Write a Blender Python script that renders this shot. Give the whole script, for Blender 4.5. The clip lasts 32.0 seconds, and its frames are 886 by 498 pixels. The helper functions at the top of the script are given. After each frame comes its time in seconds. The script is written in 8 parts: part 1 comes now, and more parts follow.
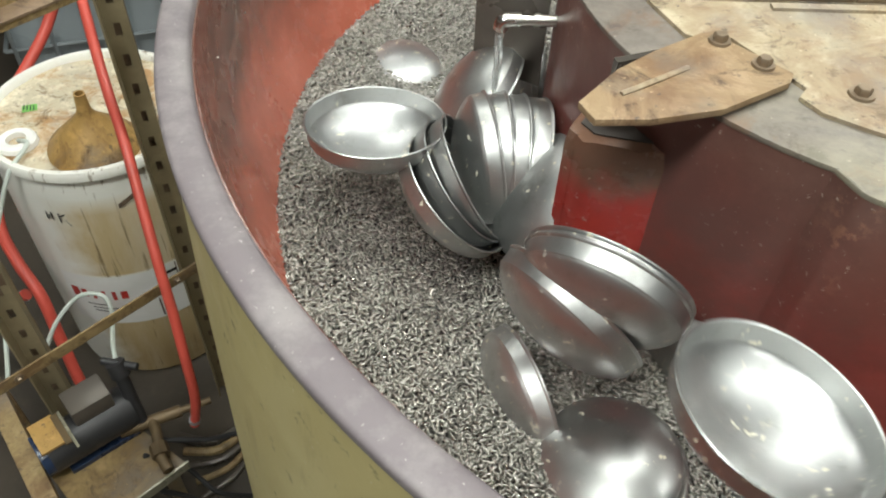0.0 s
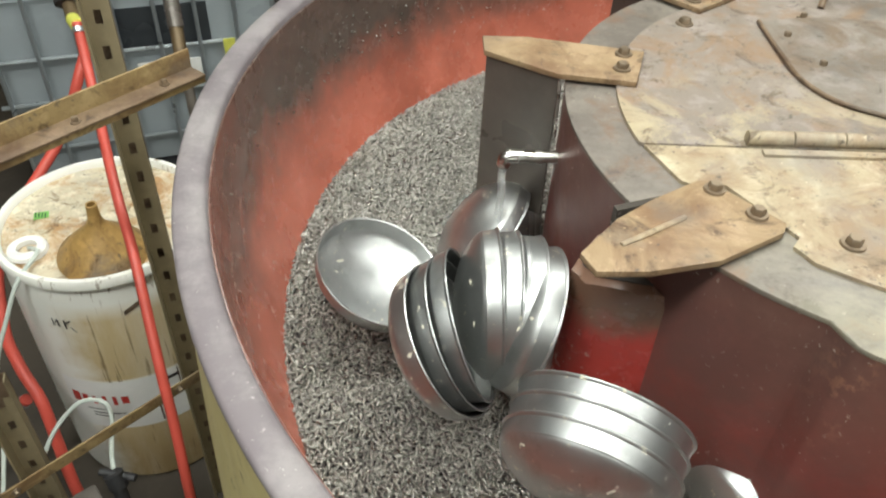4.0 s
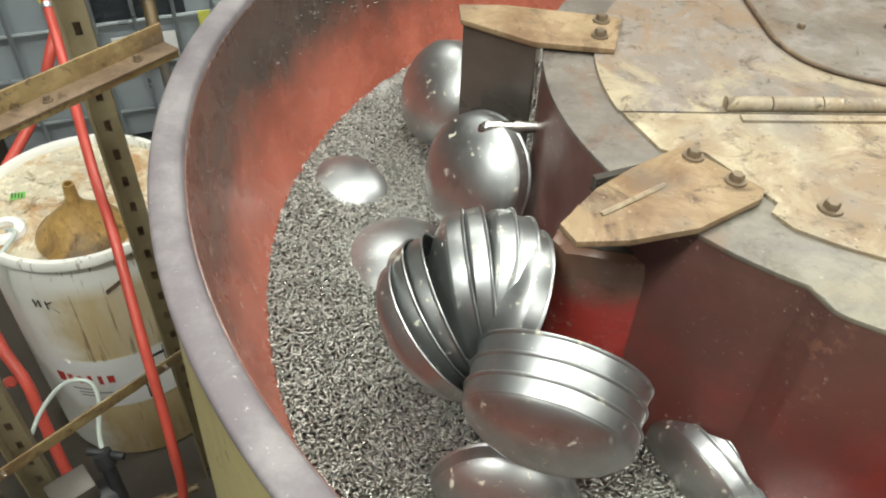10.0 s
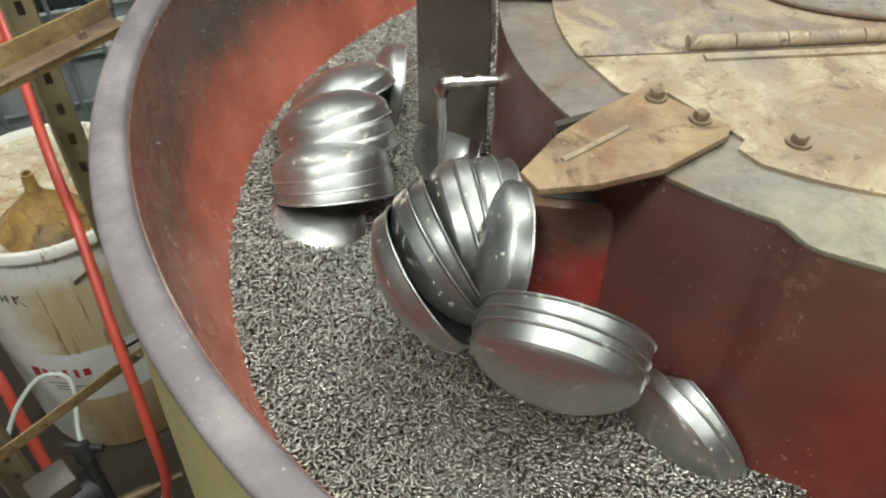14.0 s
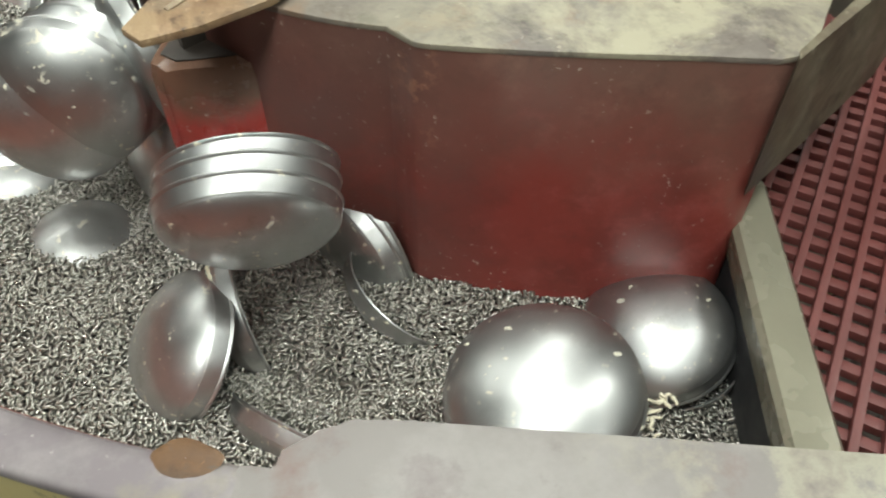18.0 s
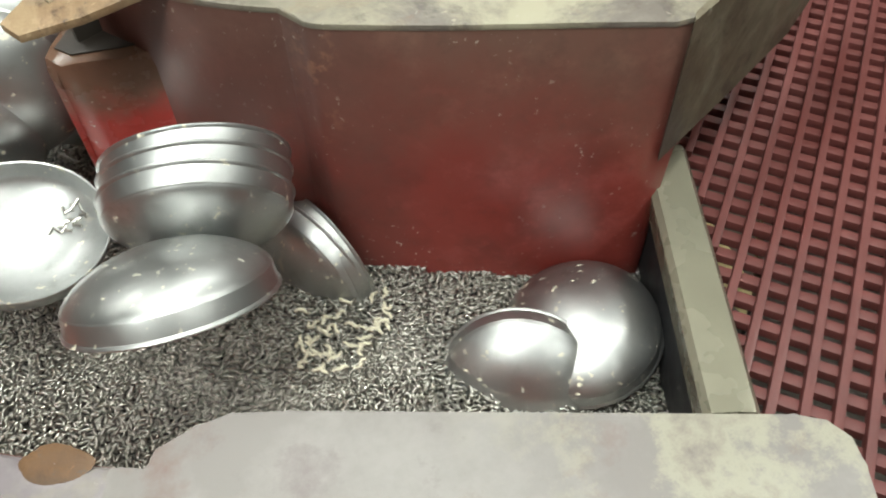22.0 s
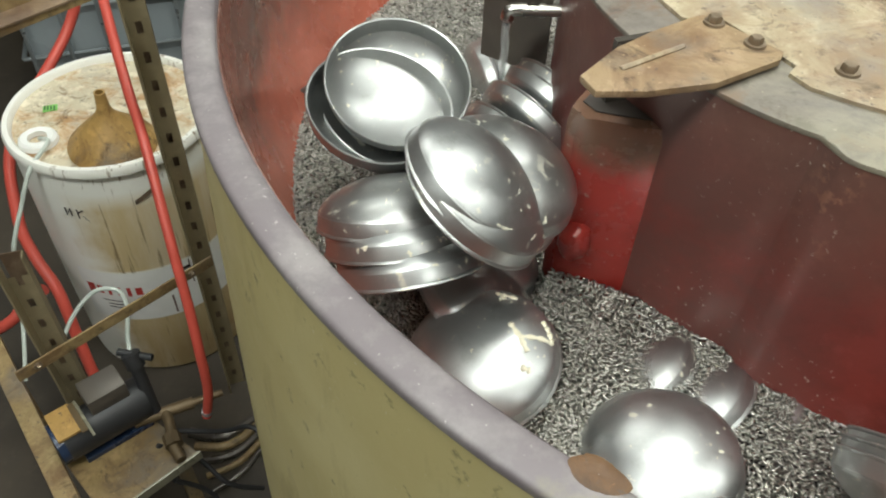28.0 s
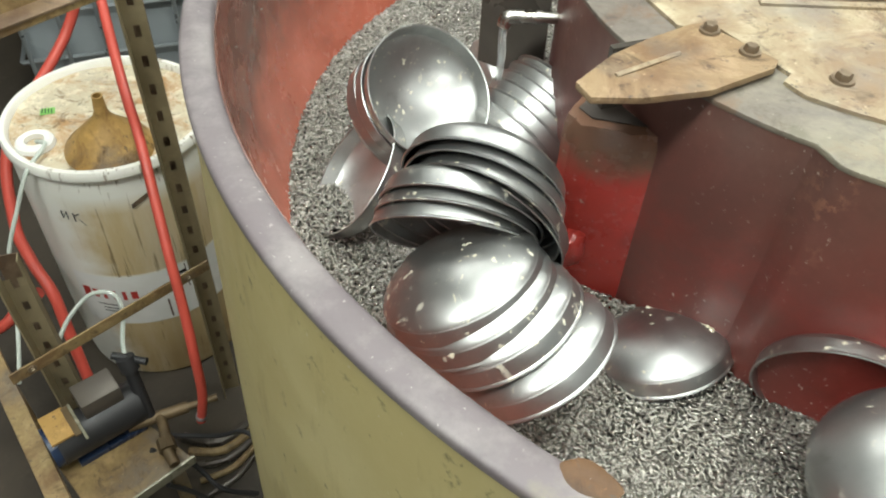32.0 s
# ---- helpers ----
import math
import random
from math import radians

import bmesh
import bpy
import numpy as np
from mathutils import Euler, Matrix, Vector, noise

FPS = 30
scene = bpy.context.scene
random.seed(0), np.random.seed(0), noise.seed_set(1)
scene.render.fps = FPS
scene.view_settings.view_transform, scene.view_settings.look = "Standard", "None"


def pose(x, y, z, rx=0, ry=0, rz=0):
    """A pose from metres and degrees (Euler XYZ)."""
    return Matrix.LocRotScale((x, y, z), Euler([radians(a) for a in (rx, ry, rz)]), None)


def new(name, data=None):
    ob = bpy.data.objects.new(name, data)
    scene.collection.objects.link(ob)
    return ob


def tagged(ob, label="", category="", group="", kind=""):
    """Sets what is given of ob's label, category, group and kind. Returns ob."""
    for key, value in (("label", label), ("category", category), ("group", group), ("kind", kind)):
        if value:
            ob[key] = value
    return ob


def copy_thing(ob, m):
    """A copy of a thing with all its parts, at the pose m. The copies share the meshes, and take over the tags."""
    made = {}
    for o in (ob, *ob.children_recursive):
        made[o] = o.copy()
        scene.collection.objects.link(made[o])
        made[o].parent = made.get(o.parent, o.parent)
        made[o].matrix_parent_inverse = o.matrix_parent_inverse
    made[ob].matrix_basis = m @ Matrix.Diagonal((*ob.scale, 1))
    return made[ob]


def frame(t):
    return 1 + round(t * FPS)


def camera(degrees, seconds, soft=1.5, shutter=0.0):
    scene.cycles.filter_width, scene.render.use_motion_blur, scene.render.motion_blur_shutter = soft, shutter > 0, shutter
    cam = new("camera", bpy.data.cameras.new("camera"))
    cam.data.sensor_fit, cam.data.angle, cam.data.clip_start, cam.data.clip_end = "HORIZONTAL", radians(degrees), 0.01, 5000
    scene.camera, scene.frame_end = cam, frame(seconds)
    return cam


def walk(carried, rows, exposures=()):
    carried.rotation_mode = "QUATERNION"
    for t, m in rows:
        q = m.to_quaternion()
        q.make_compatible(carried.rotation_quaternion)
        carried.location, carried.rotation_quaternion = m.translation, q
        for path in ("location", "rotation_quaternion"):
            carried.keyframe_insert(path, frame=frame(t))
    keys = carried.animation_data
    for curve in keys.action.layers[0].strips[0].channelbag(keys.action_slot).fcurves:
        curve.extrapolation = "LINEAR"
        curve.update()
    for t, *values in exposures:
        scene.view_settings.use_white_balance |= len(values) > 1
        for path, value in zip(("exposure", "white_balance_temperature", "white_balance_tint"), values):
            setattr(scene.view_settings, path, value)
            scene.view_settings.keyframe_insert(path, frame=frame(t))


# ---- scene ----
# A vibratory finishing bowl in a workshop: a round tub with a hub, steel pins, nested metal bowls.
# x, y from the hub's axis, z up from the floor, metres.

# ---- camera ----
cam = camera(58.5, 32.0, soft=2.0, shutter=0.5)
PATH = [
    (0, -0.6348, -0.9979, 2.2502, 42.98, -1.75, 1.08),
    (1, -0.6375, -0.9984, 2.2527, 43.71, -1.67, 0.45),
    (2, -0.6343, -0.9877, 2.2611, 44.26, -1.39, 1.23),
    (3, -0.6408, -0.9751, 2.2811, 46.81, -1.66, 1.32),
    (4, -0.6444, -0.9679, 2.3137, 49.02, -1.95, 1.27),
    (4.5, -0.6400, -0.9659, 2.3289, 50.83, -2.40, 0.74),
    (6.5, -0.6296, -0.9276, 2.3599, 51.43, -1.32, -0.40),
    (7, -0.6265, -0.9328, 2.3490, 51.53, -1.57, -0.00),
    (8, -0.6389, -0.9371, 2.3423, 49.69, -1.56, -0.24),
    (9, -0.6394, -0.9524, 2.3300, 48.73, -1.70, -0.13),
    (10, -0.6394, -0.9635, 2.3152, 46.89, -1.68, -0.46),
    (11, -0.6315, -0.9564, 2.3041, 46.60, -1.81, -0.51),
    (12, -0.6292, -0.9538, 2.2987, 46.41, -1.83, -0.22),
    (13, -0.6246, -0.9587, 2.2962, 45.68, -0.36, -0.83),
    (13.5, -0.6043, -0.9642, 2.2889, 45.73, 0.07, -1.55),
    (15.5, -0.6572, -0.9193, 2.2407, 42.97, -3.08, -10.12),
    (16, -0.5881, -0.9912, 2.2642, 41.73, -1.43, -9.15),
    (16.5, -0.5517, -0.9921, 2.2652, 40.26, -0.76, -14.78),
    (17, -0.5014, -1.0303, 2.2383, 41.35, 0.48, -18.13),
    (17.5, -0.4948, -1.0649, 2.2075, 42.08, -1.08, -21.14),
    (18, -0.4584, -1.0700, 2.2077, 40.95, -0.17, -22.34),
    (18.5, -0.4322, -1.0710, 2.2035, 40.20, 0.43, -24.21),
    (19, -0.4135, -1.0804, 2.2001, 39.80, 0.29, -25.56),
    (20, -0.4026, -1.0868, 2.2008, 39.86, 0.50, -25.90),
    (21, -0.3933, -1.0926, 2.1965, 39.60, 0.49, -26.14),
    (22, -0.3914, -1.0916, 2.1995, 39.50, 0.74, -25.91),
    (23, -0.4004, -1.0906, 2.1998, 39.85, 0.65, -25.84),
    (24, -0.3981, -1.0951, 2.2006, 39.35, 0.39, -25.33),
    (24.5, -0.4190, -1.0976, 2.1954, 40.07, 0.71, -23.77),
    (25, -0.5063, -1.0770, 2.1947, 41.16, 0.32, -15.93),
    (25.5, -0.6262, -1.0857, 2.2104, 43.15, -1.73, -5.19),
    (26, -0.6236, -1.0548, 2.2534, 42.19, 0.25, 0.53),
    (26.5, -0.6521, -1.0581, 2.2469, 43.35, -1.00, 0.50),
    (28.5, -0.6334, -1.0767, 2.2453, 44.30, -1.75, 1.73),
    (29, -0.6342, -1.0707, 2.2388, 44.04, -2.43, 1.29),
    (30, -0.6356, -1.0789, 2.2370, 44.48, -2.34, 1.88),
    (31, -0.6313, -1.0679, 2.2452, 43.72, -1.72, 1.83),
    (32, -0.6337, -1.0772, 2.2449, 44.79, -2.04, 1.75),
]
TINTS = [(0, 0.10, 6500, 11), (2, 0.24, 6500, 11), (4, 0.23, 6500, 11), (10, 0.2, 6500, 10), (13, 0.0, 6500, 9), (16, -0.12, 6500, 10), (17, 0.06, 6500, 7), (18, -0.03, 6500, 9), (19, 0.08, 6500, 9), (21, 0.12, 6500, 9), (22, 0.1, 6500, 9), (23, 0.06, 6500, 9), (24, 0.25, 6500, 9), (25, 0.28, 6350, -2), (26.5, 0.22, 6350, -2), (28.5, -0.07, 6500, 11), (29, -0.05, 6500, 11), (30, 0.1, 6500, 10), (31, 0.2, 6500, 9), (32, 0.2, 6500, 9)]
walk(cam, [(t, pose(x, y, z, rx, ry, rz)) for t, x, y, z, rx, ry, rz in PATH], TINTS)

# ---- light ----
world = bpy.data.worlds.new("world")
scene.world = world
world.use_nodes = True
world.node_tree.nodes["Background"].inputs[0].default_value = (0.75, 0.82, 0.8, 1)
world.node_tree.nodes["Background"].inputs[1].default_value = 0.03

# plan place and power of each ceiling light, all out of view:
# first two inferred from paired highlights, other five added as fill
LAMPS = [(-0.35, 0.45, 50.0), (-0.30, -1.25, 46.0), (1.1, -3.4, 46.0), (-2.10, -1.80, 92.0), (2.1, -0.9, 44.0), (1.5, 2.0, 40.0), (-1.9, 2.3, 36.0)]
LAMP_Z, LAMP_W, LAMP_L, LAMP_TURN = 4.6, 0.60, 1.80, 24.0


def area_lamp(x, y, power):
    data = bpy.data.lights.new("tube_or_fill_light", "AREA")
    data.shape, data.size, data.size_y = "RECTANGLE", LAMP_L, LAMP_W
    data.energy, data.color = power, (0.95, 1.0, 0.94)
    ob = new("tube_or_fill_light", data)
    ob.matrix_world = pose(x, y, LAMP_Z - 0.10, 0, 0, LAMP_TURN)
    return ob


for lx, ly, lp in LAMPS:
    area_lamp(lx, ly, lp)


# ---- materials ----
def rgb(c):
    return (c[0], c[1], c[2], 1.0)


class Mat:
    """A small builder for node materials: colour layers, roughness and bump from noise at real size."""

    def __init__(self, name, rough=0.6, metal=0.0, spec=0.5):
        self.m = bpy.data.materials.new(name)
        self.m.use_nodes = True
        self.t = self.m.node_tree
        self.b = self.t.nodes["Principled BSDF"]
        self.b.inputs["Roughness"].default_value = rough
        self.b.inputs["Metallic"].default_value = metal
        self.b.inputs["Specular IOR Level"].default_value = spec
        self.co = self.t.nodes.new("ShaderNodeTexCoord").outputs["Object"]
        self.col = None

    def node(self, kind, **values):
        n = self.t.nodes.new(kind)
        for k, v in values.items():
            n.inputs[k].default_value = v
        return n

    def link(self, a, b):
        self.t.links.new(a, b)

    def stretch(self, s):
        mp = self.node("ShaderNodeMapping")
        mp.inputs["Scale"].default_value = s
        self.link(self.co, mp.inputs["Vector"])
        return mp.outputs[0]

    def noise(self, scale, detail=4.0, rough=0.6, co=None, distort=0.0):
        n = self.node("ShaderNodeTexNoise", Scale=scale, Detail=detail, Roughness=rough, Distortion=distort)
        self.link(co or self.co, n.inputs["Vector"])
        return n.outputs["Fac"]

    def ramp(self, fac, lo, hi, a=0.0, b=1.0):
        r = self.node("ShaderNodeMapRange")
        r.inputs[1].default_value, r.inputs[2].default_value = lo, hi
        r.inputs[3].default_value, r.inputs[4].default_value = a, b
        self.link(fac, r.inputs[0])
        return r.outputs[0]

    def math(self, op, a, b):
        n = self.t.nodes.new("ShaderNodeMath")
        n.operation = op
        for i, v in enumerate((a, b)):
            if isinstance(v, (int, float)):
                n.inputs[i].default_value = v
            else:
                self.link(v, n.inputs[i])
        return n.outputs[0]

    def axis(self, name):
        s = self.t.nodes.new("ShaderNodeSeparateXYZ")
        self.link(self.co, s.inputs[0])
        return s.outputs[name]

    def base(self, c):
        self.col = rgb(c)
        self.b.inputs["Base Color"].default_value = rgb(c)
        return self

    def over(self, c, fac):
        """Lay colour c over what is there, by fac."""
        mx = self.t.nodes.new("ShaderNodeMix")
        mx.data_type = "RGBA"
        if isinstance(fac, (int, float)):
            mx.inputs[0].default_value = fac
        else:
            self.link(fac, mx.inputs[0])
        if isinstance(self.col, tuple):
            mx.inputs[6].default_value = self.col
        else:
            self.link(self.col, mx.inputs[6])
        if isinstance(c, tuple):
            mx.inputs[7].default_value = rgb(c)
        else:
            self.link(c, mx.inputs[7])
        self.col = mx.outputs[2]
        self.link(self.col, self.b.inputs["Base Color"])
        return self

    def roughness(self, fac):
        self.link(fac, self.b.inputs["Roughness"])
        return self

    def bump(self, fac, strength=0.3, dist=0.002):
        n = self.node("ShaderNodeBump", Strength=strength, Distance=dist)
        self.link(fac, n.inputs["Height"])
        self.link(n.outputs[0], self.b.inputs["Normal"])
        return self


def plain(name, c, rough=0.6, metal=0.0, scale=30.0, vary=0.25, bump=0.15):
    """A surface of one colour with fine and coarse variation."""
    m = Mat(name, rough, metal).base(c)
    dark = tuple(v * (1 - vary) for v in c)
    lite = tuple(min(1, v * (1 + vary)) for v in c)
    m.over(dark, m.ramp(m.noise(scale * 0.15), 0.45, 0.7))
    m.over(lite, m.ramp(m.noise(scale, 6), 0.5, 0.8, 0, 0.7))
    m.roughness(m.ramp(m.noise(scale * 0.5), 0.3, 0.7, max(0.03, rough - 0.12), min(1, rough + 0.12)))
    m.bump(m.noise(scale * 3, 5), bump, 0.002)
    return m.m


def polished_steel(name, c=(0.60, 0.62, 0.61), lo=0.10, hi=0.24):
    m = Mat(name, 0.2, 1.0).base(c)
    m.over(tuple(v * 0.72 for v in c), m.ramp(m.noise(9.0, 5), 0.45, 0.75, 0, 0.8))
    m.roughness(m.ramp(m.noise(35.0, 6), 0.35, 0.7, lo, hi))
    m.bump(m.noise(260.0, 3), 0.05, 0.0006)
    return m.m


def bowl_steel(name):
    """Burnished steel, faintly clouded, with a few dried drops and smears of pale slurry."""
    m = Mat(name, 0.3, 1.0).base((0.48, 0.49, 0.485))
    m.over((0.41, 0.42, 0.415), m.ramp(m.noise(12.0, 6, 0.65), 0.42, 0.68, 0, 0.85))
    m.over((0.34, 0.34, 0.325), m.ramp(m.noise(38.0, 5), 0.58, 0.72, 0, 0.4))
    m.roughness(m.ramp(m.noise(24.0, 6), 0.3, 0.7, 0.35, 0.47))
    m.bump(m.noise(220.0, 3), 0.02, 0.0005)
    m.b.inputs["Coat Weight"].default_value = 0.5
    m.b.inputs["Coat Roughness"].default_value = 0.11
    m.b.inputs["Coat IOR"].default_value = 1.36
    own = m.t.nodes.new("ShaderNodeObjectInfo").outputs["Random"]
    shift = m.node("ShaderNodeVectorMath")
    m.link(m.co, shift.inputs[0])
    m.link(own, shift.inputs[1])
    m.over((0.36, 0.365, 0.35), m.ramp(own, 0.35, 1.0, 0.0, 0.6))
    m.over((0.30, 0.30, 0.27), m.ramp(m.noise(20.0, 6, 0.7, shift.outputs[0]), 0.57, 0.70, 0, 0.5))
    drops = m.math("MULTIPLY", m.ramp(m.noise(95.0, 2, 0.5, shift.outputs[0]), 0.66, 0.685), m.ramp(m.noise(10.0, 3, 0.6, shift.outputs[0]), 0.42, 0.56))
    smears = m.math("MULTIPLY", m.ramp(m.noise(34.0, 5, 0.62, shift.outputs[0], 0.7), 0.61, 0.63), m.ramp(m.noise(7.0, 2, 0.6, shift.outputs[0]), 0.55, 0.66))
    foam = m.math("MAXIMUM", drops, smears)
    m.over((0.68, 0.65, 0.52), foam)
    met = m.math("MULTIPLY", m.math("SUBTRACT", 1.0, foam), 0.97)
    m.link(met, m.b.inputs["Metallic"])
    return m.m


def rusty_tan(name, tan, rust, amount=0.5, cream=None):
    """Old cream paint over steel, with brown rust, grey scuffs and dark grime."""
    m = Mat(name, 0.62).base(tan)
    m.over((tan[0] * 1.3, tan[1] * 1.32, tan[2] * 1.42), m.ramp(m.noise(24.0, 7, 0.65), 0.5, 0.6, 0, 0.8))
    m.over(rust, m.ramp(m.noise(9.0, 7, 0.7, None, 0.6), 0.5 - 0.10 * amount, 0.60, 0, 0.92))
    grey = sum(tan) / 3
    m.over((grey * 0.72, grey * 0.68, grey * 0.62), m.ramp(m.noise(4.5, 6, 0.65), 0.56 - 0.05 * amount, 0.66, 0, 0.6))
    if cream:
        m.over(cream, m.math("MULTIPLY", m.ramp(m.noise(8.0, 7, 0.7, None, 0.5), 0.46, 0.58), m.ramp(m.axis("Y"), 0.12, -0.06)))
    m.over(tuple(v * 0.42 for v in rust), m.ramp(m.noise(17.0, 7, 0.72, None, 0.8), 0.57 - 0.03 * amount, 0.66, 0, 0.85))
    m.over((0.07, 0.055, 0.045), m.ramp(m.noise(55.0, 5, 0.7), 0.60, 0.68, 0, 0.75))
    m.over((tan[0] * 1.6, tan[1] * 1.65, tan[2] * 1.8), m.ramp(m.noise(95.0, 3), 0.69, 0.72, 0, 0.6))
    m.roughness(m.ramp(m.noise(15.0), 0.3, 0.7, 0.40, 0.75))
    m.bump(m.noise(90.0, 6), 0.45, 0.002)
    return m.m


def lining(name, top, low, z0, z1, grime=0.5, worn_front=1.0, bend_brown=False, gloss=(0.17, 0.36)):
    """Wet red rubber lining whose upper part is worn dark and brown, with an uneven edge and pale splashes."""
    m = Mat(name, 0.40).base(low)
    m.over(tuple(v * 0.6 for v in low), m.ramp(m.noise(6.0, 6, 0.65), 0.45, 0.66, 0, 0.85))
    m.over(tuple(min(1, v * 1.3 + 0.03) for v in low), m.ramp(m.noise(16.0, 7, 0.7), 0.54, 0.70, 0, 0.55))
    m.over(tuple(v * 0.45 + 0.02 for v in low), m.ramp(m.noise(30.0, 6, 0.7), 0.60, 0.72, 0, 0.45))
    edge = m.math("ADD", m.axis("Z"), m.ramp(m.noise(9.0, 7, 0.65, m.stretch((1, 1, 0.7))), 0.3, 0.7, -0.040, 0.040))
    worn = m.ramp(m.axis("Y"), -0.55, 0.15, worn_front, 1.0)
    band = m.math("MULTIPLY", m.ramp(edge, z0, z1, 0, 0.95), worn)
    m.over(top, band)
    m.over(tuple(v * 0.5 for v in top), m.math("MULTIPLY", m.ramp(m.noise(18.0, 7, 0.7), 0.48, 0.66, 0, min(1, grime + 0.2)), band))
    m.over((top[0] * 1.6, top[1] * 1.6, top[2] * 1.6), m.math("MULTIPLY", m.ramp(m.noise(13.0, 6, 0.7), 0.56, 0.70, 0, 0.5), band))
    if bend_brown:
        # browner towards low x, then orange chips along the bend
        m.over((0.115, 0.05, 0.042), m.math("MULTIPLY", m.ramp(m.axis("X"), -0.13, -0.25), m.ramp(m.noise(10.0, 6, 0.7), 0.32, 0.58, 0.35, 0.85)))
        ridge = m.ramp(m.math("ABSOLUTE", m.math("ADD", m.axis("X"), 0.225), 0.0), 0.0, 0.022, 1.0, 0.0)
        high = m.ramp(m.axis("Z"), 1.56, 1.72)
        m.over((0.42, 0.21, 0.13), m.math("MULTIPLY", m.math("MULTIPLY", ridge, high), m.ramp(m.noise(45.0, 6, 0.7), 0.54, 0.62, 0, 0.55)))
    speck = m.ramp(m.noise(120.0, 3, 0.6), 0.655, 0.70, 0, 0.7)
    m.over((0.50, 0.45, 0.40), m.math("MULTIPLY", speck, m.ramp(m.noise(7.0, 3), 0.45, 0.60)))
    m.roughness(m.ramp(m.noise(14.0, 5), 0.36, 0.66, *gloss))
    m.bump(m.noise(34.0, 5), 0.12, 0.004)
    return m.m


def glow(name, c, strength):
    m = Mat(name).base((0.8, 0.8, 0.8))
    m.b.inputs["Emission Color"].default_value = rgb(c)
    m.b.inputs["Emission Strength"].default_value = strength
    return m.m


def concrete(name):
    m = Mat(name, 0.75).base((0.062, 0.049, 0.035))
    m.over((0.034, 0.028, 0.022), m.ramp(m.noise(2.2, 6), 0.42, 0.68, 0, 0.9))
    m.over((0.087, 0.070, 0.050), m.ramp(m.noise(14.0, 6), 0.55, 0.75, 0, 0.6))
    m.over((0.031, 0.026, 0.020), m.ramp(m.noise(5.0, 4), 0.6, 0.72, 0, 0.7))
    m.bump(m.noise(60.0, 6), 0.3, 0.003)
    return m.m


def drum_plastic(name):
    """White polyethylene; ochre chemical runs above and below the printed band, thin dark drips."""
    m = Mat(name, 0.42).base((0.86, 0.85, 0.79))
    run = m.noise(11.0, 6, 0.7, m.stretch((1, 1, 0.14)))
    side = m.ramp(m.math("ADD", m.axis("X"), m.ramp(m.noise(7.0, 4), 0.3, 0.7, -0.05, 0.05)), -0.10, 0.02)
    off_band = m.math("MAXIMUM", m.ramp(m.axis("Z"), 0.494, 0.502), m.ramp(m.axis("Z"), 0.285, 0.275))
    wet = m.math("MULTIPLY", m.math("MULTIPLY", m.ramp(run, 0.28, 0.58, 0.60, 1.0), side), m.math("MULTIPLY", off_band, m.ramp(m.axis("Z"), 0.80, 0.74)))
    m.over((0.55, 0.40, 0.17), m.math("MULTIPLY", wet, 0.85))
    m.over((0.34, 0.23, 0.10), m.math("MULTIPLY", wet, m.ramp(m.axis("Z"), 0.30, 0.10, 0.0, 0.8)))
    m.over((0.20, 0.13, 0.06), m.math("MULTIPLY", m.ramp(m.noise(60.0, 4, 0.6, m.stretch((1, 1, 0.05))), 0.58, 0.66, 0, 0.85), side))
    m.over((0.60, 0.52, 0.36), m.ramp(m.noise(6.0, 6), 0.60, 0.8, 0, 0.45))
    m.bump(m.noise(30.0, 4), 0.1, 0.002)
    return m.m


M = {}
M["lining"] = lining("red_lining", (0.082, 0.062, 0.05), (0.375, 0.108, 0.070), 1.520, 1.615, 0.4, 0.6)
M["hub_lining"] = lining("hub_lining", (0.185, 0.103, 0.080), (0.225, 0.036, 0.028), 1.55, 1.74, 0.3, 1.0, True, (0.30, 0.46))
M["hub_lining_bright"] = lining("bright_lining", (0.15, 0.088, 0.058), (0.32, 0.035, 0.027), 1.575, 1.635, 0.3)
M["tray"] = rusty_tan("dirty_tray_paint", (0.20, 0.135, 0.055), (0.12, 0.075, 0.03), 0.6)
M["tan"] = rusty_tan("cream_sheet", (0.37, 0.305, 0.20), (0.235, 0.158, 0.095), 0.8)
M["plate"] = rusty_tan("ochre_plate", (0.275, 0.19, 0.105), (0.165, 0.092, 0.045), 0.8)
M["beam"] = rusty_tan("rusty_yellow", (0.30, 0.215, 0.10), (0.17, 0.10, 0.045), 0.8)
M["steel"] = bowl_steel("burnished_steel")
M["pipe"] = polished_steel("worn_pipe", (0.6, 0.58, 0.54), 0.22, 0.4)
M["bolt"] = plain("bolt_steel", (0.26, 0.20, 0.14), 0.45, 0.7, 60, 0.35)
M["back_tan"] = rusty_tan("grey_rusted_sheet", (0.205, 0.17, 0.14), (0.22, 0.145, 0.09), 0.1, (0.37, 0.305, 0.20))
M["hatch"] = rusty_tan("grey_hatch_paint", (0.185, 0.158, 0.13), (0.15, 0.105, 0.07), 0.3)
M["brown"] = rusty_tan("brown_rusted_steel", (0.17, 0.115, 0.07), (0.10, 0.06, 0.035), 0.5)
M["black"] = plain("black_rubber", (0.022, 0.022, 0.024), 0.5, 0, 40, 0.3)
M["dark"] = plain("dark_baffle", (0.12, 0.105, 0.09), 0.32, 0.3, 12, 0.4)
M["hose"] = plain("red_hose", (0.58, 0.085, 0.06), 0.42, 0, 20, 0.15, 0.05)
M["grate"] = plain("red_screen", (0.125, 0.034, 0.03), 0.5, 0, 18, 0.35)
M["end"] = rusty_tan("dirty_end_paint", (0.135, 0.115, 0.075), (0.09, 0.068, 0.042), 0.5)
M["rail"] = plain("pale_rail", (0.235, 0.222, 0.165), 0.27, 0.2, 16, 0.2)
M["concrete"] = concrete("floor_concrete")
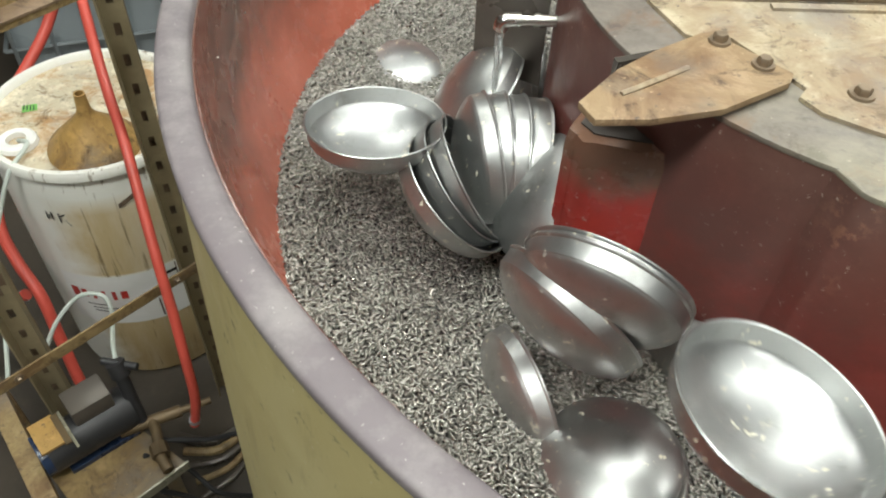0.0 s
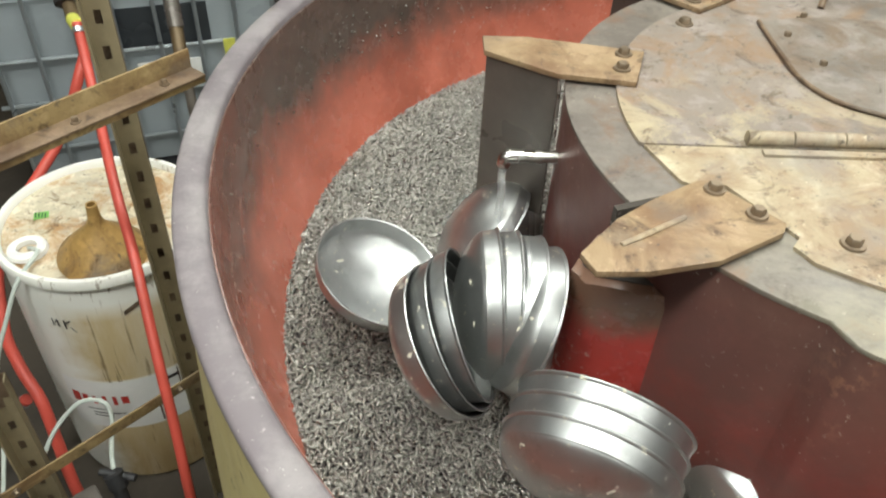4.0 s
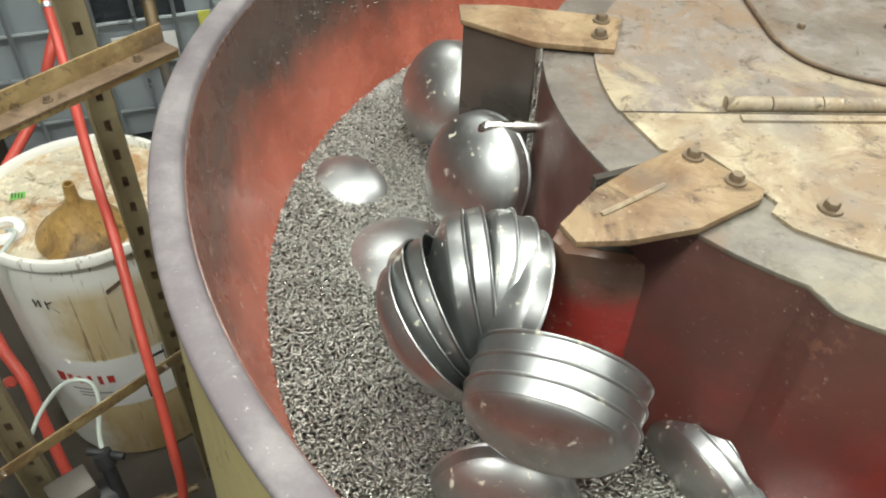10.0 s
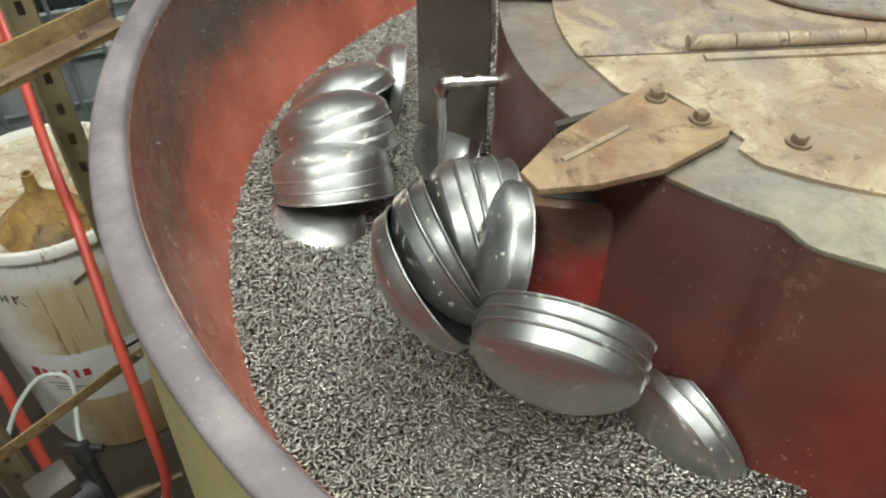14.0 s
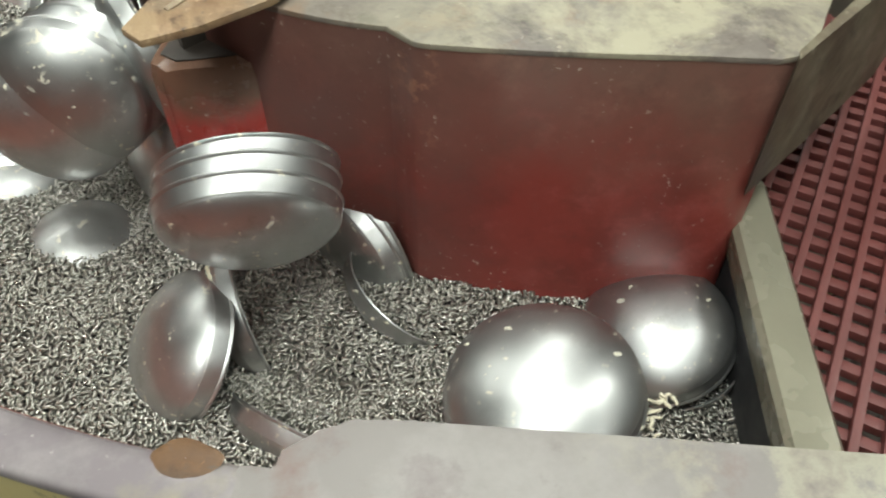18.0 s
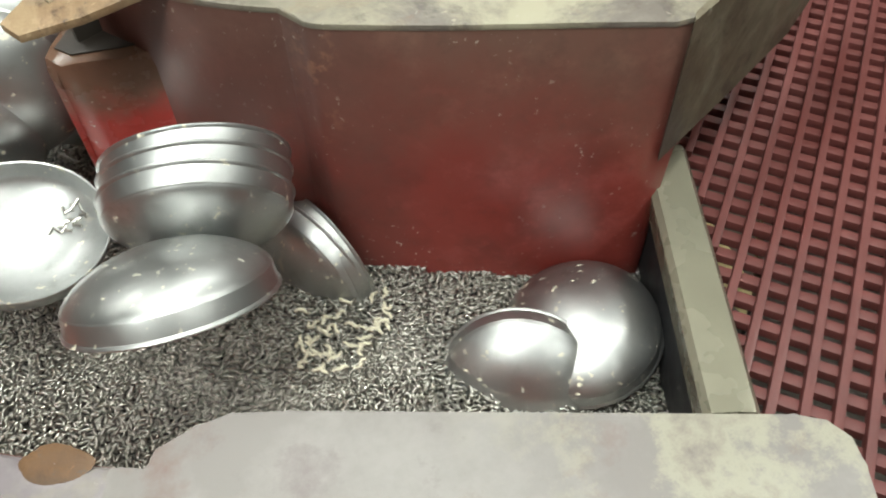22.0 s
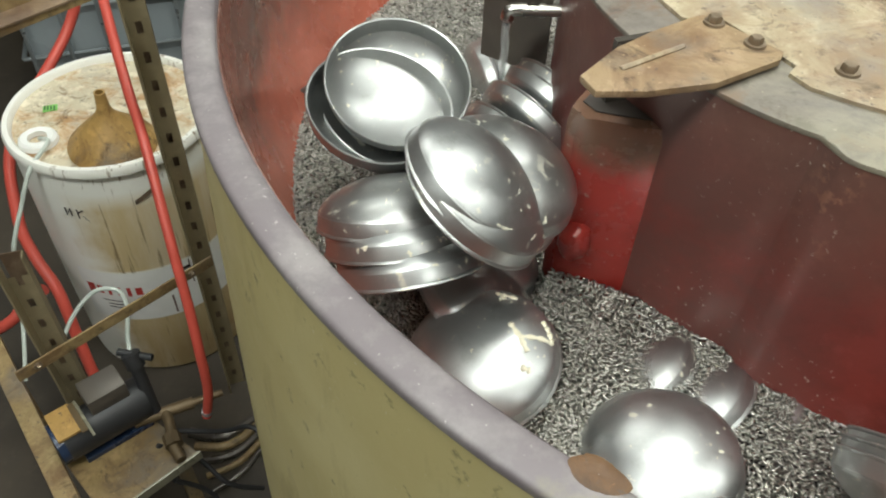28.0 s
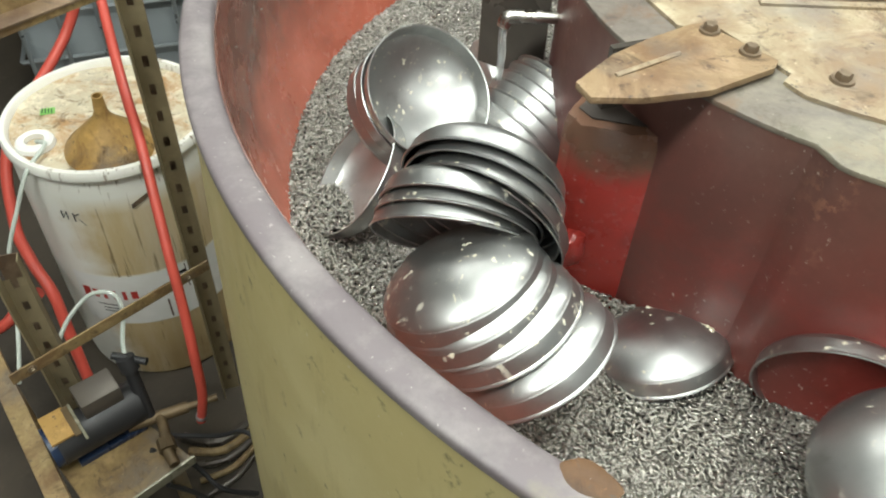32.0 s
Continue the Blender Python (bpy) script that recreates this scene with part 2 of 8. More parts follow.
M["drum"] = drum_plastic("drum_plastic")
M["drum_band"] = plain("drum_band", (0.84, 0.84, 0.82), 0.45, 0, 14, 0.10, 0.05)
M["drum_lid"] = rusty_tan("crusted_lid", (0.62, 0.55, 0.40), (0.45, 0.25, 0.10), 0.45)
M["red_plastic"] = plain("red_plastic", (0.27, 0.04, 0.035), 0.35)
M["white_wall"] = plain("ceiling_paint", (0.42, 0.42, 0.40), 0.8, 0, 3, 0.08)
M["grey_wall"] = plain("wall_paint", (0.36, 0.36, 0.335), 0.8, 0, 3, 0.2)
M["ibc"] = plain("tote_plastic", (0.34, 0.38, 0.40), 0.35, 0, 4, 0.3)
M["ibc_dark"] = plain("tote_liquid", (0.035, 0.04, 0.045), 0.3, 0, 3, 0.3)
M["cage"] = plain("galvanised_tube", (0.42, 0.46, 0.48), 0.35, 0.7, 20, 0.2)
M["white"] = plain("white_plastic", (0.84, 0.84, 0.81), 0.5, 0, 20, 0.1)
M["slot"] = plain("slotted_steel", (0.30, 0.245, 0.15), 0.55, 0.2, 24, 0.3)
M["funnel"] = rusty_tan("brown_funnel", (0.40, 0.24, 0.075), (0.22, 0.12, 0.04), 0.5)
M["rust"] = rusty_tan("dark_rust", (0.11, 0.062, 0.042), (0.075, 0.042, 0.03), 0.6)
M["orange_rust"] = rusty_tan("orange_rust", (0.105, 0.050, 0.016), (0.065, 0.030, 0.011), 0.7)
# block top: grime, darkened further for the shade under the arm plate
M["grime"] = plain("grime_and_shade", (0.045, 0.036, 0.030), 0.4, 0, 30, 0.35)
M["foam"] = plain("slurry_foam", (0.66, 0.62, 0.48), 0.6, 0, 120, 0.12, 0.2)
M["yellow"] = plain("yellow_tape", (0.65, 0.66, 0.12), 0.5)
M["green"] = plain("green_label", (0.20, 0.50, 0.12), 0.5)
M["red_print"] = plain("red_print", (0.55, 0.05, 0.04), 0.5)
M["ink"] = plain("black_ink", (0.02, 0.02, 0.02), 0.6)
M["brass"] = plain("dirty_brass", (0.14, 0.098, 0.052), 0.5, 0.4, 40, 0.5)
M["blue"] = plain("dark_blue_paint", (0.02, 0.035, 0.075), 0.3, 0, 20, 0.3)
M["tube"] = glow("lit_tube", (1.0, 0.97, 0.88), 9.0)
M["clear"] = plain("clear_hose", (0.55, 0.60, 0.55), 0.3, 0, 20, 0.1)


def flange_paint():
    """Grey-brown painted steel with rust, scuffs and pale chips."""
    m = Mat("grey_hub_paint", 0.5).base((0.135, 0.115, 0.098))
    m.over((0.20, 0.178, 0.15), m.ramp(m.noise(11.0, 7, 0.68), 0.47, 0.62, 0, 0.85))
    m.over((0.16, 0.092, 0.055), m.ramp(m.noise(8.0, 7, 0.7, None, 0.5), 0.52, 0.64, 0, 0.8))
    m.over((0.055, 0.045, 0.038), m.ramp(m.noise(21.0, 7, 0.7), 0.56, 0.68, 0, 0.8))
    m.over((0.33, 0.305, 0.215), m.math("MULTIPLY", m.ramp(m.noise(7.0, 7, 0.7, None, 0.4), 0.42, 0.58, 0, 0.9), m.ramp(m.axis("X"), -0.36, -0.08)))
    m.over((0.09, 0.07, 0.055), m.ramp(m.noise(27.0, 6, 0.7), 0.58, 0.70, 0, 0.7))
    m.over((0.36, 0.32, 0.25), m.ramp(m.noise(75.0, 3), 0.68, 0.72, 0, 0.6))
    m.roughness(m.ramp(m.noise(14.0), 0.3, 0.7, 0.34, 0.65))
    m.bump(m.noise(60.0, 6), 0.35, 0.002)
    return m.m


def rim_paint():
    """Mauve-grey worn paint, with pale bare patches and scratches."""
    m = Mat("mauve_rim_paint", 0.5).base((0.150, 0.128, 0.135))
    m.over((0.235, 0.212, 0.212), m.ramp(m.noise(9.0, 7, 0.68), 0.46, 0.62, 0, 0.9))
    m.over((0.11, 0.094, 0.098), m.ramp(m.noise(14.0, 7, 0.7), 0.55, 0.74, 0, 0.5))
    m.over((0.50, 0.47, 0.44), m.ramp(m.noise(150.0, 3), 0.68, 0.73, 0, 0.55))
    m.over((0.23, 0.21, 0.13), m.ramp(m.noise(5.0, 7, 0.7), 0.60, 0.70, 0, 0.6))
    m.over((0.09, 0.078, 0.078), m.ramp(m.noise(45.0, 6, 0.75, None, 1.0), 0.66, 0.72, 0, 0.6))
    m.roughness(m.ramp(m.noise(12.0), 0.3, 0.7, 0.4, 0.65))
    m.bump(m.noise(50.0, 6), 0.3, 0.002)
    return m.m


def ledge_paint():
    m = Mat("pale_ledge_paint", 0.5).base((0.185, 0.168, 0.158))
    m.over((0.235, 0.218, 0.208), m.ramp(m.noise(8.0, 7, 0.68), 0.44, 0.62, 0, 0.9))
    m.over((0.295, 0.280, 0.215), m.math("MULTIPLY", m.ramp(m.noise(13.0, 8, 0.72), 0.46, 0.54, 0, 0.8), m.ramp(m.axis("X"), -0.30, -0.18)))
    m.over((0.15, 0.085, 0.07), m.ramp(m.noise(6.0, 7, 0.72), 0.57, 0.68, 0, 0.6))
    m.over((0.135, 0.105, 0.105), m.ramp(m.noise(13.0, 7, 0.68), 0.56, 0.68, 0, 0.8))
    m.roughness(m.ramp(m.noise(12.0), 0.3, 0.7, 0.38, 0.62))
    m.bump(m.noise(50.0, 6), 0.25, 0.002)
    return m.m


def pin_steel():
    m = Mat("pin_steel", 0.3, 1.0).base((0.43, 0.42, 0.385))
    g = m.t.nodes.new("ShaderNodeNewGeometry").outputs["Random Per Island"]
    m.over((0.25, 0.24, 0.215), m.ramp(g, 0.3, 0.95, 0, 0.85))
    m.roughness(m.ramp(g, 0, 1, 0.27, 0.46))
    return m.m


def tub_paint():
    """Olive-yellow gloss paint with dark scuffs, drips and small chips."""
    m = Mat("olive_tub_paint", 0.45).base((0.50, 0.425, 0.20))
    m.over((0.56, 0.49, 0.26), m.ramp(m.noise(5.0, 7, 0.68), 0.46, 0.62, 0, 0.85))
    m.over((0.34, 0.27, 0.115), m.ramp(m.noise(8.0, 7, 0.7, m.stretch((1, 1, 0.3))), 0.54, 0.66, 0, 0.7))
    m.over((0.13, 0.10, 0.055), m.ramp(m.noise(30.0, 6, 0.72), 0.61, 0.68, 0, 0.75))
    m.over((0.62, 0.58, 0.44), m.ramp(m.noise(110.0, 3), 0.69, 0.72, 0, 0.5))
    m.roughness(m.ramp(m.noise(10.0), 0.3, 0.7, 0.32, 0.6))
    m.bump(m.noise(35.0, 6), 0.2, 0.003)
    return m.m


M["tub_paint"] = tub_paint()
M["rim"] = rim_paint()
M["hub_top"] = flange_paint()
M["ledge"] = ledge_paint()
M["pins"] = pin_steel()
# dark tone stands for the shade in the gaps between pins
M["bed"] = plain("dark_gap_shade", (0.070, 0.067, 0.061), 0.5, 0.3, 160, 0.5, 0.6)


# ---- mesh helpers ----
def box(bm, size, m=None, bevel=0.0):
    """A box of that size about the pose m."""
    r = bmesh.ops.create_cube(bm, size=1, matrix=(m or Matrix()) @ Matrix.Diagonal((*size, 1)))
    if bevel:
        es = {e for v in r["verts"] for e in v.link_edges}
        bmesh.ops.bevel(bm, geom=list(es), offset=bevel, segments=2, affect="EDGES", profile=0.7)
    return bm


def bar(bm, a, b, w, h, up=(0, 0, 1), bevel=0.0):
    """A straight bar from a to b, w wide and h high."""
    a, b = Vector(a), Vector(b)
    d = (b - a).normalized()
    s = d.cross(Vector(up)).normalized()
    u = s.cross(d)
    m = Matrix((s, d, u)).transposed().to_4x4()
    m.translation = (a + b) / 2
    return box(bm, (w, (b - a).length, h), m, bevel)


def tube(bm, pts, r, sides=12, taper=None, caps=True):
    """A round tube along points."""
    pts = [Vector(q) for q in pts]
    rings, side = [], None
    for i, q in enumerate(pts):
        d = (pts[min(i + 1, len(pts) - 1)] - pts[max(i - 1, 0)]).normalized()
        if side is None:
            side = d.orthogonal().normalized()
        side = (side - d * side.dot(d)).normalized()
        up = d.cross(side)
        rr = taper[i] if taper else r
        rings.append([bm.verts.new(q + (side * math.cos(k * math.tau / sides) + up * math.sin(k * math.tau / sides)) * rr) for k in range(sides)])
    for a, b in zip(rings, rings[1:]):
        for k in range(sides):
            f = bm.faces.new((a[k], a[(k + 1) % sides], b[(k + 1) % sides], b[k]))
            f.smooth = True
    if caps:
        bm.faces.new(list(reversed(rings[0])))
        bm.faces.new(rings[-1])
    return bm


def spline(pts, n=8):
    """Points of a smooth curve through pts."""
    pts = [Vector(q) for q in pts]
    out = []
    for i in range(len(pts) - 1):
        p0, p1, p2, p3 = pts[max(i - 1, 0)], pts[i], pts[i + 1], pts[min(i + 2, len(pts) - 1)]
        for k in range(n):
            t = k / n
            out.append(0.5 * (2 * p1 + (p2 - p0) * t + (2 * p0 - 5 * p1 + 4 * p2 - p3) * t * t + (3 * p1 - p0 - 3 * p2 + p3) * t ** 3))
    return out + [pts[-1]]


def turned(bm, profile, steps=48, a0=0.0, a1=360.0, closed_profile=False, centre=(0, 0, 0)):
    """A surface of revolution about z from (radius, height) pairs."""
    full = abs(a1 - a0) >= 359.9
    n = steps if full else steps + 1
    cols = []
    for i in range(n):
        a = radians(a0 + (a1 - a0) * i / steps)
        cols.append([bm.verts.new((centre[0] + r * math.cos(a), centre[1] + r * math.sin(a), centre[2] + z)) for r, z in profile])
    m = len(profile)
    for i in range(steps):
        c, d = cols[i], cols[(i + 1) % n]
        for k in range(m if closed_profile else m - 1):
            f = bm.faces.new((c[k], d[k], d[(k + 1) % m], c[(k + 1) % m]))
            f.smooth = True
    if closed_profile and not full:
        bm.faces.new(cols[0])
        bm.faces.new(list(reversed(cols[-1])))
    bmesh.ops.recalc_face_normals(bm, faces=bm.faces[:])
    return bm


def prism(bm, outline, z0, z1, bevel=0.0):
    """An upright prism over a plan outline."""
    lo = [bm.verts.new((x, y, z0)) for x, y in outline]
    hi = [bm.verts.new((x, y, z1)) for x, y in outline]
    fs = [bm.faces.new(list(reversed(lo))), bm.faces.new(hi)]
    n = len(outline)
    for i in range(n):
        fs.append(bm.faces.new((lo[i], lo[(i + 1) % n], hi[(i + 1) % n], hi[i])))
    bmesh.ops.recalc_face_normals(bm, faces=fs)
    if bevel:
        bmesh.ops.bevel(bm, geom=list({e for f in fs for e in f.edges}), offset=bevel, segments=2, affect="EDGES", profile=0.7)
    return bm


def arc(r, a0, a1, n=24):
    return [(r * math.cos(radians(a0 + (a1 - a0) * i / n)), r * math.sin(radians(a0 + (a1 - a0) * i / n))) for i in range(n + 1)]


def sharpen(me, deg=40):
    """Smooth faces with hard edges past an angle."""
    bm = bmesh.new()
    bm.from_mesh(me)
    for e in bm.edges:
        e.smooth = not (len(e.link_faces) == 2 and e.calc_face_angle(0) > radians(deg))
    for f in bm.faces:
        f.smooth = True
    bm.to_mesh(me)
    bm.free()


def mesh_of(name, bm, material, deg=40):
    me = bpy.data.meshes.new(name)
    bm.to_mesh(me)
    bm.free()
    me.materials.append(material)
    sharpen(me, deg)
    return me


def part(name, bm, material, parent, label=""):
    ob = new(name, mesh_of(name, bm, material))
    ob.parent = parent
    return tagged(ob, label)


def thing(name, bm, material, label, category, group="", kind="", at=None):
    ob = new(name, mesh_of(name, bm, material))
    if at:
        ob.matrix_world = at
    return tagged(ob, label, category, group, kind)


def holder(name, label, category, group="", kind="", at=None):
    ob = new(name)
    ob.empty_display_size = 0.1
    if at:
        ob.matrix_world = at
    return tagged(ob, label, category, group, kind)


# ---- the workshop ----
HUB_Z, RIM_Z = 1.751, 1.741

floor = thing("floor", box(bmesh.new(), (16, 16, 0.2), pose(0, 2, -0.1)), M["concrete"], "stained grey concrete workshop floor", "floor", kind="structure")
for nm, sz, at in (("wall_north", (16, 0.2, 5.2), (0, 10.1, 2.6)), ("wall_south", (16, 0.2, 5.2), (0, -6.1, 2.6)),
                   ("wall_west", (0.2, 16, 5.2), (-8.1, 2, 2.6)), ("wall_east", (0.2, 16, 5.2), (8.1, 2, 2.6))):
    thing(nm, box(bmesh.new(), sz, pose(*at)), M["grey_wall"], "plain grey painted workshop wall", "wall", kind="structure")
thing("ceiling", box(bmesh.new(), (16.4, 16.4, 0.2), pose(0, 2, 5.3)), M["white_wall"], "plain grey workshop ceiling", "ceiling", kind="structure")


# one housing per LAMPS entry, the added fill lights included
def ceiling_light(x, y):
    at = pose(x, y, LAMP_Z, 0, 0, LAMP_TURN)
    ob = holder("ceiling_light", "unseen white ceiling light with two lit tubes, inferred or added as fill", "ceiling light", "ceiling lights", at=at)
    part("housing", box(bmesh.new(), (LAMP_L + 0.08, LAMP_W + 0.06, 0.06), pose(0, 0, 0.03), 0.01), M["white"], ob)
    for s in (-1, 1):
        part("lit_tube", tube(bmesh.new(), [(-LAMP_L / 2, s * LAMP_W / 4, -0.03), (LAMP_L / 2, s * LAMP_W / 4, -0.03)], 0.019), M["tube"], ob, "glowing white tube")
    for s in (-1, 1):
        part("hanger", tube(bmesh.new(), [(s * LAMP_L / 3, 0, 0.05), (s * LAMP_L / 3, 0, 0.60)], 0.004, 6), M["cage"], ob)
    return ob


for lx, ly, lp in LAMPS:
    ceiling_light(lx, ly)

# ---- the tub ----
A_CHUTE = 243.0
U = Vector((0.893, -0.450))
OUT = Vector((-0.450, -0.893))


def along(s, d, base=(-0.405, -0.812)):
    """Plan point s metres down the chute and d metres outward from its inner wall."""
    return (base[0] + U.x * s + OUT.x * d, base[1] + U.y * s + OUT.y * d)


tub = holder("finishing_tub", "round olive vibratory finishing tub with red rubber lining", "finishing machine")
wall_profile = [(1.016, 0.50), (1.012, 0.90), (1.004, 1.20), (0.994, 1.50), (0.985, 1.700), (0.985, 1.727), (0.955, 1.727), (0.965, 1.50), (0.965, 0.50)]
part("outer_wall", turned(bmesh.new(), wall_profile, 96, 12, A_CHUTE, True), M["tub_paint"], tub, "scuffed olive-yellow painted steel wall")
rim_profile = [(0.9865, 1.728), (0.9885, 1.7300), (0.9885, 1.7365), (0.9870, 1.7395), (0.9835, 1.7412), (0.972, 1.7420), (0.960, 1.7420), (0.953, 1.7405), (0.9495, 1.7370), (0.948, 1.728)]
part("rim", turned(bmesh.new(), rim_profile, 160, 12, A_CHUTE, True), M["rim"], tub, "mauve-grey worn painted flat rim")
lining_profile = [(0.954, 1.690), (0.951, 1.729), (0.946, 1.729), (0.944, 1.700), (0.941, 1.640), (0.936, 1.580), (0.926, 1.520), (0.910, 1.470), (0.894, 1.438), (0.880, 1.410), (0.862, 1.380),
                  (0.830, 1.320), (0.770, 1.250), (0.69, 1.205), (0.60, 1.19), (0.52, 1.205), (0.47, 1.25), (0.47, 1.10), (0.60, 1.06), (0.80, 1.09), (0.952, 1.25)]
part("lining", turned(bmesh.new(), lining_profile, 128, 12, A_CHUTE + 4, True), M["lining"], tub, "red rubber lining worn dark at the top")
part("base_ring", turned(bmesh.new(), [(0.93, 0.0), (0.93, 0.5), (0.80, 0.5), (0.80, 0.0)], 64, 0, 360, True), M["tub_paint"], tub)

# straight outlet side: wall, lining and wide ledge
ledge_in = [along(0, 0.0), along(0.02, 0.0), along(0.42, 0.0)]
ob = bmesh.new()
outline = [(0.949 * math.cos(radians(a)), 0.949 * math.sin(radians(a))) for a in (A_CHUTE - 4.2, A_CHUTE - 2.8)]
outline += [along(-0.052, 0.028), along(-0.030, 0.012), along(-0.008, 0.002), along(0.03, 0.0), along(0.15, 0.0), along(0.27, 0.0), along(0.352, 0.0), along(0.372, 0.004), along(0.385, 0.016),
            along(0.388, 0.035), along(0.388, 0.115), along(0.15, 0.103), along(0.03, 0.096)]
outline += [(0.988 * math.cos(radians(a)), 0.988 * math.sin(radians(a))) for a in (A_CHUTE - 0.2, A_CHUTE - 4.2)]
part("ledge", prism(bmesh.new(), outline, 1.685, 1.743, 0.009), M["ledge"], tub, "wide pale worn ledge over the outlet")
wall2 = [along(-0.03, 0.012), along(0.380, 0.012), along(0.380, 0.09), along(-0.03, 0.09)]
part("outlet_wall", prism(bmesh.new(), wall2, 0.5, 1.687), M["tub_paint"], tub)
lin2 = [along(-0.06, 0.035), along(-0.01, 0.006), along(0.36, 0.006), along(0.36, 0.04), along(-0.06, 0.05)]
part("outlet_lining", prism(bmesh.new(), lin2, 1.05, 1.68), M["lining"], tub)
rust = bmesh.new()
turned(rust, [(0.0005, 0.003), (0.008, 0.003), (0.016, 0.0028), (0.023, 0.0015), (0.028, -0.001)], 36)
for v in rust.verts:
    w = 1 + 0.22 * noise.noise(Vector((v.co.x * 38, v.co.y * 38, 2.0))) + 0.05 * noise.noise(Vector((v.co.x * 160, v.co.y * 160, 5.0)))
    v.co.x *= w * 1.15
    v.co.y *= w * 0.95
r_ob = part("rust_patch", rust, M["orange_rust"], tub, "orange-brown rust patch")
r_ob.matrix_basis = pose(-0.521, -0.798, 1.7422, 0, 0, -33) @ Matrix.Diagonal((0.72, 0.52, 0.3, 1))

# floor of the outlet
trough = [along(-0.05, 0.02), along(0.62, 0.02), along(0.62, -0.42), along(0.15, -0.42), along(-0.05, -0.36)]
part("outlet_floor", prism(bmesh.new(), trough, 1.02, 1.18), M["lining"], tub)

# ---- the hub ----
hub = holder("hub", "red-lined hub with grey top and cream cover sheets", "machine hub")
HUB_END = (0.102, -0.607)
hub_plan = arc(0.475, -121.3, -350, 100)
bend = [(v.x, v.y) for v in spline([(0.014, -0.5660, 0), (-0.106, -0.5099, 0), (-0.199, -0.4615, 0), (-0.227, -0.4440, 0), (-0.236, -0.430, 0), (-0.241, -0.419, 0), (-0.2470, -0.4057, 0)], 6)][:-1]
far = [(0.44, -0.20), (0.36, -0.40), (0.25, -0.50), (HUB_END[0] + 0.03, HUB_END[1] + 0.006), (HUB_END[0] + 0.008, HUB_END[1] + 0.002), (HUB_END[0] - 0.012, HUB_END[1] + 0.004)]
body_out = hub_plan + far + bend
part("body", prism(bmesh.new(), [(x * 0.997, y * 0.997) for x, y in body_out], 1.10, 1.744), M["hub_lining"], hub, "dark red rubber-lined hub wall")
part("top_flange", prism(bmesh.new(), body_out, 1.7435, HUB_Z, 0.0035), M["hub_top"], hub, "grey painted steel flange")
end_wall = [(HUB_END[0] + 0.002, HUB_END[1] - 0.004), (0.25, -0.552), (0.40, -0.489), (0.60, -0.374), (0.60, -0.36), (0.40, -0.474), (0.25, -0.537), (HUB_END[0] + 0.012, HUB_END[1] + 0.008)]
part("end_wall", prism(bmesh.new(), [(x, y) for x, y in end_wall], 1.565, 1.752), M["end"], hub, "pale dirty end wall")

# cover sheets on the hub
sheet_front = [(-0.385, -0.104), (-0.353, -0.181), (-0.335, -0.190), (-0.300, -0.186), (-0.240, -0.281), (-0.252, -0.297), (-0.236, -0.324)] + arc(0.400, -124, -20, 30) + [(0.36, -0.095)]
part("front_sheet", prism(bmesh.new(), sheet_front, HUB_Z, HUB_Z + 0.005), M["tan"], hub, "cream and rust stained cover sheet")
sheet_back = [(-0.386, -0.100), (0.36, -0.091)] + [q for q in arc(0.402, -13, 194, 60)]
part("back_sheet", prism(bmesh.new(), sheet_back, HUB_Z, HUB_Z + 0.005), M["back_tan"], hub, "cream and grey stained cover sheet")
strap_plan = spline([(-0.132, 0.275, 0), (-0.130, 0.155, 0), (-0.122, 0.075, 0), (-0.085, 0.014, 0), (0.0, -0.030, 0), (0.09, -0.045, 0)], 6)
hatch = [(v.x, v.y) for v in strap_plan] + arc(0.30, -8, 115, 20)
part("hatch", prism(bmesh.new(), hatch, HUB_Z + 0.005, HUB_Z + 0.009), M["hatch"], hub, "round grey hatch plate")
part("hatch_lip", tube(bmesh.new(), [(v.x, v.y, HUB_Z + 0.0095) for v in strap_plan], 0.0036, 8), M["brown"], hub, "raised rust-brown lip")
for a, b in ((-0.250, -0.192), (-0.190, -0.125), (-0.123, -0.025), (-0.023, 0.06)):
    part("hinge_knuckle", tube(bmesh.new(), [(a, -0.0895 + 0.02 * (a + 0.25), HUB_Z + 0.012), (b, -0.0895 + 0.02 * (b + 0.25), HUB_Z + 0.012)], 0.0105, 12), M["tan"], hub, "cream painted hinge")
part("hinge_leaf", prism(bmesh.new(), [(-0.235, -0.122), (0.06, -0.116), (0.06, -0.103), (-0.235, -0.109)], HUB_Z + 0.005, HUB_Z + 0.009), M["tan"], hub)
part("handle", tube(bmesh.new(), spline([(-0.005, 0.345, HUB_Z + 0.006), (0.005, 0.36, HUB_Z + 0.025), (0.03, 0.365, HUB_Z + 0.030), (0.20, 0.335, HUB_Z + 0.030), (0.22, 0.33, HUB_Z + 0.006)], 6), 0.006, 8), M["brown"], hub, "rusted bent handle")


def bolt(x, y, z, parent, r=0.0095):
    ob = part("bolt", turned(bmesh.new(), [(0.0005, 0.011), (r * 0.8, 0.011), (r, 0.009), (r, 0.003)], 6), M["bolt"], parent, "hex bolt")
    part("washer", turned(bmesh.new(), [(0.0005, 0.003), (r * 1.45, 0.003), (r * 1.55, 0.0)], 20), M["bolt"], ob)
    ob.matrix_basis = pose(x, y, z, 0, 0, 360 * abs(math.sin(x * 91 + y * 57)))
    return ob


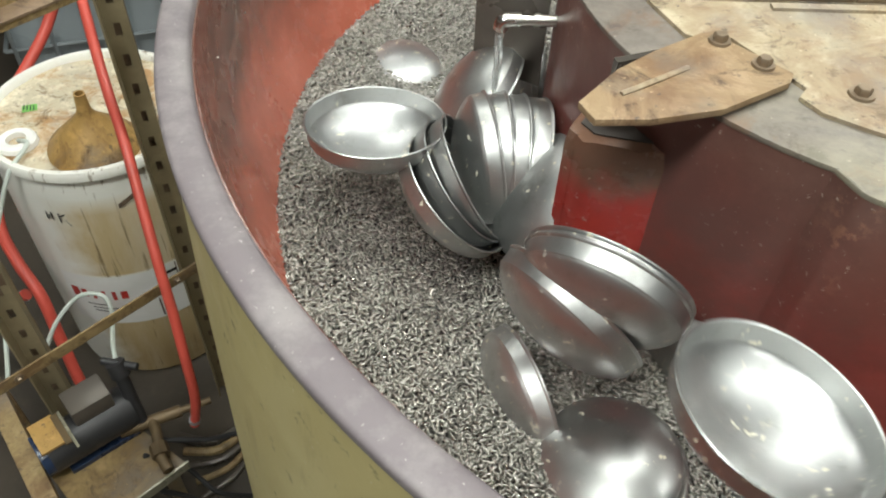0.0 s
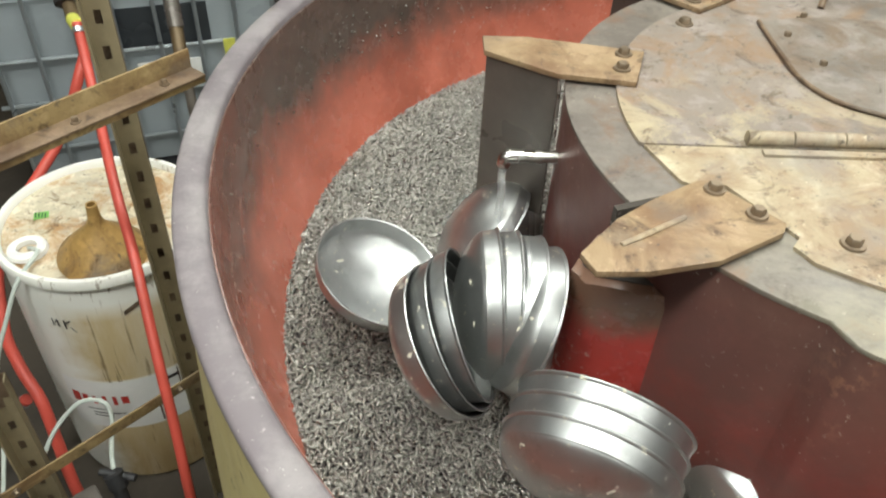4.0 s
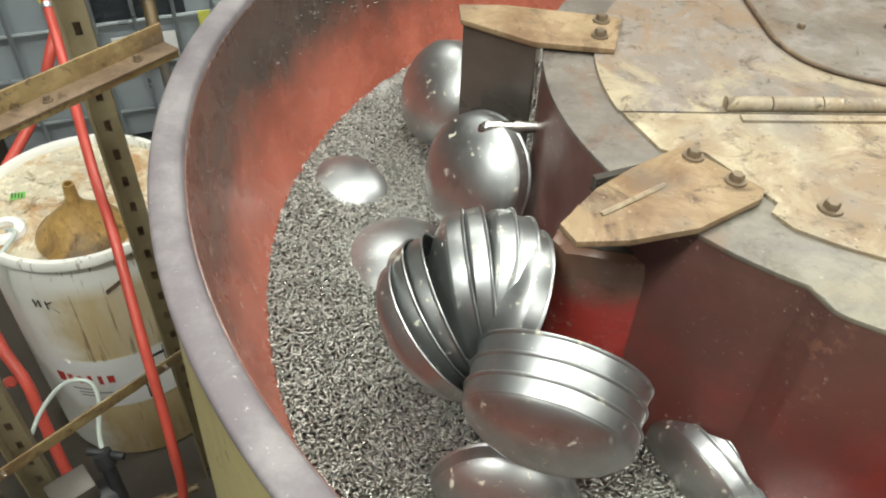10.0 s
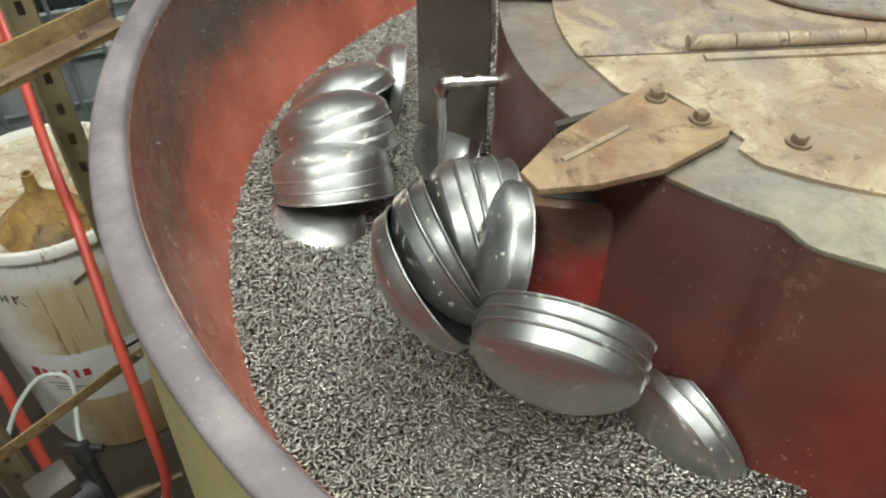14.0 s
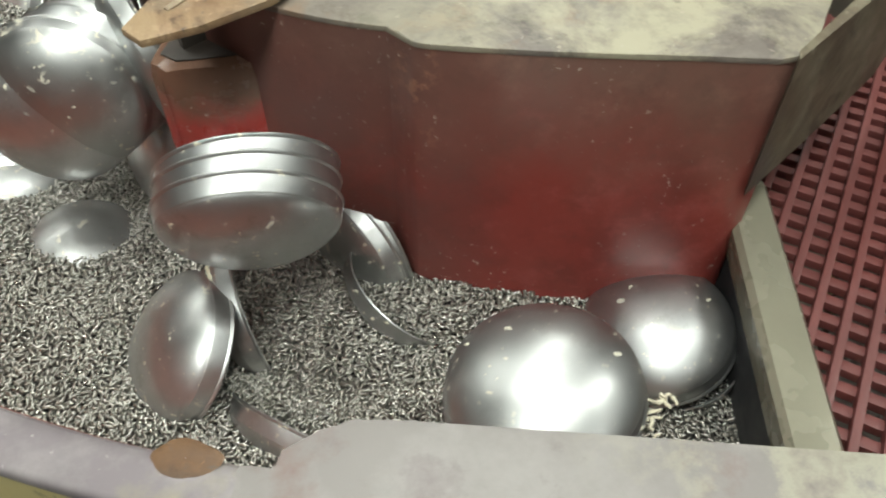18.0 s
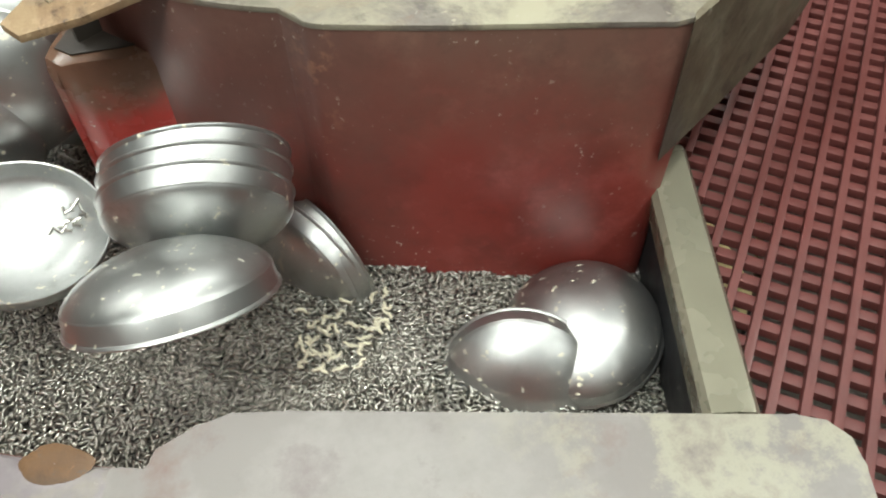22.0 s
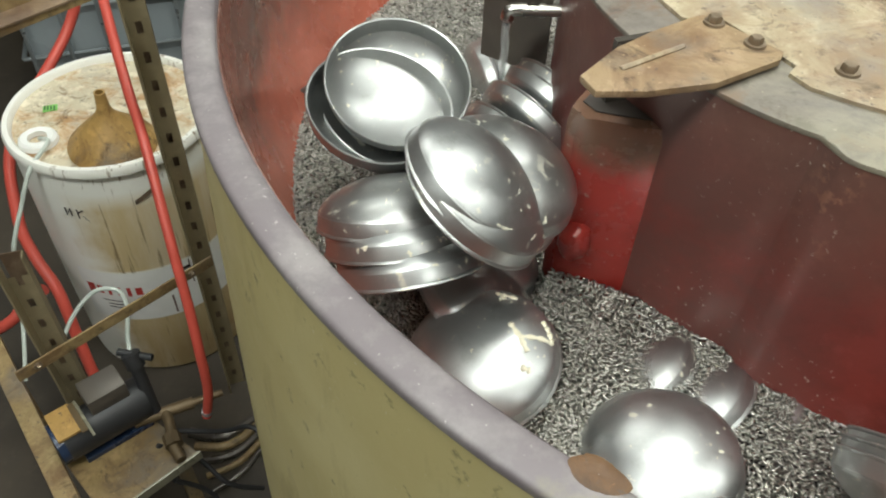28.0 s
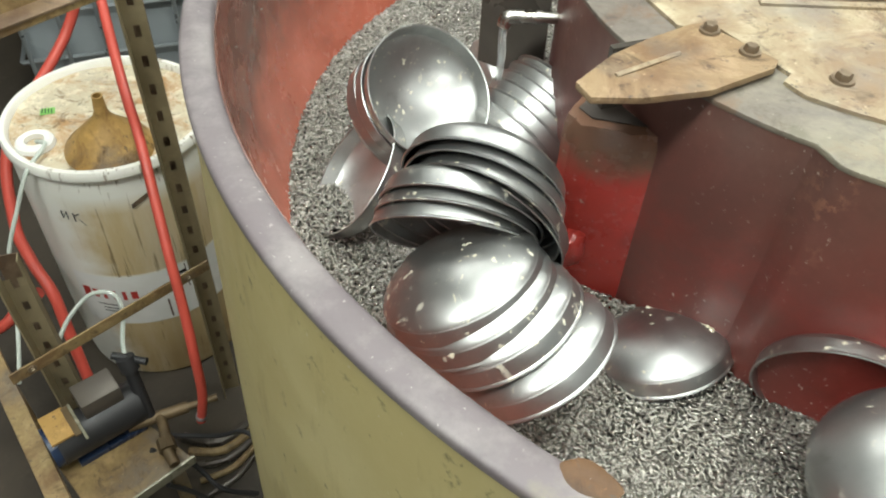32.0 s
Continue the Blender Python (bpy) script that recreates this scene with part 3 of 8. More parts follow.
for x, y in ((-0.184, -0.290), (-0.257, 0.262), (-0.05, 0.30), (-0.10, 0.225), (-0.075, 0.13), (0.06, 0.135), (0.035, 0.04), (0.05, -0.33)):
    bolt(x, y, HUB_Z + 0.005, hub, 0.0095 if x < -0.15 or y < -0.2 else 0.006)


def arm_plate(outline, bolts, weld=None):
    ob = holder("arm_plate", "ochre rusted steel arm plate bolted to the hub", "machine arm", "arm plates")
    part("plate", prism(bmesh.new(), outline, HUB_Z + 0.0055, HUB_Z + 0.0145, 0.0025), M["plate"], ob)
    for x, y in bolts:
        bolt(x, y, HUB_Z + 0.0145, ob, 0.0085)
    if weld:
        part("weld_bead", tube(bmesh.new(), spline([(*weld[0], HUB_Z + 0.0145), (*weld[1], HUB_Z + 0.016), (*weld[2], HUB_Z + 0.0145)], 5), 0.0035, 6), M["tan"], ob, "raised weld bead")
    return ob


arm1 = arm_plate([(-0.494, -0.333), (-0.480, -0.362), (-0.422, -0.358), (-0.345, -0.337), (-0.262, -0.285), (-0.253, -0.268), (-0.326, -0.190), (-0.340, -0.193), (-0.399, -0.233), (-0.446, -0.272)],
                 [(-0.322, -0.210), (-0.284, -0.255)], ((-0.448, -0.318), (-0.415, -0.298), (-0.368, -0.265)))
arm2 = arm_plate([(-0.590, 0.170), (-0.520, 0.172), (-0.345, 0.139), (-0.372, 0.042), (-0.485, 0.058), (-0.588, 0.121)], [(-0.379, 0.126), (-0.388, 0.080)])
arm3 = arm_plate([(-0.333, 0.506), (-0.303, 0.524), (-0.137, 0.372), (-0.224, 0.300), (-0.296, 0.369)], [(-0.192, 0.372), (-0.228, 0.334)])
arm4 = arm_plate([(0.082, 0.491), (0.131, 0.599), (0.168, 0.593), (0.183, 0.410), (0.067, 0.427)], [(0.09, 0.44), (0.155, 0.428)])

# hanging baffles below the arms
part("baffle", prism(bmesh.new(), [(-0.584, 0.124), (-0.480, 0.060), (-0.478, 0.064), (-0.582, 0.130)], 1.505, HUB_Z + 0.005), M["dark"], arm2, "dark steel baffle hanging into the pins")
part("baffle_edge", tube(bmesh.new(), [(-0.479, 0.056, HUB_Z + 0.004), (-0.476, 0.053, 1.66)], 0.0025, 6), M["pipe"], arm2)
part("baffle", prism(bmesh.new(), [(-0.328, 0.506), (-0.262, 0.395), (-0.258, 0.398), (-0.324, 0.510)], 1.40, HUB_Z + 0.005), M["dark"], arm3)
part("support", prism(bmesh.new(), [(-0.440, -0.245), (-0.335, -0.205), (-0.338, -0.196), (-0.443, -0.236)], 1.60, HUB_Z + 0.005), M["dark"], arm1)
BLOCK = [(-0.486, -0.246), (-0.468, -0.274), (-0.405, -0.289), (-0.346, -0.298), (-0.28, -0.28), (-0.28, -0.15), (-0.42, -0.14)]
part("baffle_block", prism(bmesh.new(), BLOCK, 1.32, 1.668, 0.022), M["hub_lining_bright"], arm1, "bright red rubber block under the arm")
# thin dark sheet: grime plus the arm plate's shadow put into colour
part("block_cap", prism(bmesh.new(), [(-0.39 + (x + 0.39) * 0.80, -0.23 + (y + 0.23) * 0.74) for x, y in BLOCK], 1.6675, 1.6695, 0.0008), M["grime"], arm1, "dark cap for grime and the arm's shade")

lump = turned(bmesh.new(), [(0.0005, 0.030), (0.014, 0.027), (0.023, 0.015), (0.026, 0.0), (0.022, -0.017), (0.012, -0.030), (0.0005, -0.033)], 24)
for v in lump.verts:
    v.co *= 0.88 * (1 + 0.3 * noise.noise(v.co * 45))
part("rubber_lump", lump, M["hub_lining_bright"], arm1, "torn bulge of red rubber").matrix_basis = pose(-0.452, -0.286, 1.468, 0, 20, 30)

# spray pipe
spray = holder("spray_pipe", "short bright steel spray pipe at the hub", "pipe")
part("pipe", tube(bmesh.new(), [(-0.462, 0.012, 1.652), (-0.535, 0.011, 1.652)], 0.0085, 14), M["pipe"], spray)
part("elbow", tube(bmesh.new(), spline([(-0.525, 0.011, 1.652), (-0.548, 0.011, 1.650), (-0.553, 0.010, 1.636)], 5), 0.0105, 14), M["pipe"], spray)
part("collar", tube(bmesh.new(), [(-0.505, 0.0115, 1.652), (-0.497, 0.0115, 1.652)], 0.0105, 14), M["pipe"], spray)
water = Mat("running_water", 0.05).base((0.9, 0.93, 0.93))
water.b.inputs["Transmission Weight"].default_value = 0.85
water.b.inputs["IOR"].default_value = 1.33
M["water"] = water.m
for k in range(4):
    pts = [(-0.553 + 0.004 * math.sin(k * 2 + j), 0.008 + 0.006 * (k - 1.5) + 0.003 * math.sin(j * 1.7 + k), 1.632 - 0.028 * j) for j in range(6)]
    part("water_strand", tube(bmesh.new(), spline(pts, 3), 0.002, 6, [0.0032 - 0.0001 * i for i in range(16)]), M["water"], spray, "thin running water")

# ---- outlet rail and screen ----
SCREEN_Z = 1.455
rail = bmesh.new()
prof = [(-0.016, 1.440), (-0.022, 1.478), (-0.024, 1.491), (-0.018, 1.500), (0.008, 1.503), (0.026, 1.501), (0.033, 1.492), (0.034, 1.470), (0.034, 1.440)]
ra, rb = Vector((0.176, -0.540)), Vector((0.012, -0.880))
rd = (rb - ra).normalized()
rn = Vector((-rd.y, rd.x))
ends = []
for q in (ra, rb):
    ends.append([rail.verts.new((q.x + rn.x * d, q.y + rn.y * d, z)) for d, z in prof])
for k in range(len(prof) - 1):
    rail.faces.new((ends[0][k], ends[0][k + 1], ends[1][k + 1], ends[1][k]))
rail.faces.new(ends[0])
rail.faces.new(list(reversed(ends[1])))
bmesh.ops.recalc_face_normals(rail, faces=rail.faces[:])
weir = thing("weir_rail", rail, M["rail"], "pale worn steel weir rail across the outlet", "rail")
# black stands for the shade along the rail's upstream side
part("weir_plate", bar(bmesh.new(), (ra.x, ra.y, 1.34), (rb.x, rb.y, 1.34), 0.02, 0.20), M["black"], weir, "plate below the rail, blackened for shade")

screen = holder("screen_deck", "red grid screen deck past the weir rail", "screen")
G1 = Vector((0.765, 0.644))
G2 = Vector((0.644, -0.765))
PITCH = 0.0328
CROSS = 0.0295
g0 = Vector((0.2712, -0.7177))


def clip_line(p0, d, lo, hi):
    """The stretch of the line right of the rail and inside the tub."""
    ts = []
    for i in range(240):
        t = lo + (hi - lo) * i / 239
        q = p0 + d * t
        right = (q - ra).dot(U) > (0.045 if (q - ra).dot(rd) < 0.62 else -0.2)
        deep = (q - Vector(HUB_END)).dot(OUT) > -0.36 - 0.4 * max(0, q.x - 0.1)
        side = (q - Vector(along(0, 0))).dot(OUT) < (0.0 if (q - Vector(along(0, 0))).dot(U) < 0.36 else 0.16)
        if right and deep and side and q.length < 1.15:
            ts.append(t)
    return (min(ts), max(ts)) if ts else None


for i in range(-22, 28):
    p0 = g0 + G2 * (i * PITCH)
    c = clip_line(p0, G1, -1.0, 1.6)
    if c and c[1] - c[0] > 0.04:
        a, b = p0 + G1 * c[0], p0 + G1 * c[1]
        part("long_bar", bar(bmesh.new(), (a.x, a.y, SCREEN_Z), (b.x, b.y, SCREEN_Z), 0.0105, 0.018, bevel=0.003), M["grate"], screen)
for j in range(-34, 56):
    p0 = g0 + G1 * (j * CROSS)
    c = clip_line(p0, G2, -1.0, 1.2)
    if c and c[1] - c[0] > 0.04:
        a, b = p0 + G2 * c[0], p0 + G2 * c[1]
        part("cross_bar", bar(bmesh.new(), (a.x, a.y, SCREEN_Z - 0.008), (b.x, b.y, SCREEN_Z - 0.008), 0.0150, 0.014, bevel=0.004), M["grate"], screen)
part("pan", prism(bmesh.new(), [along(0.36, 0.15), along(1.3, 0.15), along(1.3, -1.1), along(0.60, -0.6), along(0.55, -0.42), along(0.36, 0.0)], 1.30, 1.34), M["dark"], screen, "dark pan below the screen")

# ---- pins and the dark sheet under them ----
rng = np.random.default_rng(7)


def media_z(r):
    return 1.352 + 0.070 * np.clip((r - 0.475) / 0.41, 0, 1) ** 1.3


def chute_z(s):
    return 1.388 - 0.055 * np.clip((s + 0.05) / 0.45, 0, 1.3)


def pin_mesh(name, cx, cy, cz, length, radius):
    """Many short rounded pins lying on a surface, in one mesh, their lie drifting slowly from place to place."""
    n = len(cx)
    lie = 2.2 * np.sin(cx * 31 + 1.7 * np.sin(cy * 23)) + 2.0 * np.sin(cy * 37 + 1.3 * np.sin(cx * 29))
    yaw = lie + rng.normal(0, 0.75, n)
    tilt = rng.normal(0, 0.20, n)
    d = np.stack([np.cos(yaw) * np.cos(tilt), np.sin(yaw) * np.cos(tilt), np.sin(tilt)], 1)
    s = np.stack([-np.sin(yaw), np.cos(yaw), np.zeros(n)], 1)
    u = np.cross(d, s)
    L = length * rng.uniform(0.85, 1.15, n)
    c = np.stack([cx, cy, cz], 1)
    sides = 6
    ang = np.arange(sides) * 2 * np.pi / sides
    vs = [c - d * (L / 2)[:, None]]
    for k in (-0.24, 0.24):
        for a in ang:
            vs.append(c + d * (L * k)[:, None] + (s * np.cos(a) + u * np.sin(a)) * radius)
    vs.append(c + d * (L / 2)[:, None])
    V = np.stack(vs, 1).reshape(-1, 3)
    tri = []
    for k in range(sides):
        k2 = (k + 1) % sides
        tri += [(0, 1 + k2, 1 + k), (1 + k, 1 + k2, 1 + sides + k2), (1 + k, 1 + sides + k2, 1 + sides + k), (1 + 2 * sides, 1 + sides + k, 1 + sides + k2)]
    tri = np.array(tri)
    F = (tri[None] + (np.arange(n) * (2 * sides + 2))[:, None, None]).reshape(-1, 3)
    me = bpy.data.meshes.new(name)
    me.vertices.add(len(V))
    me.vertices.foreach_set("co", V.ravel().astype(np.float32))
    me.loops.add(len(F) * 3)
    me.loops.foreach_set("vertex_index", F.ravel().astype(np.int32))
    me.polygons.add(len(F))
    me.polygons.foreach_set("loop_start", (np.arange(len(F)) * 3).astype(np.int32))
    me.polygons.foreach_set("use_smooth", np.ones(len(F), bool))
    me.update(calc_edges=True)
    me.materials.append(M["pins"])
    return me


PIN_GAP = 0.0062


def scattered(w, h):
    """Points strewn evenly over a w by h field."""
    gx, gy = np.meshgrid(np.arange(0, w, PIN_GAP), np.arange(0, h, PIN_GAP))
    gx, gy = gx.ravel(), gy.ravel()
    return gx + rng.uniform(-0.0026, 0.0026, gx.size), gy + rng.uniform(-0.0026, 0.0026, gx.size)


# the ring of pins drifts round in rafts of RAFT degrees, the outlet's in strips of STRIP metres
RAFT, RING_SPEED, RING_IN, RING_OUT = 10.0, 3.6, 84.0, 243.0
STRIP, CHUTE_SPEED, CHUTE_IN, CHUTE_OUT, CHUTE_BACK = 0.090, 0.100, -0.40, 0.43, 2.5
DROP = 0.085


def ring_mesh():
    xs, ys = [], []
    for layer in range(2):
        px, py = scattered(0.47, 0.16)
        r = 0.455 + px
        a = (py / r)
        keep = (a < radians(RAFT + 0.5)) & (r < 0.915)
        xs.append(r[keep])
        ys.append(a[keep])
    n0 = len(xs[0])
    r, a = np.concatenate(xs), np.concatenate(ys)
    z = media_z(r) + rng.uniform(-0.0012, 0.0016, r.size)
    z[n0:] -= 0.0032
    return pin_mesh("steel_pins", r * np.cos(a), r * np.sin(a), z, 0.0112, 0.00215)


def chute_mesh():
    xs, ys = [], []
    for layer in range(2):
        px, py = scattered(STRIP + 0.004, 0.465)
        xs.append(px)
        ys.append(py - 0.46)
    n0 = len(xs[0])
    s_, d_ = np.concatenate(xs), np.concatenate(ys)
    z = rng.uniform(-0.0012, 0.0016, s_.size)
    z[n0:] -= 0.0032
    return pin_mesh("steel_pins", U.x * s_ + OUT.x * d_, U.y * s_ + OUT.y * d_, z, 0.0112, 0.00215)


ring_data = [ring_mesh() for k in range(3)]
chute_data = [chute_mesh() for k in range(3)]
N_RING = int((RING_OUT - RING_IN + RING_SPEED * 32) / RAFT) + 2
ring_rafts = [tagged(new("steel_pins", ring_data[k % 3]), "loose bright steel burnishing pins filling the tub", "pins", "pin rafts", "stuff") for k in range(N_RING)]
CYCLE = (CHUTE_OUT - CHUTE_IN) / CHUTE_SPEED + CHUTE_BACK
N_CHUTE = round(CYCLE * CHUTE_SPEED / STRIP)
chute_rafts = [tagged(new("steel_pins", chute_data[k % 3]), "wet steel burnishing pins flowing down the outlet", "pins", "pin rafts", "stuff") for k in range(N_CHUTE)]
# pins flung against the dark upper lining
n_st = 170
sa = np.radians(np.clip(rng.normal(138, 17, n_st), 100, 186))
sz = np.clip(rng.normal(1.625, 0.035, n_st), 1.53, 1.725)
sr = np.interp(sz, [1.52, 1.58, 1.64, 1.73], [0.923, 0.934, 0.939, 0.944])
tagged(new("stray_pins", pin_mesh("stray_pins", sr * np.cos(sa), sr * np.sin(sa), sz, 0.0065, 0.0013)), "stray steel pins and drops clinging to the lining", "pins", kind="stuff")
rr = np.linspace(0.46, 0.93, 14)
# added sheets below the pins, dark as the shaded gaps
part("gap_shade_bed", turned(bmesh.new(), [(float(r), float(media_z(r)) - 0.0055) for r in rr], 120, 12, A_CHUTE), M["bed"], tub)
bed = bmesh.new()
rows_b = []
for s in np.linspace(-0.10, 0.47, 12):
    rows_b.append([bed.verts.new((*along(float(s), d), float(chute_z(s)) - 0.009)) for d in (-0.46, 0.01)])
for a, b in zip(rows_b, rows_b[1:]):
    bed.faces.new((a[0], a[1], b[1], b[0]))
bmesh.ops.recalc_face_normals(bed, faces=bed.faces[:])
part("gap_shade_bed", bed, M["bed"], tub)

# ---- rack, drum and store behind ----
def slotted_post(x, y, z0, z1, turn, w=0.050):
    at = pose(x, y, 0, 0, 0, turn)
    ob = holder("slotted_post", "rusty slotted steel angle post", "post", "slotted posts", at=at)
    g = bmesh.new()
    pitch, slot = 0.075, 0.030
    xs, zs, hole = [-w / 2, -0.007, 0.007, w / 2], [z0], []
    for k in range(int((z1 - z0) / pitch)):
        zs += [z0 + k * pitch + pitch - slot, z0 + (k + 1) * pitch]
    grid = [[[g.verts.new((x, y, z)) for x in xs] for z in zs] for y in (-0.002, 0.002)]
    for k in range(len(zs) - 1):
        cells = (0, 1, 2) if k % 2 == 0 else (0, 2)
        for i in cells:
            for side in (0, 1):
                q = grid[side]
                vs = (q[k][i], q[k][i + 1], q[k + 1][i + 1], q[k + 1][i])
                g.faces.new(vs if side == 0 else tuple(reversed(vs)))
        if k % 2:
            for i in (1, 2):
                g.faces.new((grid[0][k][i], grid[0][k + 1][i], grid[1][k + 1][i], grid[1][k][i]))
        for i in (0, 3):
            g.faces.new((grid[0][k][i], grid[0][k + 1][i], grid[1][k + 1][i], grid[1][k][i]))
    bmesh.ops.recalc_face_normals(g, faces=g.faces[:])
    part("slotted_flange", g, M["slot"], ob)
    # added backing plate that keeps the slots dark, no part of the post
    part("slot_backing", box(bmesh.new(), (w, 0.003, z1 - z0), pose(0, 0.030, (z0 + z1) / 2)), M["brown"], ob)
    part("side_web", box(bmesh.new(), (0.003, 0.028, z1 - z0), pose(w / 2 - 0.002, 0.015, (z0 + z1) / 2)), M["slot"], ob)
    part("plain_flange", box(bmesh.new(), (0.004, w * 0.8, z1 - z0), pose(-w / 2, -w * 0.4, (z0 + z1) / 2)), M["slot"], ob)
    return ob


slotted_post(-1.313, 0.451, 0.0, 2.6, 20, 0.050)
slotted_post(-1.590, 0.100, 0.0, 0.95, 20)


def angle_beam(a, b, label, w=0.05, h=0.05):
    ob = holder("angle_beam", label, "beam")
    a, b = Vector(a), Vector(b)
    d = (b - a).normalized()
    s = Vector((-d.y, d.x, 0)).normalized()
    part("shelf_flange", bar(bmesh.new(), a, b, w, 0.005, bevel=0.001), M["brown"], ob, "brown rusted flange")
    part("upright_flange", bar(bmesh.new(), a - s * w / 2 + Vector((0, 0, h / 2)), b - s * w / 2 + Vector((0, 0, h / 2)), 0.005, h, bevel=0.001), M["beam"], ob)
    part("lower_lip", bar(bmesh.new(), a + s * (w / 2 - 0.006) - Vector((0, 0, 0.008)), b + s * (w / 2 - 0.006) - Vector((0, 0, 0.008)), 0.006, 0.014, bevel=0.001), M["beam"], ob)
    for f in (0.1, 0.34, 0.62, 0.78):
        q = a.lerp(b, f)
        k = bolt(q.x, q.y, q.z + 0.0025, ob, 0.006)
    return ob


angle_beam((-1.1175, 0.388, 1.562), (-1.588, -0.196, 1.562), "rusty yellow steel channel beam of the rack", 0.045, 0.040)
brace = holder("rack_brace", "yellow-brown flat steel brace of the rack", "brace")
part("flat_bar", bar(bmesh.new(), (-1.243, 0.345, 0.715), (-1.60, -0.045, 0.715), 0.005, 0.034, bevel=0.001), M["beam"], brace)
for q in ((-1.285, 0.296, 0.715), (-1.565, -0.01, 0.715)):
    b_ = bolt(0, 0, 0, brace, 0.007)
    b_.matrix_basis = pose(*q, 90, 0, 48)

drum = holder("plastic_drum", "white plastic drum with ochre chemical stains", "drum", at=pose(-1.60, 0.765, 0))
part("body", turned(bmesh.new(), [(0.262, 0.0), (0.275, 0.012), (0.279, 0.05), (0.283, 0.30), (0.2835, 0.45), (0.283, 0.62), (0.2815, 0.80), (0.274, 0.845), (0.268, 0.865), (0.268, 0.872)], 72), M["drum"], drum)
part("top_ring", turned(bmesh.new(), [(0.266, 0.862), (0.284, 0.858), (0.291, 0.866), (0.291, 0.884), (0.285, 0.892), (0.272, 0.892), (0.266, 0.884)], 72, 0, 360, True), M["drum"], drum, "rolled white plastic top ring")
lid = turned(bmesh.new(), [(0.267, 0.872), (0.255, 0.868), (0.22, 0.872), (0.12, 0.874), (0.0005, 0.874)], 60)
for v in lid.verts:
    v.co.z += 0.004 * noise.noise(v.co * 14)
part("lid", lid, M["drum_lid"], drum, "cream lid crusted with ochre residue")
bung = part("bung", turned(bmesh.new(), [(0.026, 0.0), (0.026, 0.016), (0.042, 0.019), (0.050, 0.013), (0.053, 0.0)], 30), M["white"], drum, "white bung fitting")
bung.matrix_basis = pose(-0.150, -0.150, 0.874)
tag_ob = part("green_label", box(bmesh.new(), (0.040, 0.030, 0.002), pose(-0.175, 0.0, 0.8755, 0, 0, 20), 0.0008), M["green"], drum, "small green label")
for k in range(4):
    part("label_bar", box(bmesh.new(), (0.003, 0.022, 0.001), pose(-0.190 + 0.009 * k, 0.0, 0.8772, 0, 0, 20)), M["ink"], tag_ob)


def on_drum(deg, z, w, h, parent_, mat, name, lean=0.0, r=0.2855):
    """A thin curved bar of print lying on the drum's side."""
    g = bmesh.new()
    n = max(4, int(w / 0.015))
    a0 = radians(deg) - w / r / 2
    rowv = []
    for i in range(n + 1):
        a = a0 + w / r * i / n
        zz = z + lean * (i / n - 0.5)
        rowv.append((g.verts.new((r * math.cos(a), r * math.sin(a), zz - h / 2)), g.verts.new((r * math.cos(a), r * math.sin(a), zz + h / 2))))
    for p_, q_ in zip(rowv, rowv[1:]):
        g.faces.new((p_[0], q_[0], q_[1], p_[1]))
    return part(name, g, mat, parent_)


wrap = on_drum(-66, 0.388, 0.50, 0.212, drum, M["drum_band"], "printed_band", 0.0, 0.2848)
for k, (w, h) in enumerate(((0.026, 0.044), (0.018, 0.034), (0.011, 0.034), (0.012, 0.038), (0.012, 0.038), (0.020, 0.032))):
    on_drum(-110 + k * 6.0, 0.412 + 0.002 * (k % 2), w, h, wrap, M["red_print"], "red_print", 0.0, 0.2856)
for dg, z, w, h in ((-52, 0.462, 0.05, 0.012), (-98, 0.368, 0.07, 0.004), (-92, 0.352, 0.10, 0.004), (-96, 0.338, 0.06, 0.004)):
    on_drum(dg, z, w, h, wrap, M["ink"], "text_bar", 0.0, 0.2856)
for k, (dg, z, h) in enumerate(((-47, 0.44, 0.10), (-42, 0.40, 0.16), (-38, 0.42, 0.14), (-55, 0.45, 0.09), (-33, 0.37, 0.20), (-62, 0.33, 0.08))):
    on_drum(dg, z, 0.0035 + 0.001 * (k % 3), h, wrap, M["rust"], "drip", 0.0, 0.2856)
for k, (dg, z, w, h, ln) in enumerate(((-105, 0.735, 0.004, 0.03, 0), (-103.5, 0.735, 0.014, 0.004, 0.026), (-102, 0.735, 0.004, 0.03, 0), (-98, 0.732, 0.004, 0.034, 0), (-96, 0.742, 0.016, 0.004, 0.01), (-94, 0.715, 0.014, 0.004, -0.02))):
    on_drum(dg, z, w, h, drum, M["ink"], "ink_mark", ln)
on_drum(-60, 0.775, 0.055, 0.016, drum, M["brown"], "stain_mark", 0.030)

funnel = thing("funnel", turned(bmesh.new(), [(0.115, 0.0), (0.118, 0.004), (0.115, 0.013), (0.080, 0.050), (0.043, 0.088), (0.024, 0.112), (0.017, 0.130), (0.014, 0.178), (0.010, 0.178), (0.012, 0.13), (0.020, 0.108), (0.076, 0.046), (0.109, 0.008)], 36),
               M["funnel"], "brown stained plastic funnel upside down on the drum", "funnel", at=pose(-1.545, 0.615, 0.8735, 3, 4, 0))

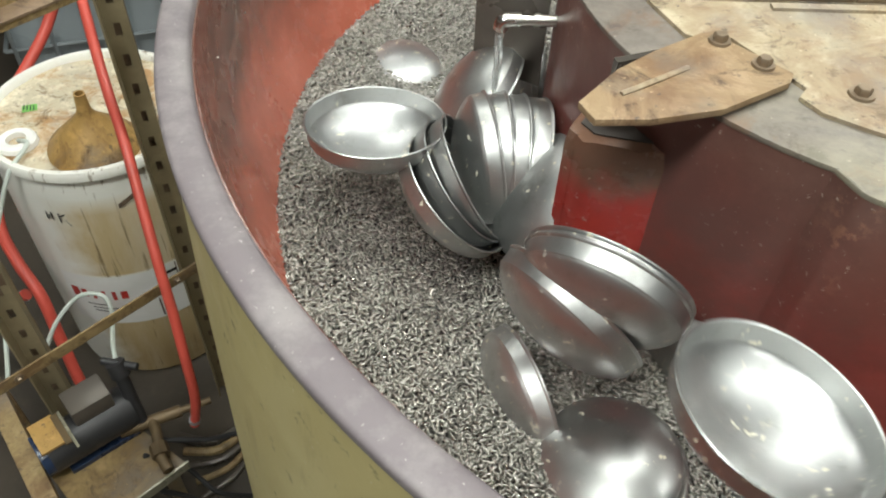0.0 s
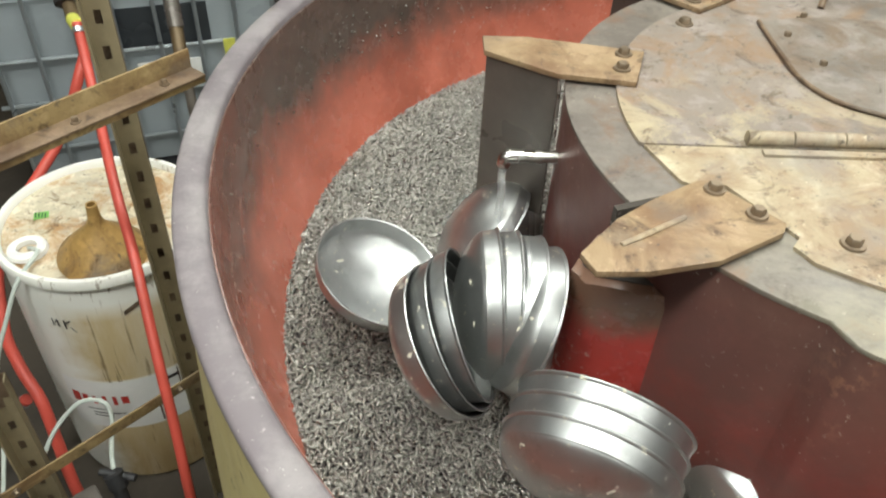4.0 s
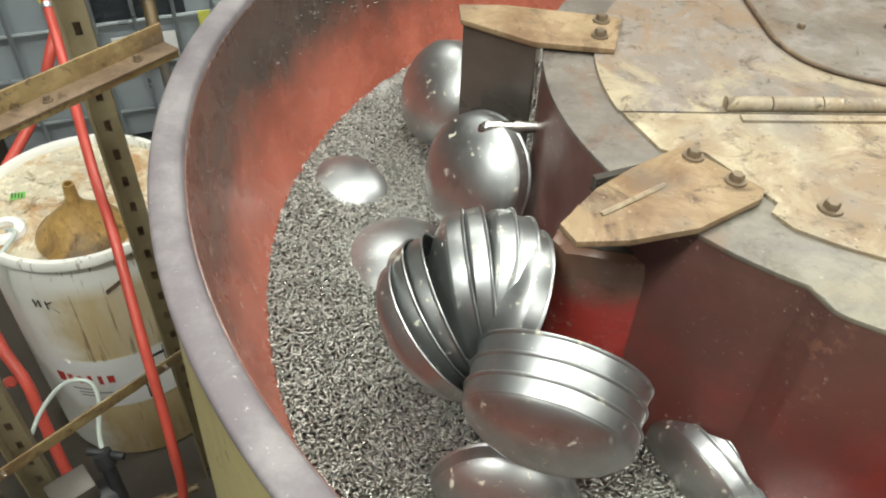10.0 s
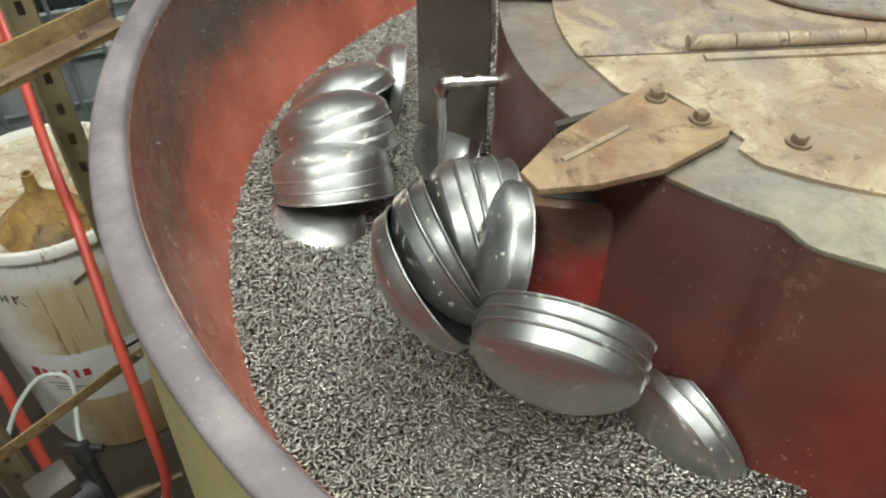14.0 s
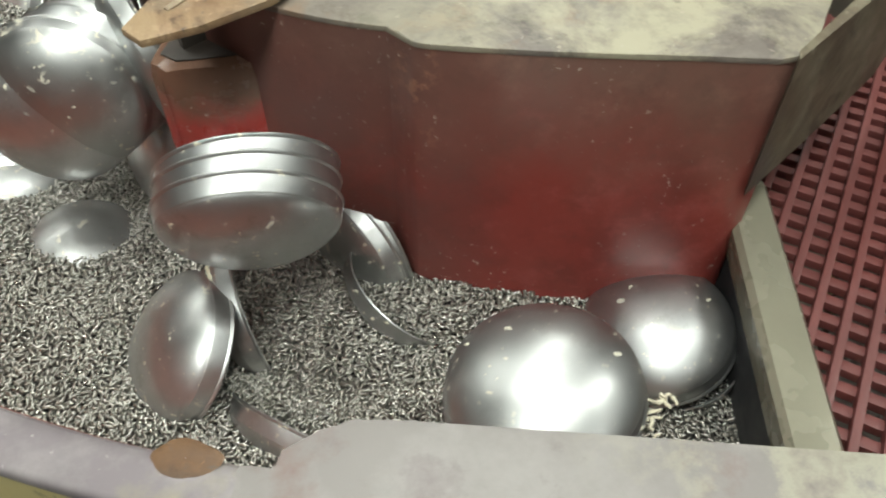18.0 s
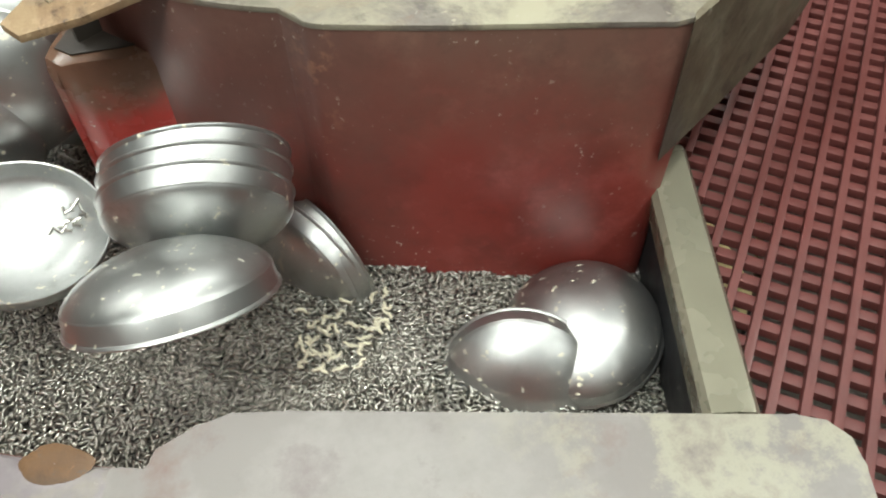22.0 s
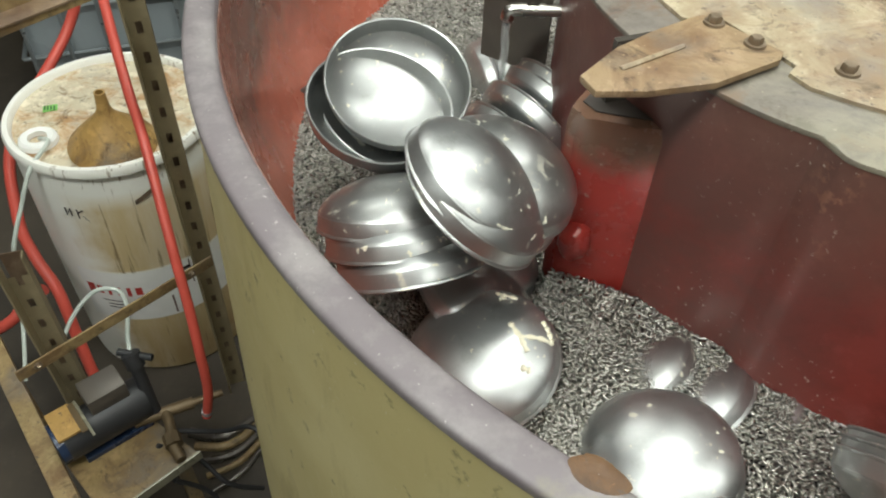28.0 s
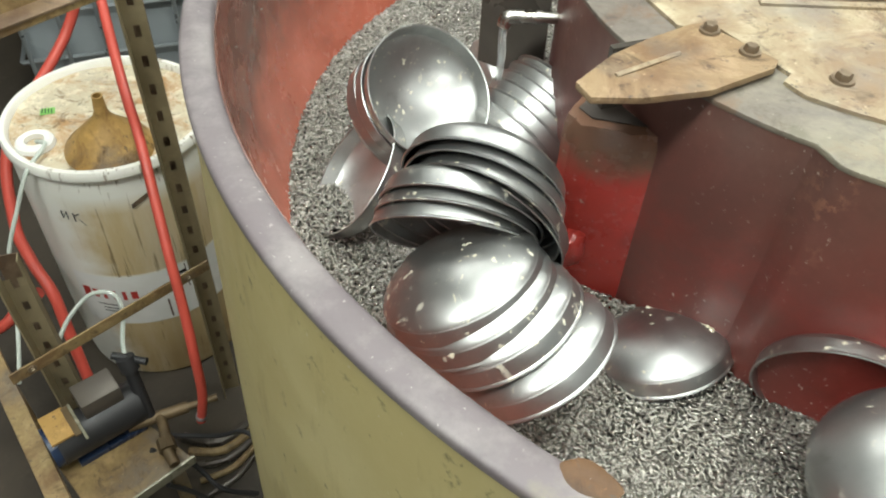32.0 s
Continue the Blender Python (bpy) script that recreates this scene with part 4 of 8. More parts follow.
for i, pts in enumerate((
        [(-1.565, 0.865, 1.42), (-1.53, 0.78, 1.30), (-1.439, 0.575, 1.188), (-1.395, 0.481, 1.125), (-1.353, 0.398, 1.074), (-1.276, 0.218, 0.901), (-1.242, 0.139, 0.771), (-1.226, 0.091, 0.656), (-1.227, 0.075, 0.52), (-1.25, 0.07, 0.40)],
        [(-1.80, 1.60, 1.30), (-1.774, 1.52, 1.225), (-1.796, 1.27, 1.07), (-1.87, 1.16, 0.88), (-1.98, 0.85, 0.70), (-1.90, 0.60, 0.60), (-1.821, 0.486, 0.549), (-1.751, 0.417, 0.483), (-1.72, 0.366, 0.365), (-1.686, 0.311, 0.243), (-1.66, 0.28, 0.10)],
        [(-2.25, 0.30, 0.22), (-1.938, 0.365, 0.364), (-1.874, 0.415, 0.412), (-1.80, 0.43, 0.47)])):
    rad = 0.0125 if i == 0 else 0.017
    hose = holder("red_hose", "red rubber hose hanging beside the drum" if i == 0 else "thick red rubber hose behind the rack", "hose", "red hoses")
    part("tube", tube(bmesh.new(), spline(pts, 8), rad, 14), M["hose"], hose)
    for e0, e1 in ((pts[0], pts[1]), (pts[-1], pts[-2])):
        e0, e1 = Vector(e0), Vector(e1)
        dd_ = (e1 - e0).normalized()
        part("clamp", tube(bmesh.new(), [e0 + dd_ * 0.012, e0 + dd_ * 0.024], rad + 0.002, 14), M["cage"], hose, "steel hose clamp")
thing("clear_hose", tube(bmesh.new(), spline([(-1.745, 0.615, 0.884), (-1.70, 0.575, 0.905), (-1.728, 0.500, 0.875), (-1.761, 0.447, 0.789), (-1.790, 0.371, 0.680), (-1.802, 0.315, 0.524), (-1.789, 0.236, 0.448), (-1.782, 0.168, 0.383)], 8), 0.006, 8), M["clear"], "thin clear hose out of the drum bung", "hose")
thing("clear_hose", tube(bmesh.new(), spline([(-1.715, 0.24, 0.38), (-1.704, 0.286, 0.427), (-1.675, 0.339, 0.478), (-1.622, 0.385, 0.522), (-1.558, 0.39, 0.526), (-1.528, 0.356, 0.494), (-1.50, 0.25, 0.46), (-1.43, 0.12, 0.44)], 8), 0.0065, 8), M["clear"], "thin clear hose looping over the pump", "hose")

# pump on its yellow tray
stand = holder("pump_stand", "yellow painted steel pump stand with a tray", "stand")
part("tray", prism(bmesh.new(), [(-1.60, -0.06), (-1.44, 0.09), (-1.24, -0.04), (-1.42, -0.23)], 0.375, 0.385, 0.002), M["tray"], stand)
part("rail", bar(bmesh.new(), (-1.93, 0.30, 0.40), (-1.45, -0.28, 0.40), 0.05, 0.05, bevel=0.006), M["beam"], stand)
for x, y in ((-1.88, 0.24), (-1.48, -0.24), (-1.30, -0.04), (-1.50, 0.12)):
    part("leg", box(bmesh.new(), (0.035, 0.035, 0.38), pose(x, y, 0.19, 0, 0, 40), 0.004), M["beam"], stand)
part("lip", bar(bmesh.new(), (-1.42, -0.23, 0.392), (-1.24, -0.04, 0.392), 0.006, 0.03), M["rail"], stand)

pump = holder("pump", "small black and blue electric pump with a rusty end", "pump", at=pose(-1.487, 0.022, 0.455, 0, 0, 42))
part("motor", tube(bmesh.new(), [(-0.115, 0, 0), (0.10, 0, 0)], 0.058, 20), M["black"], pump, "black motor body")
part("end_cap", tube(bmesh.new(), [(-0.135, 0, 0), (-0.115, 0, 0)], 0.056, 20), M["blue"], pump, "dark blue end cap")
part("junction_box", box(bmesh.new(), (0.10, 0.08, 0.06), pose(0.02, 0.02, 0.075), 0.006), M["dark"], pump)
part("rusty_bracket", box(bmesh.new(), (0.060, 0.095, 0.008), pose(-0.095, 0.0, 0.063), 0.002), M["funnel"], pump, "orange rusted bracket")
part("name_plate", box(bmesh.new(), (0.016, 0.10, 0.004), pose(-0.062, -0.01, 0.068), 0.001), M["brass"], pump)
part("strap", box(bmesh.new(), (0.007, 0.125, 0.004), pose(-0.05, -0.02, 0.066), 0.001), M["rail"], pump)
part("foot", box(bmesh.new(), (0.18, 0.10, 0.016), pose(0, 0, -0.062), 0.003), M["blue"], pump)

valve = holder("valve_set", "black valve handle on dirty brass pipe fittings", "valve", at=pose(-1.38, 0.06, 0.40))
part("stem", tube(bmesh.new(), [(-0.030, 0.045, 0.17), (0.0, 0.0, 0.03)], 0.017, 12), M["black"], valve)
part("handle", tube(bmesh.new(), [(-0.075, 0.065, 0.195), (0.015, 0.055, 0.19)], 0.010, 10), M["black"], valve)
part("head", tube(bmesh.new(), [(-0.040, 0.058, 0.20), (-0.028, 0.044, 0.165)], 0.024, 14), M["black"], valve)
part("tee", tube(bmesh.new(), [(-0.05, -0.03, 0.015), (0.09, 0.04, 0.015)], 0.016, 12), M["brass"], valve)
part("elbow", tube(bmesh.new(), spline([(0.02, 0.01, 0.015), (0.045, -0.03, 0.02), (0.07, -0.09, 0.018), (0.10, -0.13, 0.012)], 4), 0.014, 12), M["brass"], valve)
part("union", tube(bmesh.new(), [(0.058, -0.065, 0.02), (0.075, -0.095, 0.018)], 0.023, 8), M["brass"], valve)
part("nipple", tube(bmesh.new(), [(0.09, 0.04, 0.015), (0.16, 0.075, 0.015)], 0.010, 10), M["brass"], valve)
for k, pts in enumerate(([(-1.33, 0.02, 0.40), (-1.22, 0.06, 0.34), (-1.15, 0.10, 0.30), (-1.08, 0.05, 0.28)], [(-1.36, -0.02, 0.39), (-1.28, 0.0, 0.30), (-1.20, -0.03, 0.22), (-1.12, 0.0, 0.14)],
                         [(-1.30, -0.10, 0.36), (-1.24, -0.06, 0.22), (-1.16, -0.1, 0.1), (-1.1, -0.05, 0.02)])):
    thing("black_cable", tube(bmesh.new(), spline(pts, 6), 0.007, 8), M["black"], "loose black cable below the pump", "cable", "loose cables")
for k in range(5):
    pts = [(-1.30 - 0.03 * k, 0.05 + 0.05 * k, 0.008), (-1.22 - 0.02 * k, 0.12 + 0.03 * k, 0.01), (-1.18, 0.20 + 0.04 * k, 0.008), (-1.10 - 0.03 * k, 0.26, 0.008)]
    thing("floor_scrap", tube(bmesh.new(), spline(pts, 4), 0.008 + 0.002 * k, 8), M["beam" if k % 2 else "dark"], "dirty scrap pipe lying on the floor", "scrap", "floor scraps")

# upright pipes beside the rack
gauge = holder("hanging_pipe", "black insulated pipe hanging behind the rack", "pipe")
part("sleeve", tube(bmesh.new(), [(-1.76, 1.29, 1.74), (-1.691, 1.123, 1.531), (-1.645, 1.011, 1.40)], 0.036, 18), M["black"], gauge)
part("fitting", tube(bmesh.new(), [(-1.645, 1.011, 1.40), (-1.60, 0.92, 1.40)], 0.018, 12), M["brass"], gauge)
part("clamp", tube(bmesh.new(), [(-1.60, 0.92, 1.40), (-1.565, 0.865, 1.41)], 0.018, 12), M["yellow"], gauge)
lance = holder("upright_pipe", "dark upright pipe with brass joints", "pipe")
part("pipe", tube(bmesh.new(), [(-1.56, 1.55, 1.60), (-1.488, 1.326, 1.31)], 0.016, 12), M["black"], lance)
part("joint", tube(bmesh.new(), [(-1.488, 1.326, 1.31), (-1.464, 1.257, 1.223)], 0.024, 12), M["dark"], lance)
part("brass_joint", tube(bmesh.new(), [(-1.464, 1.257, 1.223), (-1.448, 1.21, 1.16)], 0.020, 12), M["brass"], lance)
part("lower_pipe", tube(bmesh.new(), [(-1.448, 1.21, 1.16), (-1.40, 1.10, 0.95), (-1.36, 1.06, 0.5), (-1.36, 1.06, 0.0)], 0.016, 12), M["dark"], lance)

# storage tote behind
tote = holder("storage_tote", "grey plastic storage tote in a galvanised cage", "storage tote", at=pose(-1.93, 2.08, 0, 0, 0, 19))
part("pallet", box(bmesh.new(), (1.20, 1.00, 0.13), pose(0, 0.5, 0.065), 0.01), M["black"], tote)
part("tank", box(bmesh.new(), (1.14, 0.94, 0.82), pose(0, 0.5, 0.55), 0.05), M["ibc"], tote, "cloudy blue-grey plastic tank")
part("lid_face", box(bmesh.new(), (1.10, 0.90, 0.03), pose(0, 0.5, 0.965), 0.012), M["ibc"], tote, "dusty pale grey top")
part("dark_band", box(bmesh.new(), (0.42, 0.006, 0.18), pose(0.08, 0.028, 0.80), 0.002), M["ibc_dark"], tote, "dark label plate")
part("white_label", box(bmesh.new(), (0.26, 0.006, 0.12), pose(0.10, -0.012, 0.60), 0.002), M["white"], tote, "white label sheet")
for z in (0.30, 0.52, 0.72, 0.99):
    for y in (-0.005, 1.0):
        part("cage_bar", tube(bmesh.new(), [(-0.60, y, z), (0.60, y, z)], 0.010, 8), M["cage"], tote)
for k in range(8):
    part("cage_post", tube(bmesh.new(), [(-0.56 + 0.16 * k, -0.012, 0.12), (-0.56 + 0.16 * k, -0.012, 0.99)], 0.009, 8), M["cage"], tote)
for sx in (-0.6, 0.6):
    for z in (0.30, 0.72, 0.99):
        part("side_bar", tube(bmesh.new(), [(sx, 0, z), (sx, 1.0, z)], 0.010, 8), M["cage"], tote)
tagb = part("yellow_tag", box(bmesh.new(), (0.05, 0.004, 0.07), pose(0.36, -0.02, 0.70)), M["yellow"], tote, "yellow tag")
part("yellow_tag", box(bmesh.new(), (0.09, 0.06, 0.003), pose(-0.45, 0.35, 0.983)), M["yellow"], tote, "yellow tag")
bucket = holder("red_bucket", "red plastic bucket standing behind the tub", "bucket", at=pose(-1.14, 2.52, 0))
part("shell", turned(bmesh.new(), [(0.20, 0.30), (0.27, 0.88), (0.285, 0.885), (0.285, 0.90), (0.27, 0.90), (0.195, 0.31)], 40), M["red_plastic"], bucket)
part("stool", box(bmesh.new(), (0.36, 0.36, 0.31), pose(0, 0, 0.155), 0.01), M["dark"], bucket)


# ---- metal bowls ----
BOWL_R = 0.1000


def metal_bowl():
    """A spun steel bowl: a dome that meets a short flared band in a crease, rim in the plane z = 0, apex up."""
    ob = holder("metal_bowl", "burnished spun steel bowl tumbling among the pins", "bowl", "metal bowls")
    cap_h, band, r1 = 0.037, 0.0235, BOWL_R - 0.0040
    outer = []
    for k in range(17):
        u = math.sin(math.pi / 2 * k / 16)
        outer.append((r1 * u, band + cap_h * (1 - u ** 2.2) ** 0.78))
    outer[0] = (0.0006, outer[0][1])
    inner = [(max(0.0006, r - 0.0013), z - 0.0015) for r, z in reversed(outer)]
    part("dome", turned(bmesh.new(), outer + inner, 64), M["steel"], ob)
    lip = [(r1 - 0.0016, band + 0.0012), (r1 + 0.0006, band - 0.0004), (r1 + 0.0012, band - 0.0020), (BOWL_R - 0.0006, 0.0042), (BOWL_R + 0.0014, 0.0026), (BOWL_R + 0.0018, 0.0010), (BOWL_R + 0.0006, -0.0004), (BOWL_R - 0.0014, 0.0006),
           (BOWL_R - 0.0018, 0.0030), (r1 - 0.0008, band - 0.0030)]
    part("band", turned(bmesh.new(), lip, 64, 0, 360, True), M["steel"], ob, "straight bright band with a thin edge")
    return ob


bowl_1 = metal_bowl()
bowls = [bowl_1] + [copy_thing(bowl_1, pose(0, -0.8, 1.2)) for k in range(50 - 1)]


def dome_z(x, y):
    """Height of the outside of a bowl's dome above its rim plane."""
    u = min(1.0, math.hypot(x, y) / (BOWL_R - 0.0040))
    return 0.0235 + 0.037 * (1 - u ** 2.2) ** 0.78


def foam_smear(ob, strokes):
    """Branched ropes of dried slurry that cling to a bowl's dome."""
    for k, stroke in enumerate(strokes):
        pts = [Vector((v.x, v.y, dome_z(v.x, v.y) - 0.0018)) for v in spline([(x, y, 0) for x, y in stroke], 5)]
        rope = tube(bmesh.new(), pts, 0.004, 8, [0.0038 + 0.0012 * math.sin(2.1 * j + k) for j in range(len(pts))])
        part("foam_smear", rope, M["foam"], ob, "dried cream slurry smear")


foam_smear(bowls[29], [[(0.050, -0.002), (0.050, -0.024), (0.048, -0.045)], [(0.050, -0.024), (0.068, -0.033), (0.082, -0.043)], [(0.082, -0.040), (0.086, -0.026), (0.087, -0.012)],
                       [(0.060, 0.055), (0.066, 0.048), (0.078, 0.034)], [(0.066, 0.049), (0.062, 0.040)], [(0.030, -0.058), (0.038, -0.066)]])
foam_smear(bowls[39], [[(-0.044, 0.036), (-0.028, 0.052), (-0.013, 0.058), (0.010, 0.050), (0.033, 0.054)], [(0.033, 0.054), (0.045, 0.040), (0.062, 0.035)], [(-0.030, 0.030), (0.0, 0.040), (0.020, 0.034)],
                       [(0.050, 0.052), (0.060, 0.046), (0.068, 0.030)]])
grit = bmesh.new()
r_grit = random.Random(12)
for k in range(18):
    x, y, h = -0.066 + r_grit.gauss(0, 0.010), -0.017 + r_grit.gauss(0, 0.010), r_grit.uniform(0, math.pi)
    dx, dy = 0.0052 * math.cos(h), 0.0052 * math.sin(h)
    tube(grit, [(x - dx, y - dy, dome_z(x - dx, y - dy) - 0.0044), (x + dx, y + dy, dome_z(x + dx, y + dy) - 0.0044)], 0.0019, 6)
part("stuck_pins", grit, M["pins"], bowls[35], "steel pins lying in the bowl")


def foam_clump(seed):
    """A clump of pale slurry foam: short curled ropes and flat blobs."""
    r_ = random.Random(seed)
    g = bmesh.new()
    for k in range(38):
        a, d = r_.uniform(0, math.tau), 0.062 * r_.random() ** 0.7
        x, y, h = d * math.cos(a) * 1.3, d * math.sin(a) * 0.8, r_.uniform(0, math.tau)
        pts = []
        for j in range(5):
            pts.append((x, y, 0.002 * math.sin(j * 1.7 + k)))
            h += r_.uniform(-1.5, 1.5)
            x, y = x + 0.0055 * math.cos(h), y + 0.0055 * math.sin(h)
        tube(g, spline(pts, 3), 0.003, 7, [0.0007 + 0.0017 * math.sin(math.pi * (i + 0.6) / 14) * r_.uniform(0.8, 1.2) for i in range(13)])
    return thing("slurry_foam", g, M["foam"], "pale cream slurry foam drifting on the pins", "foam", "slurry foam", kind="stuff")


foam_clump_1 = foam_clump(3)
foam_clump_2 = foam_clump(8)


def bowl_path(ob, rows):
    """Key a bowl by its rim's centre and the way that its apex points, with no needless spin."""
    keys, q, last = [], None, None
    spin = 2.399 * bowls.index(ob)
    for t, x, y, z, ax, ay, az in rows:
        d = Vector((ax, ay, az)).normalized()
        if q is None:
            q = Vector((0, 0, 1)).rotation_difference(d) @ Euler((0, 0, spin)).to_quaternion()
            keys.append((t, Vector((x, y, z)), q.copy()))
        else:
            turn = last.rotation_difference(d)
            n = 1 + int(math.degrees(turn.angle) / 60)
            t0, p0, q0 = keys[-1]
            for k in range(1, n + 1):
                part_turn = Matrix.Identity(3).to_quaternion().slerp(turn, k / n)
                keys.append((t0 + (t - t0) * k / n, p0.lerp(Vector((x, y, z)), k / n), part_turn @ q0))
        last = d
        q = keys[-1][2]
    if keys[-1][0] < 32:
        keys.append((32.0, keys[-1][1], keys[-1][2]))
    walk(ob, [(t, Matrix.LocRotScale(p, r, None)) for t, p, r in keys])


# ---- what moves ----
def motions():
    for k, ob in enumerate(ring_rafts):
        a0 = RING_OUT - RAFT * (k + 1)
        marks = {0.0, 32.0} | {(a_ - a0) / RING_SPEED for a_ in (RING_IN - 8, RING_IN, RING_OUT - 4, RING_OUT + 4)} | {2.0 * c for c in range(1, 16)}
        rows = [(t_, min(max(a0 + RING_SPEED * t_, RING_IN - 8), RING_OUT + 4)) for t_ in sorted(marks) if 0 <= t_ <= 32]
        walk(ob, [(t_, pose(0, 0, -DROP if a_ < RING_IN - 4 or a_ > RING_OUT else 0, 0, 0, a_)) for t_, a_ in rows])
    run = CYCLE - CHUTE_BACK
    marks = [(0, CHUTE_IN, DROP), (0.4, CHUTE_IN + 0.4 * CHUTE_SPEED, 0.002)]
    marks += [(f, CHUTE_IN + f * CHUTE_SPEED, 0.002) for f in (1.2, 2.0, 2.8, 3.6, 4.4, 5.2, 6.0, 6.8)]
    marks += [(run - 0.5, CHUTE_OUT - 0.5 * CHUTE_SPEED, 0.002), (run, CHUTE_OUT, DROP), (CYCLE - 0.3, CHUTE_IN - 0.03, DROP + 0.005), (CYCLE, CHUTE_IN, DROP)]
    for k, ob in enumerate(chute_rafts):
        t0, rows = -k * STRIP / CHUTE_SPEED, []
        times = {0.0, 32.0} | {t0 + c * CYCLE + f for c in range(6) for f, *_ in marks[:-1] if 0.2 < t0 + c * CYCLE + f < 31.8}
        for t_ in sorted(times):
            f = (t_ - t0) % CYCLE
            s_, drop = np.interp(f, [q[0] for q in marks], [q[1] for q in marks]), np.interp(f, [q[0] for q in marks], [q[2] for q in marks])
            rows.append((t_, pose(*along(float(s_), 0), float(chute_z(s_ + STRIP / 2) - drop))))
        walk(ob, rows)
    bowl_path(bowls[0], [(0, -0.726, -0.102, 1.553, -0.01, -0.14, -0.99), (1, -0.744, -0.048, 1.518, -0.02, -0.13, -0.99), (2, -0.758, -0.010, 1.469, -0.14, 0.01, -0.99), (3, -0.731, -0.037, 1.487, -0.35, 0.13, -0.93), (4, -0.728, -0.095, 1.510, -0.39, 0.10, -0.91), (4.5, -0.726, -0.103, 1.508, -0.54, -0.04, -0.84), (6.5, -0.615, -0.242, 1.610, -0.82, -0.05, -0.58), (7, -0.610, -0.254, 1.602, -0.82, -0.04, -0.57), (8, -0.622, -0.274, 1.585, -0.79, -0.09, -0.60), (9, -0.628, -0.269, 1.588, -0.66, -0.21, -0.72), (10, -0.612, -0.316, 1.585, -0.76, -0.12, -0.64), (11, -0.610, -0.316, 1.582, -0.75, -0.12, -0.65), (12, -0.598, -0.292, 1.585, -0.78, -0.07, -0.62), (13, -0.592, -0.295, 1.580, -0.79, -0.07, -0.61), (13.5, -0.589, -0.297, 1.576, -0.80, -0.07, -0.60), (15.5, -0.550, -0.237, 1.559, -0.83, -0.51, -0.21), (16, -0.584, -0.267, 1.585, -0.81, -0.56, -0.16), (16.5, -0.590, -0.237, 1.566, -0.84, -0.54, -0.09), (17, -0.605, -0.184, 1.590, -0.51, -0.85, 0.14), (18, -0.608, -0.154, 1.569, -0.40, -0.91, 0.15), (19, -0.580, -0.139, 1.550, -0.35, -0.93, 0.10), (21, -0.600, -0.133, 1.541, -0.44, -0.90, -0.02), (24, -0.632, -0.136, 1.541, -0.52, -0.84, -0.14), (25, -0.664, -0.120, 1.534, -0.67, -0.70, -0.25), (26, -0.521, 0.019, 1.336, -0.69, -0.56, -0.46), (28.5, -0.594, -0.373, 1.605, 0.55, 0.25, 0.80), (29, -0.578, -0.368, 1.598, 0.54, 0.25, 0.81), (29.35, -0.611, -0.380, 1.566, 0.09, 0.83, 0.56), (30, -0.617, -0.383, 1.568, 0.09, 0.82, 0.56), (31, -0.619, -0.386, 1.562, 0.10, 0.84, 0.54), (32, -0.620, -0.388, 1.569, 0.09, 0.83, 0.55)])
    bowl_path(bowls[1], [(0, -0.603, -0.167, 1.480, -0.69, -0.07, -0.72), (1, -0.621, -0.166, 1.490, -0.82, 0.06, -0.57), (2, -0.623, -0.167, 1.505, -0.83, 0.07, -0.56), (3, -0.627, -0.239, 1.544, -0.79, 0.00, -0.62), (4, -0.624, -0.299, 1.585, -0.82, 0.02, -0.57), (4.5, -0.621, -0.299, 1.590, -0.83, 0.03, -0.56), (6.5, -0.605, -0.220, 1.609, -0.90, -0.02, -0.43), (7, -0.600, -0.232, 1.600, -0.90, -0.01, -0.43), (8, -0.612, -0.251, 1.583, -0.88, -0.06, -0.46), (9, -0.619, -0.245, 1.588, -0.79, -0.18, -0.59), (10, -0.608, -0.292, 1.583, -0.84, -0.13, -0.53), (11, -0.606, -0.291, 1.581, -0.83, -0.13, -0.54), (12, -0.571, -0.247, 1.583, -0.81, -0.12, -0.58), (13, -0.564, -0.249, 1.579, -0.82, -0.14, -0.55), (13.5, -0.562, -0.251, 1.575, -0.83, -0.14, -0.54), (15.5, -0.536, -0.222, 1.557, -0.85, -0.47, -0.23), (16, -0.570, -0.252, 1.581, -0.84, -0.52, -0.17), (16.5, -0.575, -0.223, 1.563, -0.86, -0.50, -0.10), (17, -0.584, -0.176, 1.601, -0.57, -0.82, 0.10), (17.5, -0.577, -0.178, 1.592, -0.47, -0.88, 0.11), (18, -0.581, -0.161, 1.591, -0.41, -0.90, 0.13), (19, -0.549, -0.143, 1.576, -0.34, -0.93, 0.11), (21, -0.554, -0.138, 1.572, -0.26, -0.96, 0.11), (23, -0.547, -0.138, 1.611, -0.18, -0.98, 0.13), (24, -0.555, -0.364, 1.725, -0.37, -0.81, 0.46), (24.5, -0.538, -0.346, 1.677, -0.41, -0.78, 0.47), (25, -0.582, -0.277, 1.578, -0.19, -0.96, 0.20), (25.5, -0.566, -0.336, 1.564, -0.50, -0.74, 0.45), (26, -0.597, -0.336, 1.555, 0.53, -0.70, 0.48), (26.5, -0.621, -0.324, 1.565, 0.53, -0.71, 0.47), (28.5, -0.592, -0.371, 1.607, 0.55, 0.25, 0.80), (29, -0.576, -0.366, 1.600, 0.54, 0.24, 0.81), (29.35, -0.607, -0.379, 1.577, 0.16, 0.86, 0.48), (30, -0.613, -0.382, 1.579, 0.16, 0.86, 0.48), (31, -0.616, -0.385, 1.572, 0.16, 0.87, 0.46), (32, -0.616, -0.387, 1.580, 0.16, 0.87, 0.47)])
